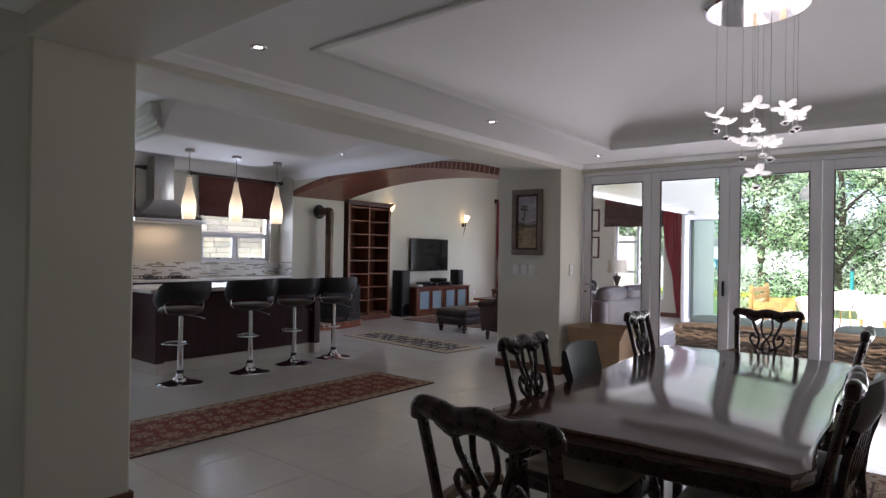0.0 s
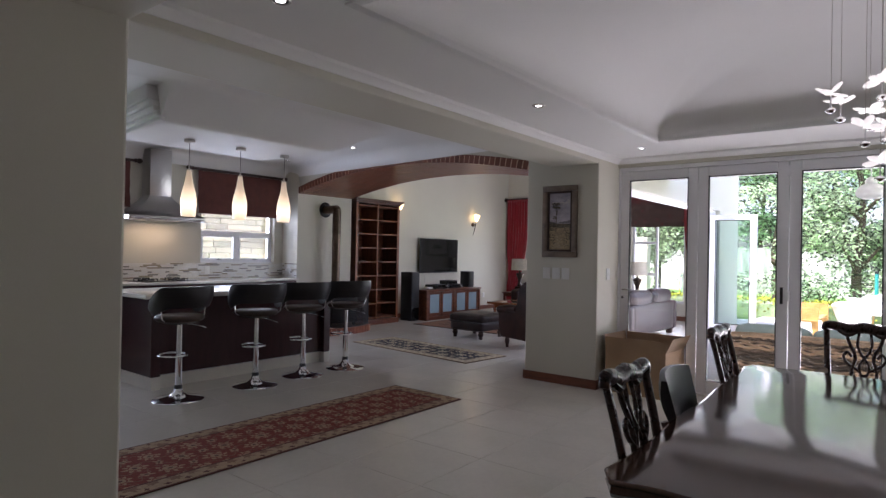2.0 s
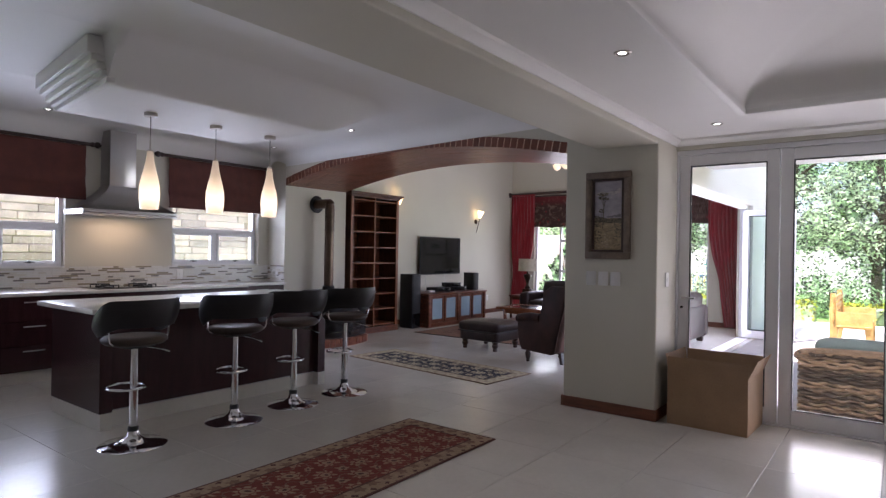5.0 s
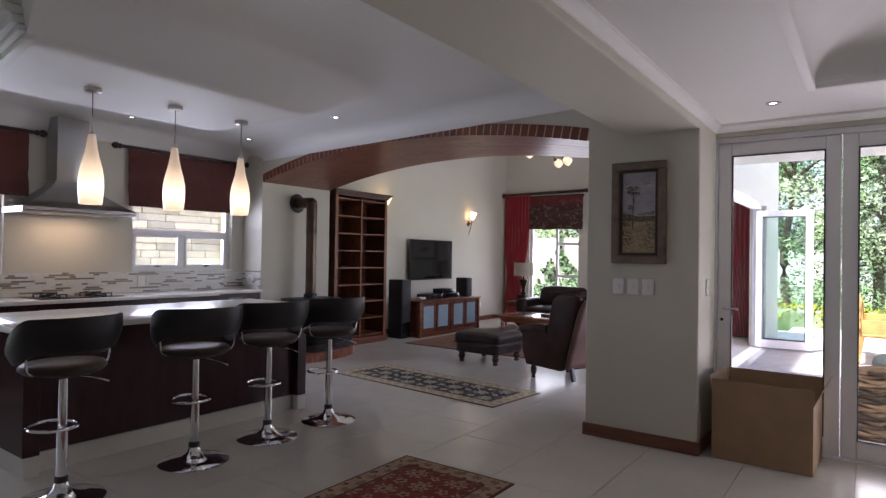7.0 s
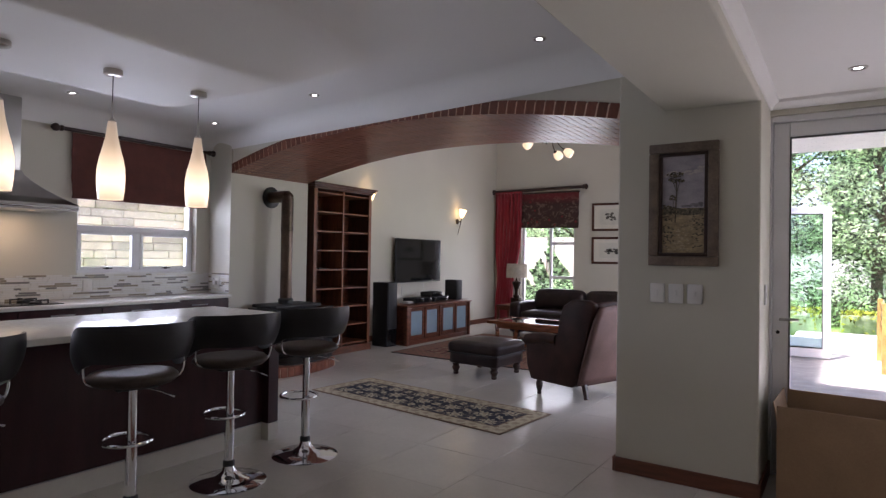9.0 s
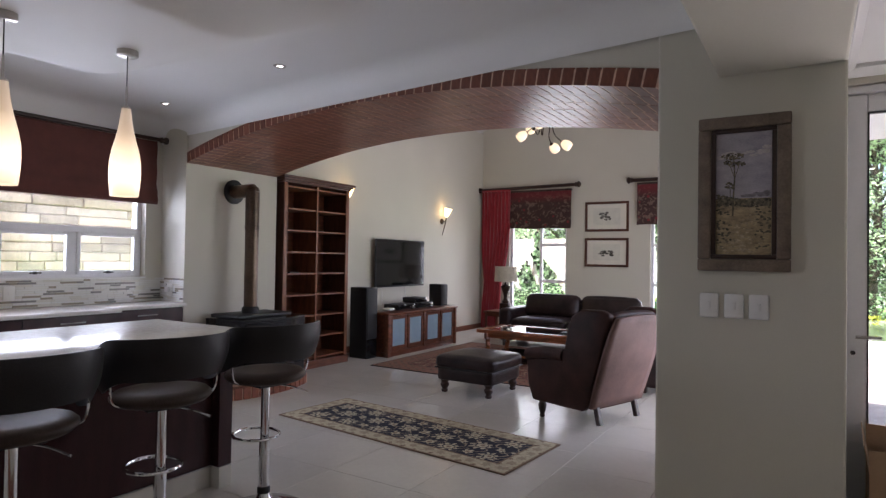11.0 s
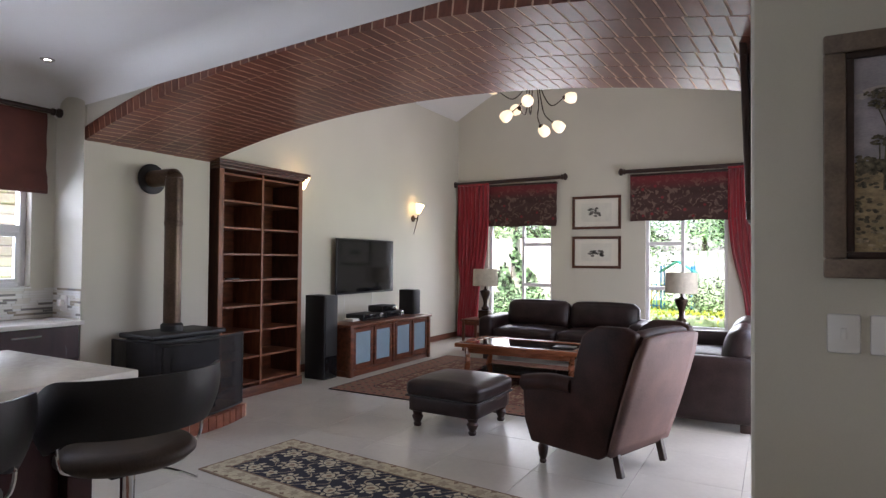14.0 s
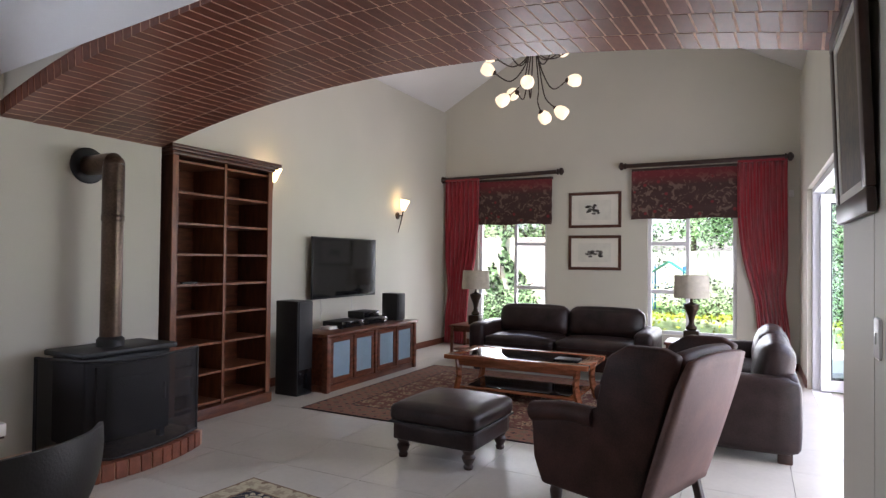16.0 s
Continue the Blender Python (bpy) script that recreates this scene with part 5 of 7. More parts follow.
lounge_chandelier(-6.60, 11.0, 3.68)

# seating
def sofa(at, rz, L, lbl):
    s = thing("leather_sofa", at, lbl, "sofa", "leather sofas", rz)
    h = L / 2
    part("base", rbox(B(), (-h + 0.1, -0.42, 0.10), (h - 0.1, 0.44, 0.30), 0.03, 5), "brownleather", s)
    for q in (-1, 1):
        part("armrest", rbox(B(), (min(q * h, q * (h - 0.22)), -0.45, 0.08), (max(q * h, q * (h - 0.22)), 0.46, 0.615), 0.06, 8, (0.01, 0.01, 0.015)), "brownleather", s, smooth=80)
        part("seat_cushion", rbox(B(), (min(0.004 * q, q * (h - 0.225)), -0.46, 0.29), (max(0.004 * q, q * (h - 0.225)), 0.26, 0.47), 0.06, 8, (0, 0.015, 0.035)), "brownleather", s, smooth=80)
        part("back_cushion", rbox(B(), (min(0.006 * q, q * (h - 0.2)), 0.02, 0.44), (max(0.006 * q, q * (h - 0.2)), 0.25, 0.84), 0.10, 8, (0.01, 0.04, 0.02), pose(0, 0.03, 0.04, -12, 0, 0)), "brownleather", s, smooth=80)
    part("back", rbox(B(), (-h + 0.05, 0.31, 0.10), (h - 0.05, 0.46, 0.63), 0.05, 6), "brownleather", s, smooth=80)
    for q in (-1, 1):
        bmc = B()
        x0, x1 = min(0.02 * q, q * (h - 0.22)), max(0.02 * q, q * (h - 0.22))
        sweep(bmc, [(x0 + 0.03, -0.462, 0.385), ((x0 + x1) / 2, -0.474, 0.385), (x1 - 0.03, -0.462, 0.385)], 0.006, 6)
        part("piping", bmc, "blackleather", s)
    for x in (-h + 0.12, h - 0.12):
        for y in (-0.36, 0.36):
            part("foot", cube(B(), (x - 0.05, y - 0.05, 0), (x + 0.05, y + 0.05, 0.10), 0.012), "rod", s)
    return s


sofa((-6.80, 12.88, 0), 0, 2.36, "dark brown leather two-cushion sofa under the far windows")
sofa((-4.73, 11.22, 0), -90, 2.34, "dark brown leather sofa with its side to the open folding doors")

ot = thing("ottoman", (-6.60, 9.21, 0), "square dark leather ottoman on turned wooden feet", "ottoman", "", -2)
part("base", rbox(B(), (-0.33, -0.33, 0.13), (0.33, 0.33, 0.27), 0.025, 6, (0.008, 0.008, 0)), "brownleather", ot, smooth=80)
part("cushion", rbox(B(), (-0.355, -0.355, 0.265), (0.355, 0.355, 0.40), 0.05, 10, (0.01, 0.01, 0.04)), "brownleather", ot, smooth=80)
part("piping", sweep(B(), [(x, y, 0.268) for x, y in ((-0.345, -0.345), (0.345, -0.345), (0.345, 0.345), (-0.345, 0.345))], 0.008, 6, close=True), "blackleather", ot)
for x in (-0.27, 0.27):
    for y in (-0.27, 0.27):
        part("foot", lathe(B(), [(0.03, 0), (0.036, 0.02), (0.028, 0.035), (0.042, 0.06), (0.05, 0.085), (0.036, 0.105), (0.05, 0.135)], 16, Matrix.Translation((x, y, 0))), "rod", ot)

# wing chair: local front is -y
wc = thing("wing_chair", (-5.23, 8.76, 0), "high-backed brown leather wing chair with a paler back", "armchair", "", -109.4)
part("base", rbox(B(), (-0.33, -0.34, 0.17), (0.33, 0.30, 0.34), 0.03, 6), "wingleather", wc, smooth=80)
part("seat_cushion", rbox(B(), (-0.27, -0.40, 0.33), (0.27, 0.16, 0.47), 0.05, 8, (0, 0.01, 0.03)), "wingleather", wc, smooth=80)
lean = pose(0, 0.21, 0.22, -17, 0, 0)
bm = B()
rbox(bm, (-0.32, -0.05, 0.0), (0.32, 0.06, 0.81), 0.05, 10, (0, 0.03, 0.02), lean)
part("backrest", bm, "wingleather", wc, smooth=80)
bm = B()
n = 10
cols = []
for i in range(n + 1):
    u = -1 + 2 * i / n
    col = []
    for j in range(13):
        q = j / 12
        wv = 0.365 + 0.018 * math.sin(q * 3.0) - 0.035 * max(0, q - 0.85) / 0.15
        z = q * (0.80 + 0.02 * (1 - u * u))
        col.append(bm.verts.new(lean @ Vector((u * wv, 0.064 + 0.03 * (1 - u * u) * math.sin(math.pi * min(1, q * 1.1)), z))))
    cols.append(col)
for a, b in zip(cols, cols[1:]):
    for j in range(12):
        bm.faces.new((a[j], b[j], b[j + 1], a[j + 1]))
# the outer back is paler and pinker than the rest of the chair
bk = part("outer_back", bm, "wingback", wc, "paler pinkish-brown leather outer back", smooth=80)
bk.modifiers.new("thick", "SOLIDIFY").thickness = -0.03
for q in (-1, 1):
    prof = [(0.22, 0.16), (-0.34, 0.16), (-0.40, 0.30), (-0.42, 0.52), (-0.39, 0.60), (-0.28, 0.615), (-0.08, 0.61), (0.05, 0.65), (0.04, 0.80), (0.09, 0.95), (0.20, 1.02), (0.40, 1.025), (0.485, 0.99), (0.375, 0.6), (0.265, 0.2)]
    bm = prism(B(), prof, 0.075, Matrix(((0, -1, 0, 0), (1, 0, 0, 0), (0, 0, 1, 0), (0, 0, 0, 1))))
    bmesh.ops.bevel(bm, geom=bm.edges[:], offset=0.02, segments=3, affect="EDGES", profile=0.5)
    bmesh.ops.translate(bm, verts=bm.verts, vec=(0.385 if q > 0 else -0.31, 0, 0))
    part("wing", bm, "wingleather", wc, "leather wing and armrest", smooth=60)
    part("arm_roll", sweep(B(), bez([(q * 0.355, -0.42, 0.56), (q * 0.36, -0.2, 0.60), (q * 0.355, 0.0, 0.60)], 6), 0.058, 14), "wingleather", wc, smooth=80)
    part("front_leg", lathe(B(), [(0.02, 0), (0.026, 0.015), (0.02, 0.03), (0.032, 0.06), (0.038, 0.11), (0.028, 0.14), (0.04, 0.18)], 14, Matrix.Translation((q * 0.29, -0.30, 0))), "rod", wc)
    part("rear_leg", cube(B(), (q * 0.27 - 0.022, 0.24, 0.0), (q * 0.27 + 0.022, 0.285, 0.2), 0.005, 1, pose(0, 0.12, 0, 14, 0, 0) @ pose(0, -0.06, 0)), "rod", wc)

# coffee table with a glass top
ct = thing("coffee_table", (-6.73, 11.2, 0.012), "orange-brown wooden coffee table with a glass top", "coffee table")
bm = B()
for lo, hi in (((-0.76, -0.42, 0.40), (0.76, -0.29, 0.445)), ((-0.76, 0.29, 0.40), (0.76, 0.42, 0.445)), ((-0.76, -0.29, 0.40), (-0.62, 0.29, 0.445)), ((0.62, -0.29, 0.40), (0.76, 0.29, 0.445))):
    cube(bm, lo, hi, 0.006)
part("top_frame", bm, "tablewood", ct)
part("glass", cube(B(), (-0.622, -0.292, 0.43), (0.622, 0.292, 0.441)), "topglass", ct, "clear glass top")
part("apron", cube(B(), (-0.64, -0.34, 0.33), (0.64, -0.315, 0.40), 0.003), "tablewood", ct)
part("apron", cube(B(), (-0.64, 0.315, 0.33), (0.64, 0.34, 0.40), 0.003), "tablewood", ct)
for x in (-0.64, 0.64):
    for y in (-0.32, 0.32):
        sg = 1 if x > 0 else -1
        part("leg", sweep(B(), bez([(x, y, 0.40), (x - 0.01 * sg, y, 0.2), (x + 0.04 * sg, y, 0.0)], 6), 0.034, 4), "tablewood", ct)
part("shelf", cube(B(), (-0.62, -0.33, 0.09), (0.62, 0.33, 0.11), 0.004), "tablewood", ct)
part("shelf_glass", cube(B(), (-0.55, -0.27, 0.111), (0.55, 0.27, 0.117)), "topglass", ct)
mg = thing("magazine", (-6.25, 11.12, 0.457), "dark magazine lying on the glass table top", "magazine")
part("cover", cube(B(), (-0.12, -0.09, 0.001), (0.12, 0.09, 0.012), 0.002), "black", mg)


def side_table(x, y):
    s = thing("side_table", (x, y, 0), "small square dark wooden side table", "side table", "side tables")
    part("top", cube(B(), (-0.26, -0.26, 0.47), (0.26, 0.26, 0.50), 0.006), "cabwood", s)
    part("apron", cube(B(), (-0.22, -0.22, 0.41), (0.22, 0.22, 0.469)), "cabwood", s)
    part("shelf", cube(B(), (-0.22, -0.22, 0.14), (0.22, 0.22, 0.16), 0.003), "cabwood", s)
    for a in (-0.22, 0.22):
        for b in (-0.22, 0.22):
            part("leg", cube(B(), (a - 0.02, b - 0.02, 0), (a + 0.02, b + 0.02, 0.47), 0.004), "cabwood", s)


def table_lamp(x, y, z):
    s = thing("table_lamp", (x, y, z), "table lamp with carved dark base and linen drum shade, unlit", "table lamp", "table lamps")
    part("plinth", cube(B(), (-0.085, -0.085, 0.001), (0.085, 0.085, 0.14), 0.012), "bronze", s)
    part("body", lathe(B(), [(0.05, 0.14), (0.064, 0.16), (0.062, 0.18), (0.036, 0.205), (0.03, 0.25), (0.042, 0.31), (0.070, 0.38), (0.088, 0.43), (0.084, 0.45), (0.04, 0.465), (0.018, 0.48), (0.012, 0.56)], 24), "bronze", s, "turned dark base")
    part("shade", lathe(B(), [(0.205, 0.53), (0.195, 0.80), (0.192, 0.80), (0.202, 0.53)], 32), "linen", s, "pale linen drum shade", smooth=60)


side_table(-8.29, 13.25)
table_lamp(-8.25, 13.28, 0.50)
side_table(-5.27, 12.96)
table_lamp(-5.24, 12.92, 0.50)


def rug(name, x0, x1, y0, y1, material, lbl, z=0.0, rz=0):
    r = thing(name, ((x0 + x1) / 2, (y0 + y1) / 2, z + 0.0012), lbl, "rug", "", rz)
    w, h = (x1 - x0) / 2, (y1 - y0) / 2
    part("weave", cube(B(), (-w, -h, 0), (w, h, 0.009), 0.004, 1), material, r)


rug("floor_rug", -8.48, -5.28, 9.68, 12.43, "rug_lounge", "large brown and red oriental rug under the coffee table")
rug("runner_rug", -7.55, -5.19, 7.13, 7.97, "rug_blue", "cream and navy floral runner rug on the tiles", 0, -5.5)
rug("runner_rug", -5.02, -4.15, 1.57, 5.47, "rug_red", "long red and beige floral runner rug on the tiles")

# opened folding-door leaves at the far jamb of the lounge doors
def door_leaf(name, m, w, h, glass="glass", lbl="white framed glass folding-door leaf"):
    root = new(name)
    root.matrix_world = m
    tagged(root, lbl, "door", "", "structure")
    bm = B()
    f, b = 0.098, 0.13
    for lo, hi in (((0, 0, 0.0), (f, 0.05, h)), ((w - f, 0, 0.0), (w, 0.05, h)), ((f, 0, 0.0), (w - f, 0.05, b)), ((f, 0, h - f), (w - f, 0.05, h))):
        cube(bm, lo, hi, 0.005, 1)
    part("door_frame", bm, "upvc", root)
    bm = B()
    g = 0.008
    for lo, hi in (((f, -0.002, b), (f + g, 0.03, h - f)), ((w - f - g, -0.002, b), (w - f, 0.03, h - f)), ((f + g, -0.002, b), (w - f - g, 0.03, b + g)), ((f + g, -0.002, h - f - g), (w - f - g, 0.03, h - f))):
        cube(bm, lo, hi)
    part("gasket", bm, "gasket", root)
    p = part("pane", cube(B(), (f + g, 0.016, b + g), (w - f - g, 0.022, h - f - g)), glass, root)
    p.visible_shadow = False
    return root


L = door_leaf("door_5", pose(-3.90, 13.10, 0.02, 0, 0, 6), 0.80, 2.22, "tealglass", "open white folding-door leaf with green-tinted glass")
part("door_handle", sweep(B(), [(0.74, -0.03, 1.02), (0.62, -0.035, 1.02)], 0.009, 8), "plastic", L)
door_leaf("door_6", pose(-3.90, 13.22, 0.02, 0, 0, 2), 0.80, 2.22, "tealglass", "open white folding-door leaf with green-tinted glass")
slab("door_track", (-3.98, 8.2, -0.01), (-3.80, 13.3, 0.004), "upvc")
bm = B()
cube(bm, (-3.97, 8.2, 2.27), (-3.85, 13.3, 2.329), 0.004)
cube(bm, (-3.97, 13.235, 0), (-3.85, 13.299, 2.27), 0.004)
cube(bm, (-3.97, 8.201, 0), (-3.85, 8.26, 2.27), 0.004)
solid("door_frame_lounge", bm, "upvc")

# glazed side door of the kitchen
for k in range(2):
    door_leaf("door_%d" % (k + 20), pose(-9.50, 0.755 + 0.697 * k, 0.004, 0, 0, 90), 0.692, 2.14, "glass", "closed white framed glass side door leaf")

# picture on the lounge side of the pillar
p = thing("framed_painting", (-4.232, 7.72, 1.62), "dark-framed painting hung on the pillar's lounge side", "picture")
tilt = pose(0, 0, 0, 0, -2, 0)
bm = B()
w, h = 0.38, 0.80
for lo, hi in (((-0.034, -w, 0), (-0.004, w, 0.08)), ((-0.034, -w, h - 0.08), (-0.004, w, h)), ((-0.034, -w, 0.08), (-0.004, -w + 0.08, h - 0.08)), ((-0.034, w - 0.08, 0.08), (-0.004, w, h - 0.08))):
    cube(bm, lo, hi, 0.008, 2, tilt)
part("frame", bm, "rod", p)
bm = B()
w2 = w - 0.08
for lo, hi in (((-0.027, -w2, 0.08), (-0.012, w2, 0.115)), ((-0.027, -w2, h - 0.115), (-0.012, w2, h - 0.08)), ((-0.027, -w2, 0.115), (-0.012, -w2 + 0.035, h - 0.115)), ((-0.027, w2 - 0.035, 0.115), (-0.012, w2, h - 0.115))):
    cube(bm, lo, hi, 0.003, 1, tilt)
part("slip", bm, "matboard", p, "pale inner slip")
part("canvas", cube(B(), (-0.021, -w2 + 0.03, 0.11), (-0.008, w2 - 0.03, h - 0.11), m=tilt), "darkart", p, "dark abstract canvas")

# ---- dining room ----
NP = 5
fx0 = -3.397
bm = B()
cube(bm, (fx0 - 0.012, 7.33, 0), (fx0 + 0.04, 7.44, 2.40), 0.004, 1)
cube(bm, (fx0 + 0.04, 7.33, 2.362), (0.86, 7.44, 2.404), 0.004, 1)
cube(bm, (0.82, 7.33, 0), (0.859, 7.44, 2.362), 0.004, 1)
cube(bm, (fx0 + 0.04, 7.33, -0.011), (0.82, 7.44, 0.012))
solid("door_frame_dining", bm, "upvc", smooth=40)
for i in range(NP):
    x = fx0 + 0.042 + i * (0.82 - fx0 - 0.044) / NP
    w = (0.82 - fx0 - 0.044) / NP - 0.006
    leaf = door_leaf("door_%d" % (i + 10), Matrix.Translation((x, 7.36, 0.014)), w, 2.345, "glass", "closed white framed glass folding-door leaf")
    if i == 0:
        part("door_handle", sweep(B(), [(0.045, -0.045, 1.03), (0.16, -0.045, 1.03)], 0.009, 8), "steel", leaf)
        part("lock", lathe(B(), [(0.012, 0), (0.012, 0.01), (0, 0.01)], 12, Matrix.Translation((0.035, 0, 0.94)) @ pose(0, 0, 0, 90, 0, 0)), "black", leaf)
    if i in (1, 3):
        part("pull_handle", cube(B(), (w - 0.065, -0.014, 0.97), (w - 0.04, -0.001, 1.13), 0.003), "black", leaf, "black recessed pull")
        part("hinge", cube(B(), (w - 0.02, -0.02, 1.0), (w + 0.015, 0.0, 1.1), 0.004), "upvc", leaf)
        part("hinge", cube(B(), (w - 0.02, -0.02, 2.2), (w + 0.015, 0.0, 2.3), 0.004), "upvc", leaf)

# table: shaped edge, carved apron, cabriole legs
tb = thing("dining_table", (-0.925, 3.73, 0), "large polished dark mahogany dining table with shaped edge", "dining table", "", 2)
hw, hl = 0.56, 1.21


def table_outline(o, n=14):
    """A rectangle whose sides bow and whose corners are scrolled."""
    pts = []
    corners = [(hw, hl), (-hw, hl), (-hw, -hl), (hw, -hl)]
    for i in range(4):
        a, b = Vector(corners[i]), Vector(corners[(i + 1) % 4])
        d = (b - a)
        nrm = Vector((d.y, -d.x)).normalized() * -1
        for k in range(n):
            t = (k + 0.5) / n
            wob = 0.012 * math.cos(t * 6 * math.pi) + 0.02 * math.exp(-((min(t, 1 - t)) / 0.05) ** 2)
            p = a + d * t - nrm * (o + 0.6 * wob)
            pts.append((p.x, p.y))
    return pts


def ring_solid(bm, layers):
    rings = [[bm.verts.new((x, y, z)) for x, y in table_outline(o)] for o, z in layers]
    for a, b in zip(rings, rings[1:]):
        n = len(a)
        for i in range(n):
            bm.faces.new((a[i], a[(i + 1) % n], b[(i + 1) % n], b[i]))
    bm.faces.new(rings[0])
    bm.faces.new(rings[-1])
    return bm


part("tabletop", ring_solid(B(), [(-0.03, 0.705), (-0.012, 0.708), (0.0, 0.725), (-0.010, 0.74), (0.004, 0.75), (0.0, 0.757), (-0.012, 0.76)]), "tabletop", tb, smooth=50)
part("apron", ring_solid(B(), [(-0.10, 0.62), (-0.085, 0.63), (-0.085, 0.7045)]), "darkwood", tb, smooth=40)
for sx in (-1, 1):
    for sy in (-1, 1):
        x, y = sx * 0.44, sy * 1.06
        pts = bez([(x, y, 0.68), (x + 0.035 * sx, y + 0.035 * sy, 0.55), (x + 0.01 * sx, y + 0.01 * sy, 0.3), (x - 0.005 * sx, y - 0.005 * sy, 0.10), (x + 0.02 * sx, y + 0.02 * sy, 0.03)], 6)
        part("leg", sweep(B(), pts, [0.06 - 0.034 * min(1, i / 18) for i in range(len(pts) - 2)] + [0.035, 0.04], 12), "darkwood", tb)
        part("foot", rbox(B(), (x + 0.02 * sx - 0.045, y + 0.02 * sy - 0.045, 0), (x + 0.02 * sx + 0.045, y + 0.02 * sy + 0.045, 0.06), 0.03, 4), "darkwood", tb)


def carved_chair(arms=False):
    """Local front is +y; the back is at -y."""
    c = thing("dining_chair", (0, 0, 0), "dark carved mahogany dining " + ("armchair" if arms else "chair") + " with pierced splat back", "chair", "chairs round the table")
    part("seat", rbox(B(), (-0.24, -0.20, 0.44), (0.24, 0.26, 0.49), 0.025, 6, (0, 0, 0.015)), "seatcloth", c, "pale upholstered seat", smooth=80)
    for lo, hi in (((-0.25, 0.23, 0.38), (0.25, 0.27, 0.46)), ((-0.22, -0.22, 0.38), (0.22, -0.18, 0.46)), ((-0.25, -0.20, 0.38), (-0.215, 0.25, 0.46)), ((0.215, -0.20, 0.38), (0.25, 0.25, 0.46))):
        part("seat_rail", cube(B(), lo, hi, 0.006), "darkwood", c)
    for q in (-1, 1):
        pts = bez([(q * 0.23, 0.24, 0.44), (q * 0.25, 0.265, 0.34), (q * 0.235, 0.25, 0.18), (q * 0.235, 0.26, 0.03)], 5)
        part("front_leg", sweep(B(), pts, [0.034 - 0.016 * i / (len(pts) - 1) for i in range(len(pts))], 10), "darkwood", c)
        part("foot", rbox(B(), (q * 0.235 - 0.03, 0.235, 0), (q * 0.235 + 0.03, 0.30, 0.04), 0.018, 4), "darkwood", c)
        part("rear_leg", sweep(B(), bez([(q * 0.20, -0.20, 0.44), (q * 0.205, -0.22, 0.25), (q * 0.21, -0.29, 0.0)], 5), 0.021, 6), "darkwood", c)
        pts = bez([(q * 0.205, -0.20, 0.40), (q * 0.212, -0.215, 0.6), (q * 0.225, -0.255, 0.8), (q * 0.235, -0.295, 0.96)], 6)
        part("back_stile", sweep(B(), pts, 0.021, 8, flat=0.75), "darkwood", c)
    crest = bez([(-0.25, -0.298, 0.955), (-0.235, -0.30, 0.99), (-0.16, -0.302, 0.985), (-0.09, -0.303, 0.972), (0, -0.305, 0.985), (0.09, -0.303, 0.972), (0.16, -0.302, 0.985), (0.235, -0.30, 0.99), (0.25, -0.298, 0.955)], 6)
    part("crest_rail", sweep(B(), crest, [0.019 + 0.012 * math.sin(math.pi * i / (len(crest) - 1)) for i in range(len(crest))], 10, flat=1.15), "darkwood", c, "scrolled carved crest rail")
    part("shoe", cube(B(), (-0.07, -0.225, 0.455), (0.07, -0.185, 0.50), 0.006), "darkwood", c)

    def y_at(z):
        return -0.205 - 0.095 * ((z - 0.48) / 0.49) ** 1.4

    def strip(pts, r=0.011):
        p = bez([(x, y_at(z), z) for x, z in pts], 6)
        part("splat", sweep(B(), p, r, 6, flat=0.9), "darkwood", c)

    for q in (-1, 1):
        strip([(q * 0.05, 0.48), (q * 0.045, 0.60), (q * 0.075, 0.70), (q * 0.055, 0.80), (q * 0.10, 0.90), (q * 0.11, 0.975)], 0.013)
        strip([(q * 0.018, 0.48), (q * 0.02, 0.62), (-q * 0.03, 0.74), (q * 0.04, 0.86), (q * 0.03, 0.97)], 0.010)
        strip([(q * 0.03, 0.72), (q * 0.10, 0.76), (q * 0.125, 0.80), (q * 0.10, 0.83), (q * 0.075, 0.80)], 0.011)
        strip([(q * 0.045, 0.97), (q * 0.10, 0.94), (q * 0.16, 0.965)], 0.02)
    strip([(0.0, 0.60), (0.0, 0.70)], 0.014)
    if arms:
        for q in (-1, 1):
            # armrests in a lighter brown than the rest of the chair
            part("armrest", sweep(B(), bez([(q * 0.225, -0.24, 0.70), (q * 0.285, -0.08, 0.69), (q * 0.30, 0.06, 0.675), (q * 0.28, 0.13, 0.66)], 6), 0.02, 8), "armwood", c, "lighter brown armrest")
            part("arm_post", sweep(B(), bez([(q * 0.285, 0.10, 0.66), (q * 0.29, 0.05, 0.56), (q * 0.245, 0.04, 0.42)], 6), 0.017, 8), "darkwood", c)
    return c


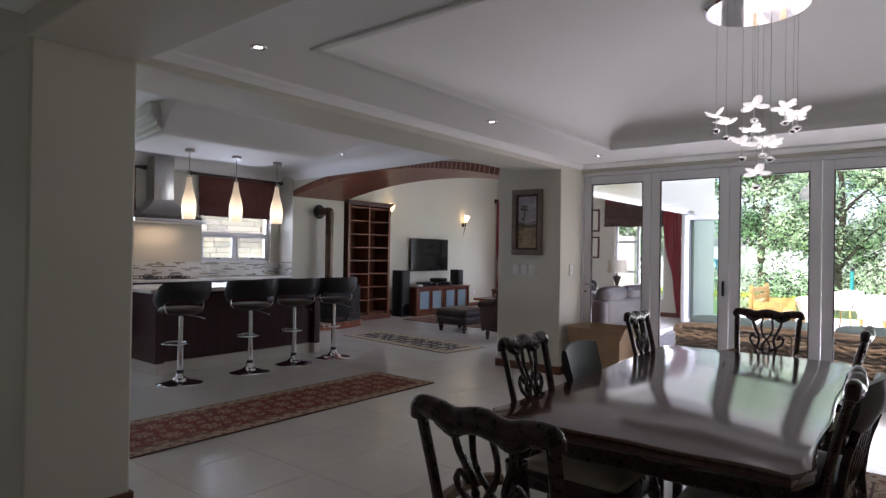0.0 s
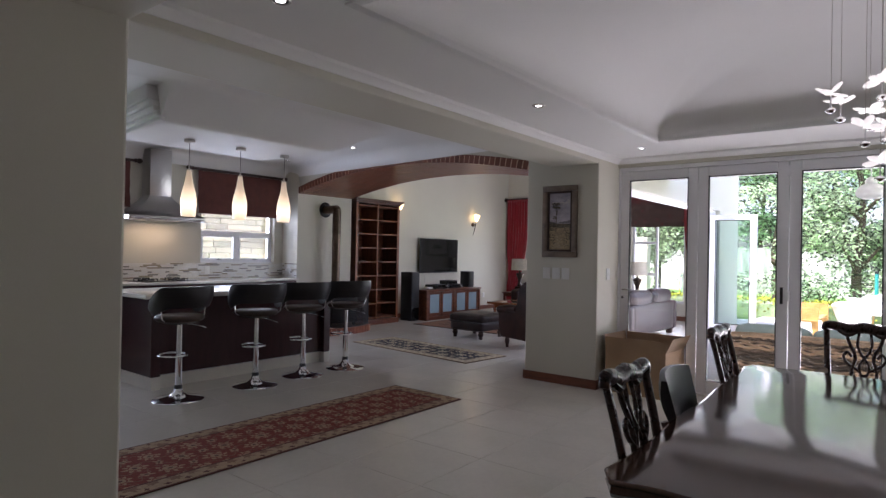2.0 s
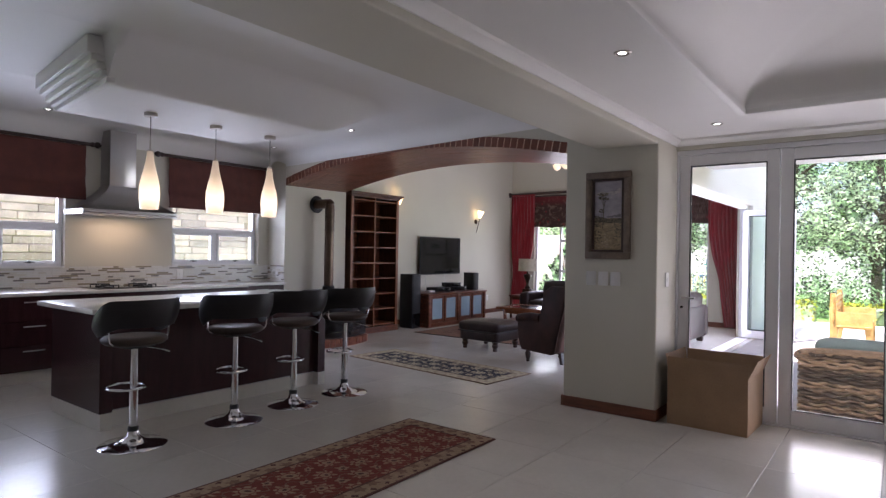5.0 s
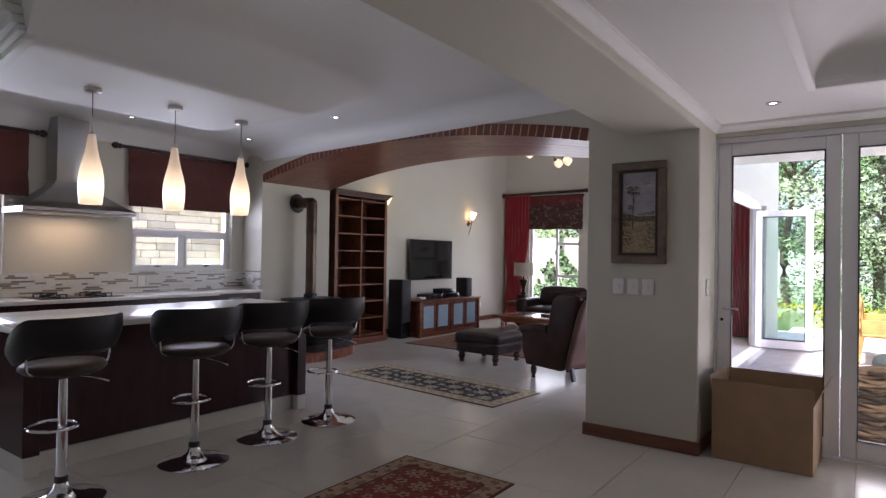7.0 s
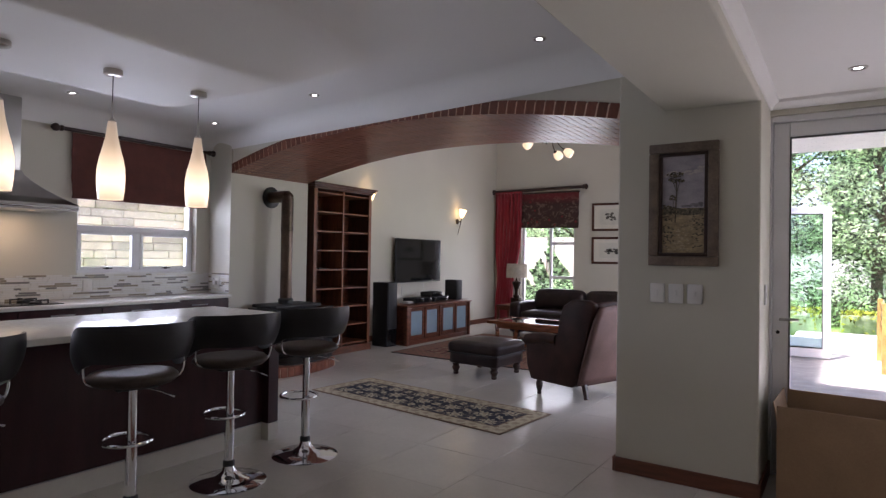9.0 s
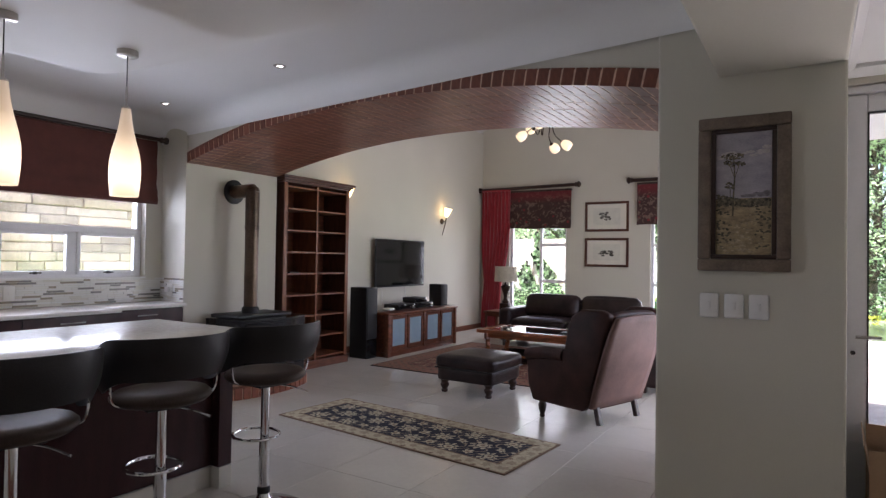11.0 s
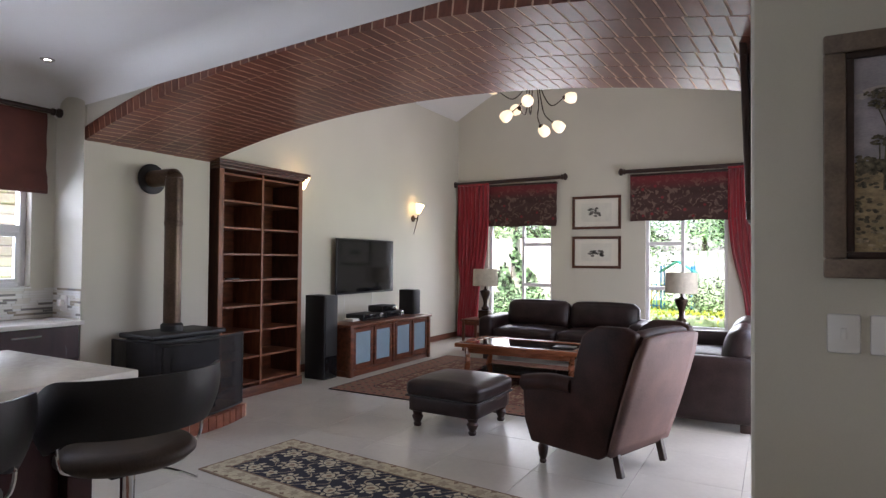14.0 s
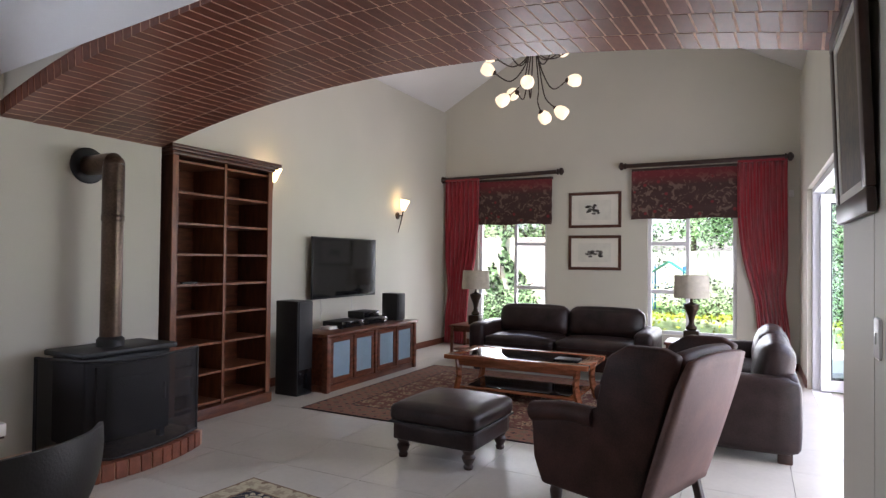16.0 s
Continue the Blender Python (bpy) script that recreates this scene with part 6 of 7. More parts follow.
def leather_chair():
    c = thing("dining_chair", (0, 0, 0), "dark dining chair with a padded leather back", "chair", "chairs round the table")
    part("seat", rbox(B(), (-0.24, -0.20, 0.43), (0.24, 0.26, 0.50), 0.03, 6, (0, 0, 0.015)), "blackleather", c, smooth=80)
    part("seat_frame", cube(B(), (-0.235, -0.2, 0.38), (0.235, 0.25, 0.44), 0.006), "darkwood", c)
    for q in (-1, 1):
        part("front_leg", cube(B(), (q * 0.215 - 0.02, 0.2, 0), (q * 0.215 + 0.02, 0.245, 0.39), 0.004), "darkwood", c)
        part("rear_leg", sweep(B(), bez([(q * 0.21, -0.2, 0.42), (q * 0.21, -0.22, 0.2), (q * 0.21, -0.27, 0)], 4), 0.02, 6), "darkwood", c)
        part("back_stile", sweep(B(), bez([(q * 0.20, -0.20, 0.42), (q * 0.205, -0.22, 0.58), (q * 0.212, -0.26, 0.72)], 4), 0.018, 6), "darkwood", c)
    for k in range(5):
        x = -0.12 + k * 0.06
        part("slat", sweep(B(), [(x, -0.205, 0.46), (x, -0.25, 0.70)], 0.009, 6), "darkwood", c)
    bm = B()
    n, g = 14, []
    for lay in (0, 1):
        g.append([])
        for i in range(n + 1):
            u = -1 + 2 * i / n
            col = []
            for j in range(9):
                q = j / 8
                z = 0.685 + 0.225 * q - 0.015 * u * u * q
                y = -0.25 - 0.055 * q + 0.045 * u * u - (0.035 * math.sin(math.pi * (0.1 + 0.8 * q)) if lay else 0) + (0.012 if not lay else 0)
                col.append(bm.verts.new((u * (0.225 + 0.015 * q), y, z)))
            g[lay].append(col)
    for i in range(n):
        for j in range(8):
            bm.faces.new((g[0][i][j], g[0][i + 1][j], g[0][i + 1][j + 1], g[0][i][j + 1]))
            bm.faces.new((g[1][i][j], g[1][i][j + 1], g[1][i + 1][j + 1], g[1][i + 1][j]))
        for j in (0, 8):
            bm.faces.new((g[0][i][j], g[0][i + 1][j], g[1][i + 1][j], g[1][i][j]))
    for i in (0, n):
        for j in range(8):
            bm.faces.new((g[0][i][j], g[0][i][j + 1], g[1][i][j + 1], g[1][i][j]))
    part("backrest", bm, "blackleather", c, "glossy dark leather back pad", smooth=60)
    return c


cc = carved_chair()
cc.scale = (0.76, 1, 1)
for x, y, a in ((-1.33, 4.62, -90), (-0.61, 4.60, 90), (-0.54, 2.95, 92)):
    copy_thing(cc, pose(x, y, 0, 0, 0, a))
cc.matrix_world = pose(-1.25, 2.97, 0, 0, 0, -91) @ Matrix.Diagonal((0.76, 1, 1, 1))
ca = carved_chair(True)
ca.scale = (0.88, 1, 1)
copy_thing(ca, pose(-0.97, 5.18, 0, 0, 0, 180))
ca.matrix_world = pose(-0.90, 2.02, 0, 0, 0, -3) @ Matrix.Diagonal((0.88, 1, 1, 1))
lc = leather_chair()
copy_thing(lc, pose(-0.50, 3.62, 0, 0, 0, 84))
lc.matrix_world = pose(-1.30, 3.62, 0, 0, 0, -84)
rug("floor_rug", -0.50, 1.45, 2.3, 5.32, "rug_beige", "beige and rust patterned rug beside the dining table")

# glass flower pendant cluster
fl = thing("flower_chandelier", (-0.87, 4.50, TOP - 0.001), "round chrome ceiling plate with a hanging cluster of lit glass flowers", "chandelier")
part("plate", lathe(B(), [(0, 0), (0.30, 0), (0.30, -0.03), (0.285, -0.045), (0, -0.045)], 48), "chrome", fl, "mirror-polished chrome ceiling plate")
rnd = random.Random(11)
drops = [(0.779 * u - 0.627 * v, 0.627 * u + 0.779 * v, L) for u, v, L in ((-0.23, 0.02, 0.70), (-0.06, -0.10, 0.66), (-0.14, 0.08, 0.73), (0.15, -0.05, 0.66), (0.25, 0.04, 0.69), (0.04, 0.12, 0.76), (-0.11, -0.06, 0.88), (0.07, 0.05, 0.84), (0.03, -0.11, 0.89), (0.14, 0.09, 0.85), (0.01, 0.0, 1.04), (0.20, -0.09, 0.70))]
for dx, dy, L in drops:
    w = part("wire", sweep(B(), [(dx, dy, -0.045), (dx, dy, -L)], 0.0013, 5), "nickel", fl)
    bm = B()
    turn = rnd.random() * 70
    for k in range(5):
        m = pose(dx, dy, -L, rnd.uniform(-30, 30), rnd.uniform(-38, 15), turn + k * 72)
        lathe(bm, [(0, -0.006), (0.014, -0.004), (0.018, 0.0), (0.014, 0.004), (0, 0.006)], 8, m @ Matrix.Translation((0.044, 0, 0.004)) @ Matrix.Diagonal((2.2, 1.4, 1.0, 1)))
    lathe(bm, [(0, -0.01), (0.009, 0), (0, 0.01)], 8, Matrix.Translation((dx, dy, -L)))
    part("flower", bm, "flower", w, "clear lit glass flower", smooth=60)
    part("bead", lathe(B(), [(0, -0.088), (0.014, -0.085), (0.026, -0.072), (0.020, -0.062), (0.004, -0.056), (0.003, 0.0)], 14, Matrix.Translation((dx, dy, -L - 0.01))), "chrome", w)

# cardboard box with open flaps
bx = thing("cardboard_box", (-2.955, 7.08, 0), "open brown cardboard box standing by the folding doors", "box", "", -2)
t = 0.005
hx, hy, hh = 0.315, 0.27, 0.46
part("bottom", cube(B(), (-hx, -hy, 0.001), (hx, hy, t)), "card", bx)
part("front_side", cube(B(), (-hx, -hy, 0.004), (hx, -hy + t, hh + 0.11)), "card", bx)
part("rear_side", cube(B(), (-hx, hy - t, 0.004), (hx, hy, hh + 0.12)), "cardin", bx)
part("end_side", cube(B(), (-hx, -hy + t, 0.004), (-hx + t, hy - t, hh)), "card", bx)
part("end_side", cube(B(), (hx - t, -hy + t, 0.004), (hx, hy - t, hh)), "cardin", bx)
part("flap", cube(B(), (0, -hy + 0.01, 0), (t, hy - 0.01, 0.16), m=pose(hx - t, 0, hh, 0, 24, 0)), "cardin", bx)
part("flap", cube(B(), (-t, -hy + 0.01, 0), (0, hy - 0.01, 0.13), m=pose(-hx + t, 0, hh, 0, -10, 0)), "cardin", bx)

# painting on the pillar: veld with a tree under a cloudy sky
p = thing("framed_painting", (-3.808, 6.779, 1.39), "landscape painting of a veld tree in a grey-brown frame", "picture")
w, h = 0.211, 0.786
bm = B()
f = 0.062
for lo, hi in (((-w, -0.035, 0), (w, -0.001, f)), ((-w, -0.035, h - f), (w, -0.001, h)), ((-w, -0.035, f), (-w + f, -0.001, h - f)), ((w - f, -0.035, f), (w, -0.001, h - f))):
    cube(bm, lo, hi, 0.008)
part("frame", bm, "picframe", p)
bm = B()
a, b = w - f, f
g = 0.022
for lo, hi in (((-a, -0.026, b), (a, -0.006, b + g)), ((-a, -0.026, h - b - g), (a, -0.006, h - b)), ((-a, -0.026, b + g), (-a + g, -0.006, h - b - g)), ((a - g, -0.026, b + g), (a, -0.006, h - b - g))):
    cube(bm, lo, hi, 0.004)
part("inner_frame", bm, "rod", p, "dark red-brown inner frame")
x0, z0, z1 = a - g, b + g, h - b - g
hz = z0 + (z1 - z0) * 0.46
part("sky", cube(B(), (-x0, -0.012, hz - 0.02), (x0, -0.007, z1)), "paintsky", p)
part("field", cube(B(), (-x0, -0.0125, z0), (x0, -0.007, hz)), "paintveld", p)
rnd = random.Random(5)


strokes = itertools.count()


def dab(bm, x, z, r, d=-0.0135, flat=0.6):
    q = rnd.random() * 6
    d -= 0.00001 * next(strokes)
    x = max(-x0 + r * 1.2, min(x0 - r * 1.2, x))
    prism(bm, [(x + r * (0.7 + 0.5 * rnd.random()) * math.cos(q + k * 1.05), z + r * flat * math.sin(q + k * 1.05)) for k in range(6)], 0.0012, Matrix.Translation((0, d, 0)))


# pale cloud bank, blue-grey hill line
bm = B()
for k in range(30):
    u = rnd.uniform(-1, 1)
    dab(bm, u * x0, hz + 0.23 + 0.02 * u + rnd.gauss(0, 0.010), 0.020, -0.0133, 0.35)
part("cloud", bm, "paintcloud", p)["kind"] = "stuff"
bm = B()
for k in range(24):
    u = rnd.uniform(0.0, 1.0)
    dab(bm, u * x0, hz + 0.012 + 0.026 * u * rnd.random(), 0.018, -0.0133, 0.4)
part("hill", bm, "painthill", p)["kind"] = "stuff"
bm = B()
for k in range(190):
    u = rnd.uniform(-1, 1)
    dab(bm, u * x0, hz - 0.005 - 0.035 * rnd.random() + (0.03 * max(0, -u) * rnd.random()), 0.011, -0.0139)
for k in range(110):
    side = rnd.choice((-1, 1))
    dab(bm, side * x0 * rnd.uniform(0.45, 1.0), rnd.uniform(z0 + 0.03, hz), 0.008, -0.0139)
part("bush", bm, "paintbush", p)["kind"] = "stuff"
# umbrella tree in two storeys of leaves
bm = B()
for cx, cz, rx, rz, n in ((-0.048, 0.215, 0.052, 0.016, 60), (-0.030, 0.175, 0.040, 0.012, 40), (-0.070, 0.185, 0.022, 0.010, 20), (-0.060, 0.065, 0.024, 0.018, 30)):
    for k in range(n):
        an, rr = rnd.random() * 6.28, rnd.random() ** 0.5
        dab(bm, cx + rx * rr * math.cos(an), hz + cz + rz * rr * math.sin(an), 0.006, -0.0146)
part("tree_crown", bm, "paintbush", p)["kind"] = "stuff"
bm = sweep(B(), bez([(-0.048, -0.0140, hz - 0.09), (-0.044, -0.0140, hz + 0.03), (-0.040, -0.0140, hz + 0.12), (-0.046, -0.0140, hz + 0.21)], 5), [0.0042 - 0.0001 * k for k in range(16)], 5)
sweep(bm, [(-0.042, -0.0140, hz + 0.11), (-0.068, -0.0140, hz + 0.185)], 0.0018, 5)
sweep(bm, [(-0.041, -0.0140, hz + 0.10), (-0.018, -0.0140, hz + 0.175)], 0.0018, 5)
sweep(bm, [(-0.060, -0.0140, hz - 0.02), (-0.060, -0.0140, hz + 0.06)], 0.0018, 5)
part("tree", bm, "paintbush", p)
bm = B()
for k in range(110):
    u = rnd.random()
    z = z0 + 0.008 + (hz - z0 - 0.03) * u
    dab(bm, -0.04 * (1 - u) + 0.055 * u + rnd.gauss(0, 0.045 * (1 - u) + 0.008), z, 0.010 * (1.3 - u), -0.0136, 0.4)
part("path", bm, "paintsand", p)["kind"] = "stuff"

# stepped moulding on the south end of the lowered ceiling over the island
bm = B()
turn = Matrix.Translation((-6.70, 3.50, 0)) @ Matrix.Rotation(math.atan(END), 4, "Z")
for o, za, zb in ((0.0, 2.556, 2.595), (0.03, 2.595, 2.635), (0.06, 2.635, 2.685), (0.095, 2.685, 2.735), (0.12, 2.735, 2.858)):
    cube(bm, (-0.69 - o, -o, za), (0.66, 0.06, zb), 0.012, 2, turn)
solid("cornice_kitchen", bm, "white", smooth=40)

# ---- outside ----
def sheet(name, x0, x1, y0, y1, z, material, label=""):
    bm = B()
    v = [bm.verts.new(p) for p in ((x0, y0, z), (x1, y0, z), (x1, y1, z), (x0, y1, z))]
    bm.faces.new(v)
    return solid(name, bm, material, label=label)


sheet("ground", -900, 900, -900, 900, -0.16, "grass", "green lawn")
bm = B()
cube(bm, (-3.75, 7.7, -0.155), (9, 17.5, -0.02))
cube(bm, (-13, 14.8, -0.155), (-3.75, 16.4, -0.022))
solid("pavement", bm, "paving", label="pale sunlit patio paving")
slab("patio_roof", (-3.74, 7.72, 2.60), (6.0, 10.25, 2.72), "roof", "white patio roof lining")
slab("wall_far_garden", (-26, 31, -0.16), (40, 31.3, 1.9), "trunkwall", "pale far garden wall")
slab("wall_side_garden", (-14.2, 19.2, -0.16), (-7.3, 19.5, 2.02), "render_wall", "cream rendered garden wall")
slab("wall_side_garden_2", (-26, 13.9, -0.16), (-12.4, 14.1, 2.6), "render_wall")

# stone wall beyond the kitchen windows
sw = slab("wall_stone_boundary", (-11.75, 1.0, -0.16), (-11.53, 9.5, 3.4), "render_wall", "pale dry-stone boundary wall outside the kitchen")
rnd = random.Random(8)
for r in range(18):
    z = 0.75 + r * 0.115
    y = 1.9 + rnd.random() * 0.3
    while y < 8.6:
        l = rnd.choice((0.3, 0.45, 0.6, 0.8))
        st_ = part("stone", cube(B(), (-11.54, y, z), (-11.49 + rnd.random() * 0.025, y + l - 0.006, z + 0.110), 0.012, 1), "stone", sw)
        y += l


def leaf_cloud(bm, centre, radius, n, size, rnd, squash=0.8):
    """Leaves on and inside an uneven ball."""
    c = Vector(centre)
    for _ in range(n):
        d = Vector((rnd.gauss(0, 1), rnd.gauss(0, 1), rnd.gauss(0, 1))).normalized()
        p = c + Vector((d.x, d.y, d.z * squash)) * radius * (0.45 + 0.55 * rnd.random() ** 0.5)
        a = Vector((rnd.gauss(0, 1), rnd.gauss(0, 1), rnd.gauss(0, 0.6))).normalized()
        b = a.cross(Vector((rnd.gauss(0, 1), rnd.gauss(0, 1), rnd.gauss(0, 1)))).normalized()
        s = size * (0.6 + 0.8 * rnd.random())
        v = [bm.verts.new(q) for q in (p - a * s, p + b * s * 0.42, p + a * s, p - b * s * 0.42)]
        bm.faces.new(v)


def tree(seed, h, spread, mat_leaf, lbl, n=20000, size=0.065):
    rnd = random.Random(seed)
    t = thing("garden_tree", (0, 0, -0.16), lbl, "tree", "garden trees")
    bm = B()
    base = bez([(0, 0, 0), (0.1 * rnd.uniform(-1, 1), 0.1, h * 0.25), (0.2 * rnd.uniform(-1, 1), 0, h * 0.5), (0.1, 0.1, h * 0.8)], 5)
    sweep(bm, base, [0.16 * (1 - 0.75 * i / len(base)) for i in range(len(base))], 9)
    ends = []
    for k in range(11):
        i = rnd.randint(4, len(base) - 1)
        o = base[i]
        a = rnd.random() * 6.28
        L = spread * rnd.uniform(0.5, 1.0)
        e = o + Vector((math.cos(a) * L, math.sin(a) * L, h * rnd.uniform(0.05, 0.3)))
        mid = (o + e) / 2 + Vector((0, 0, 0.15 * L))
        sweep(bm, bez([o, mid, e], 4), [0.06, 0.055, 0.05, 0.04, 0.035, 0.03, 0.025, 0.02, 0.015], 6)
        ends += [e, mid]
    part("trunk", bm, "bark", t)
    bm = B()
    ends += [base[-1], base[-1] + Vector((0, 0, 0.1 * h))]
    for e in ends:
        for q in range(3):
            leaf_cloud(bm, e + Vector((rnd.gauss(0, 0.3), rnd.gauss(0, 0.3), rnd.gauss(0, 0.2))) * spread * 0.5, spread * rnd.uniform(0.16, 0.34), n // (len(ends) * 3), size, rnd)
    part("crown", bm, mat_leaf, t, smooth=None)
    return t


t1 = tree(1, 7.5, 2.6, "leaf", "tall leafy green garden tree")
t2 = tree(2, 6.0, 2.4, "leaf2", "pale green leafy garden tree")
t3 = tree(4, 9.5, 3.2, "leaf", "tall dark green garden tree behind the wall", 18000, 0.08)
for t, spots in ((t1, ((-4.6, 24.5, 20), (1.0, 27, 100), (7, 24, 200), (-12.5, 25, 60))), (t2, ((-2.2, 22.5, 40), (3.8, 22.8, 140), (-9.3, 26.0, 250), (-10.2, 22.2, 10))), (t3, ((-1.0, 34, 0), (5, 35, 90), (-7, 34, 180), (-13, 33.5, 270), (11.5, 33, 30), (18, 33.5, 130), (-20, 33, 210)))):
    for x, y, a in spots[1:]:
        copy_thing(t, pose(x, y, -0.16, 0, 0, a))
    x, y, a = spots[0]
    t.matrix_world = pose(x, y, -0.16, 0, 0, a)


def shrub(x, y, r, seed, material, lbl, h=1.0, n=3200):
    rnd = random.Random(seed)
    s = thing("garden_shrub", (x, y, -0.16), lbl, "shrub", "garden shrubs")
    bm = B()
    for k in range(7):
        leaf_cloud(bm, (rnd.gauss(0, r * 0.45), rnd.gauss(0, r * 0.3), r * h * rnd.uniform(0.35, 0.85)), r * 0.5, n // 7, 0.05, rnd)
    part("foliage", bm, material, s, smooth=None)
    bm = B()
    for k in range(5):
        sweep(bm, bez([(0.05 * k - 0.1, 0, 0), (rnd.gauss(0, 0.2), rnd.gauss(0, 0.2), r * h * 0.6)], 3), 0.015, 5)
    part("stem", bm, "bark", s)


for i, (x, y, r) in enumerate(((-3.0, 20.5, 1.2), (-0.8, 20.2, 1.3), (1.4, 20.8, 1.2), (3.6, 20.3, 1.4), (6.2, 20.8, 1.3), (-5.4, 21.0, 1.2), (9, 20.5, 1.3), (-8.4, 20.8, 1.1), (-1.8, 26, 1.8), (2.6, 26.5, 1.9), (-9.8, 18.6, 0.9))):
    shrub(x, y, r, 30 + i, "leaf2" if i % 2 else "leaf", "bushy green garden shrub")


def hedge(x0, x1, y, h, seed):
    rnd = random.Random(seed)
    s = thing("clipped_hedge", ((x0 + x1) / 2, y, -0.16), "low clipped yellow-green hedge along the lawn", "hedge", "clipped hedges")
    bm = B()
    w = (x1 - x0) / 2
    for k in range(int(w * 2 * 420)):
        p = Vector((rnd.uniform(-w, w), rnd.uniform(-0.3, 0.3), h * rnd.random() ** 0.45))
        a = Vector((rnd.gauss(0, 1), rnd.gauss(0, 1), rnd.gauss(0, 1))).normalized()
        b = a.cross(Vector((rnd.gauss(0, 1), rnd.gauss(0, 1), rnd.gauss(0, 1)))).normalized()
        v = [bm.verts.new(q) for q in (p - a * 0.05, p + b * 0.025, p + a * 0.05, p - b * 0.025)]
        bm.faces.new(v)
    part("foliage", bm, "hedge", s, smooth=None)
    part("core", rbox(B(), (-w, -0.24, 0), (w, 0.24, h * 0.85), 0.1, 4), "leaf2", s)


hedge(-6.4, -3.2, 17.6, 0.62, 51)
hedge(-3.0, 1.0, 18.4, 0.55, 52)
hedge(1.2, 5.5, 18.4, 0.55, 53)

# ivy on the side wall
iv = thing("ivy", (-10.12, 19.18, -0.16), "dark green ivy climbing the garden wall", "ivy")
bm = B()
rnd = random.Random(77)
for k in range(3400):
    x = rnd.gauss(0, 0.55)
    z = 0.25 + rnd.random() ** 0.8 * 2.1
    if abs(x) > 0.42 + 0.40 * math.sin(z * 2.3) or math.sin(x * 9 + z * 4) < -0.45:
        continue
    p = Vector((x, -abs(rnd.gauss(0, 0.08)), z))
    a = Vector((rnd.gauss(0, 1), rnd.gauss(0, 0.3), rnd.gauss(0, 1))).normalized()
    b = a.cross(Vector((0, 1, rnd.gauss(0, 0.4)))).normalized()
    bm.faces.new([bm.verts.new(q) for q in (p - a * 0.07, p + b * 0.05, p + a * 0.07, p - b * 0.05)])
part("foliage", bm, "leaf", iv, smooth=None)
part("stem", sweep(B(), bez([(0.1, -0.02, 0), (-0.1, -0.03, 1.2), (0.05, -0.02, 2.6)], 5), 0.02, 6), "bark", iv)

# wicker patio sofa with its back to the doors
def weave(bm, x0, x1, z0, z1, y, rnd):
    """Rows of thick woven strands that bulge in and out."""
    rows = int((z1 - z0) / 0.032)
    for r in range(rows):
        z = z0 + (r + 0.5) * (z1 - z0) / rows
        n = int((x1 - x0) / 0.032)
        pts = [(x0 + (x1 - x0) * i / n, y + 0.020 * math.sin(i * math.pi / 3 + (r % 2) * math.pi), z + 0.009 * math.sin(i * math.pi / 3 + (r % 2) * 1.6 + rnd.uniform(-0.4, 0.4))) for i in range(n + 1)]
        sweep(bm, pts, 0.017, 6)


def wicker_sofa(x0, x1, y):
    s = thing("wicker_sofa", ((x0 + x1) / 2, y, -0.02), "woven brown wicker patio sofa with grey-green cushions", "sofa")
    w = (x1 - x0) / 2
    rnd = random.Random(4)
    part("core", rbox(B(), (-w + 0.03, 0.02, 0.0), (w - 0.03, 0.10, 0.55), 0.02, 4), "bark", s)
    for i in range(2):
        a, b = -w + i * w, -w + (i + 1) * w
        bm = B()
        weave(bm, a + 0.01, b - 0.01, 0.02, 0.58, 0.0, rnd)
        part("back_weave", bm, "wicker", s, "thick woven wicker back", smooth=60)
    part("top_roll", sweep(B(), bez([(-w, 0.03, 0.50), (-w + 0.15, 0.03, 0.58), (0, 0.03, 0.60), (w - 0.15, 0.03, 0.58), (w, 0.03, 0.50)], 8), 0.04, 8), "wicker", s)
    part("seat", cube(B(), (-w + 0.05, 0.1, 0.05), (w - 0.05, 0.75, 0.30), 0.02), "wicker", s)
    for q in (-1, 1):
        bm = B()
        for r in range(14):
            z = 0.03 + r * 0.035
            sweep(bm, [(q * (w - 0.03) + 0.012 * math.sin(i * 1.57 + r * 3.14), 0.02 + i * 0.06, z) for i in range(13)], 0.017, 6)
        part("side_weave", bm, "wicker", s, smooth=60)
    k = 3
    for i in range(k):
        a = -w + 0.12 + i * (2 * w - 0.24) / k
        part("back_cushion", rbox(B(), (a + 0.01, 0.11, 0.42), (a + (2 * w - 0.24) / k - 0.01, 0.27, 0.70), 0.07, 6, (0.01, 0.02, 0.015)), "cushion", s, "grey-green back cushion", smooth=80)
        part("seat_cushion", rbox(B(), (a + 0.01, 0.28, 0.30), (a + (2 * w - 0.24) / k - 0.01, 0.74, 0.43), 0.05, 6, (0, 0, 0.015)), "cushion", s, smooth=80)


wicker_sofa(-2.46, 0.05, 8.05)
pl = thing("patio_pendant", (-1.14, 9.0, 2.60), "white bell-shaped pendant lamp under the patio roof, unlit", "pendant lamp")
part("rose", lathe(B(), [(0, 0), (0.05, 0), (0.045, -0.02), (0, -0.025)], 20), "whitechair", pl)
part("rod", sweep(B(), [(0, 0, -0.02), (0, 0, -0.28)], 0.008, 8), "whitechair", pl)
part("gallery", lathe(B(), [(0.02, -0.25), (0.05, -0.27), (0.06, -0.31), (0.05, -0.33)], 20), "whitechair", pl)
part("shade", lathe(B(), [(0.05, -0.32), (0.10, -0.345), (0.14, -0.39), (0.15, -0.43), (0.13, -0.47), (0.07, -0.495), (0, -0.50)], 28), "whitechair", pl, "white opal glass bell", smooth=70)


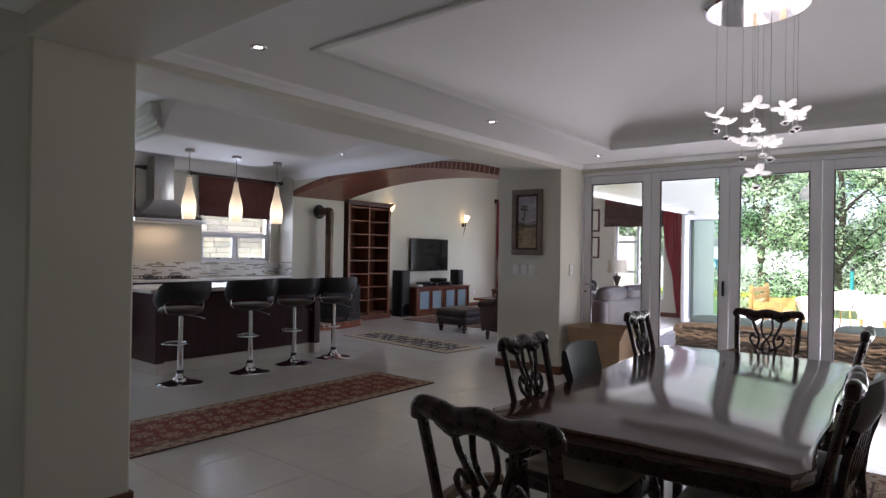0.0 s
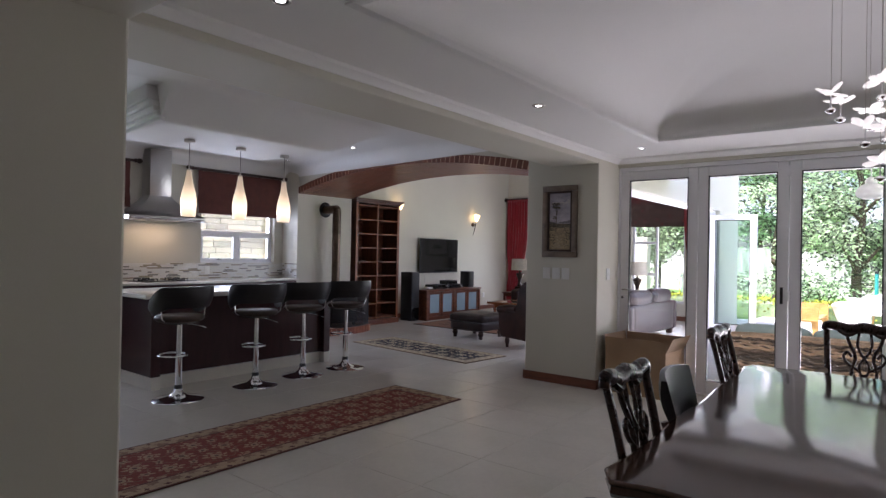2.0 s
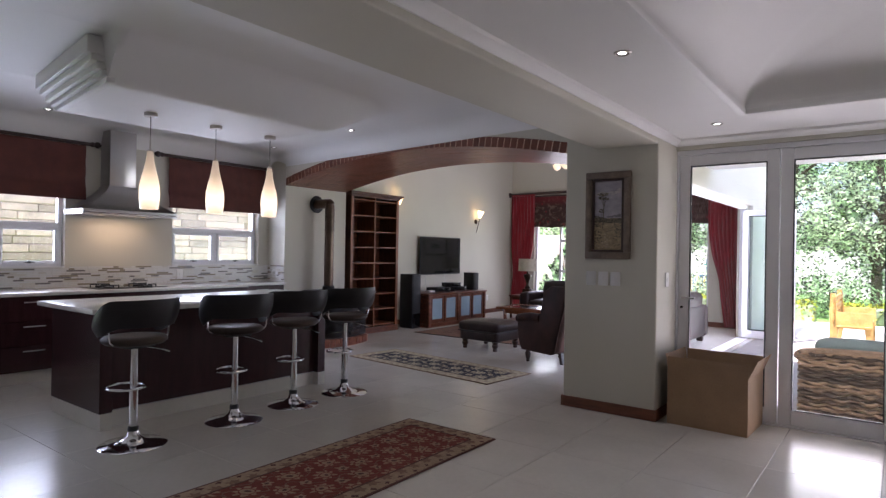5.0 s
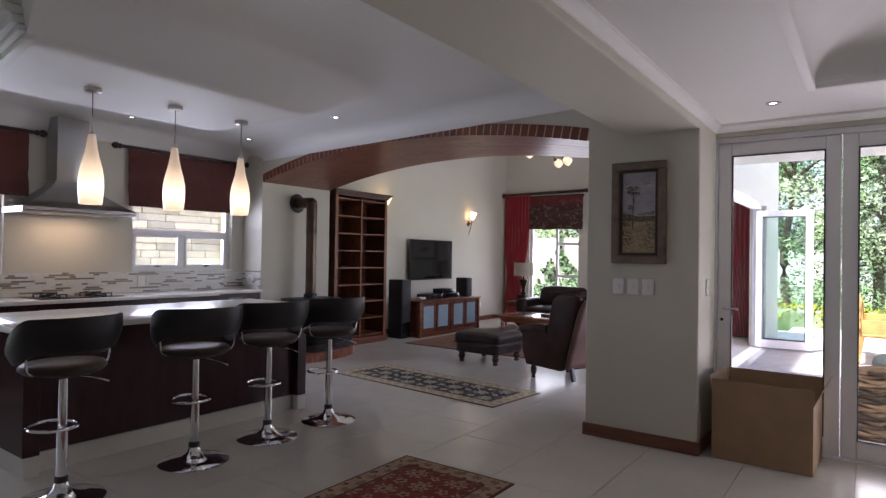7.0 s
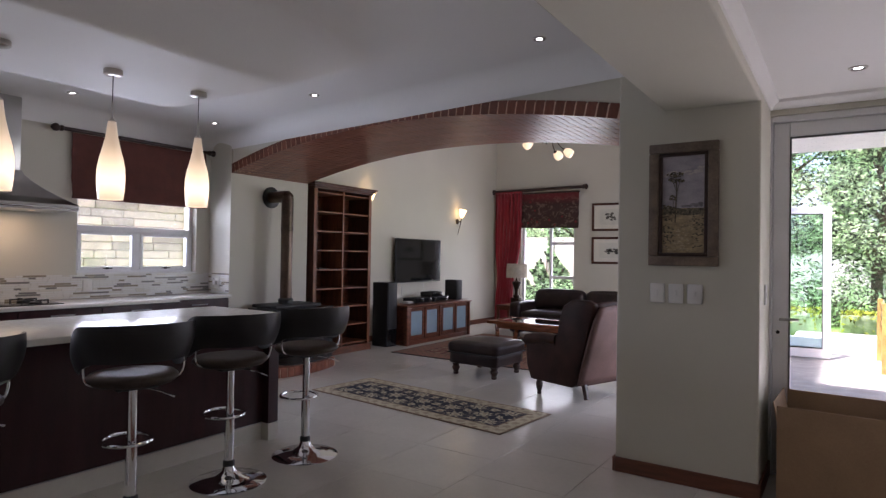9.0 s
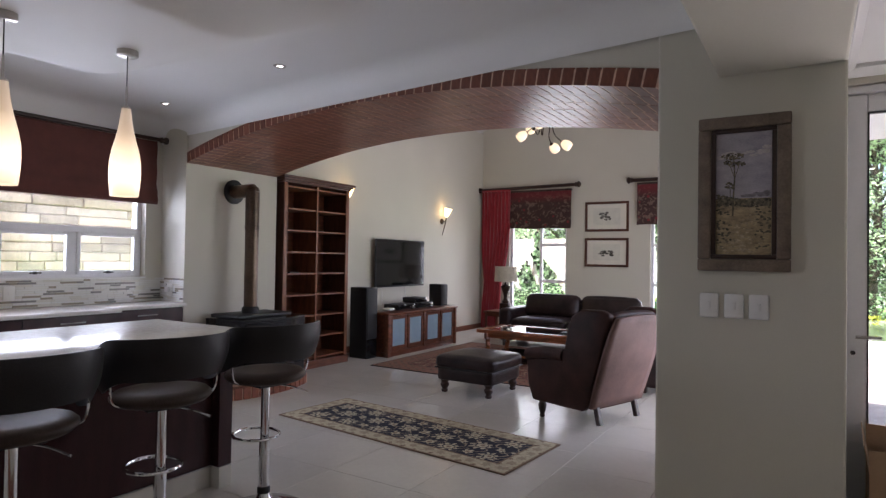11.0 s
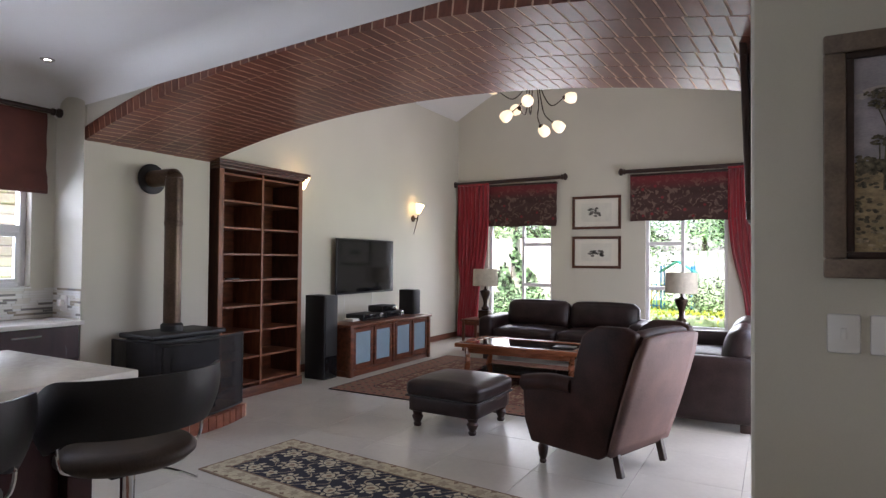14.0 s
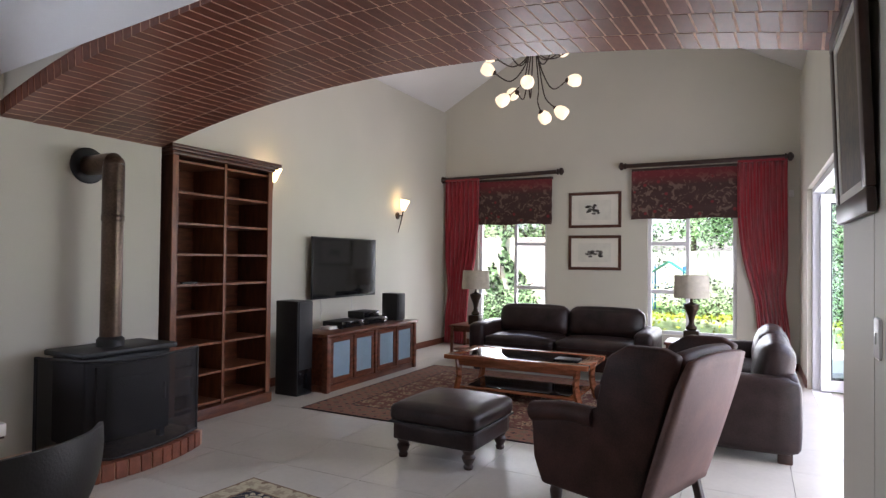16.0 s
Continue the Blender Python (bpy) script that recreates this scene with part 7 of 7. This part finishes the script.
def bucket_chair():
    c = thing("patio_chair", (0, 0, -0.02), "white moulded plastic bucket chair on the patio", "chair", "white patio chairs")
    bm = B()
    g = []
    for i in range(25):
        a = radians(-130 + 260 * i / 24)
        top = 0.78 - 0.16 * (abs(i - 12) / 12) ** 2
        g.append([bm.verts.new(((0.20 + 0.10 * q) * math.sin(a), -(0.20 + 0.10 * q) * math.cos(a), 0.42 + (top - 0.42) * q)) for q in [k / 6 for k in range(7)]])
    for a, b in zip(g, g[1:]):
        for k in range(6):
            bm.faces.new((a[k], b[k], b[k + 1], a[k + 1]))
    ob = part("shell", bm, "whitechair", c, smooth=70)
    ob.modifiers.new("thick", "SOLIDIFY").thickness = 0.02
    part("seat", lathe(B(), [(0, 0.40), (0.2, 0.405), (0.22, 0.43), (0.19, 0.45), (0, 0.44)], 28), "whitechair", c, smooth=60)
    for x in (-0.15, 0.15):
        for y in (-0.15, 0.15):
            part("leg", sweep(B(), [(x, y, 0.41), (x * 1.35, y * 1.35, 0)], 0.016, 8), "orangewood", c)
    return c


bc_ = bucket_chair()
for x, y, a in ((-1.55, 12.6, 10), (-0.75, 12.9, 0), (0.05, 13.1, -5), (-1.3, 14.8, 160), (0.2, 15.2, 180)):
    copy_thing(bc_, pose(x, y, -0.02, 0, 0, a))
bc_.matrix_world = pose(0.85, 13.4, -0.02, 0, 0, -10)
pt = thing("patio_table", (-0.4, 13.95, -0.02), "long white patio table", "table", "", 14)
part("top", cube(B(), (-1.3, -0.45, 0.71), (1.3, 0.45, 0.75), 0.01), "whitechair", pt)
for x in (-1.1, 1.1):
    for y in (-0.35, 0.35):
        part("leg", cube(B(), (x - 0.03, y - 0.03, 0), (x + 0.03, y + 0.03, 0.71)), "whitechair", pt)

be = thing("garden_bench", (-2.22, 13.0, -0.02), "orange oiled wooden garden bench", "bench", "", 90)
for i in range(4):
    part("seat_slat", cube(B(), (-0.7, -0.2 + i * 0.11, 0.42), (0.7, -0.11 + i * 0.11, 0.445), 0.004), "orangewood", be)
for i in range(3):
    part("back_slat", cube(B(), (-0.7, 0.25, 0.52 + i * 0.13), (0.7, 0.275, 0.61 + i * 0.13), 0.004), "orangewood", be)
for x in (-0.66, 0.66):
    part("end_frame", prism(B(), [(-0.22, 0), (-0.16, 0), (-0.12, 0.40), (0.2, 0.40), (0.26, 0), (0.32, 0), (0.31, 0.92), (0.25, 0.92), (0.22, 0.64), (-0.22, 0.64)], 0.05, Matrix.Translation((x, 0, 0)) @ pose(0, 0, 0, 0, 0, 90) @ Matrix.Diagonal((1, -1, 1, 1))), "orangewood", be)

# climbing frame at the bottom of the lawn
cf = thing("climbing_frame", (-7.1, 26.5, -0.16), "blue and yellow children's climbing frame on the lawn", "climbing frame")
cf.scale = (0.7, 0.7, 0.7)
for x in (-0.7, 0.7):
    for y in (-0.5, 0.5):
        part("post", sweep(B(), [(x, y, 0), (x, y, 2.1)], 0.045, 8), "bluepaint", cf)
part("deck", cube(B(), (-0.75, -0.55, 0.9), (0.75, 0.55, 0.97)), "bluepaint", cf)
part("canopy", prism(B(), [(-0.85, 1.75), (0, 2.3), (0.85, 1.75), (0.85, 1.79), (0, 2.35), (-0.85, 1.79)], 1.2, Matrix.Translation((0, -0.6, 0))), "teal", cf, "striped teal canopy")
for z in (1.15, 1.35):
    part("rail", sweep(B(), [(-0.7, -0.5, z), (0.7, -0.5, z)], 0.02, 6), "bluepaint", cf)
for x in (-1.3, -1.05):
    part("ladder_pole", sweep(B(), [(x - 0.3, -0.6, 0), (x + 0.35, -0.5, 1.1)], 0.03, 6), "yellowpaint", cf)
for i in range(10):
    part("bar", sweep(B(), [(-1.85 + i * 0.12, -0.62, 0), (-1.85 + i * 0.12, -0.62, 1.2)], 0.022, 6), "bluepaint" if i % 3 else "yellowpaint", cf)
for z in (0.15, 1.2):
    part("rail", sweep(B(), [(-1.9, -0.62, z), (-0.7, -0.62, z)], 0.025, 6), "bluepaint", cf)
gp = thing("garden_post", (-1.55, 19.2, -0.16), "thin teal garden tap post", "post")
part("pole", sweep(B(), [(0, 0, 0), (0, 0, 1.25)], 0.04, 8), "teal", gp)
part("cap", lathe(B(), [(0.045, 1.25), (0.045, 1.32), (0, 1.34)], 10), "black", gp)

# ---- pieces of floor and arch ----
bricks_of_arch()


def floor_tiles():
    """Large square tiles; the rows shift by half a tile east of the kitchen line."""
    T = 0.64
    me = bpy.data.meshes.new("tile")
    b = B()
    cube(b, (-T / 2 + 0.0015, -T / 2 + 0.0015, -0.011), (T / 2 - 0.0015, T / 2 - 0.0015, 0.0), 0.0012, 1)
    b.to_mesh(me)
    b.free()
    me.materials.append(M["tile"])
    rest = B()
    fl_ = bpy.data.objects["floor"]
    i0, i1 = -8, 10
    for i in range(i0, i1):
        x = -4.34 + (i + 0.5) * T
        for j in range(-14, 13):
            y = 6.47 + (j + 0.5) * T + (T / 2 if x > -4.98 else 0)
            x0, x1, y0, y1 = max(x - T / 2, -9.42), min(x + T / 2, 2.0), max(y - T / 2, -1.6), min(y + T / 2, 14.55)
            if x1 - x0 < 0.02 or y1 - y0 < 0.02:
                continue
            if (x > -3.95 and y > 7.5):
                if x - T / 2 > -3.99:
                    continue
                x1 = min(x1, -3.99)
            whole = x1 - x0 > T - 1e-4 and y1 - y0 > T - 1e-4
            if whole and -8.4 < x < -0.4 and 2.4 < y < 14.0:
                ob = new("tile", me)
                ob.parent = fl_
                ob.location = (x, y, 0)
            else:
                cube(rest, (x0 + 0.0015, y0 + 0.0015, -0.011), (x1 - 0.0015, y1 - 0.0015, 0.0))
    ob = part("tiling", rest, "tile", fl_, smooth=None)
    ob["kind"] = "stuff"


floor_tiles()
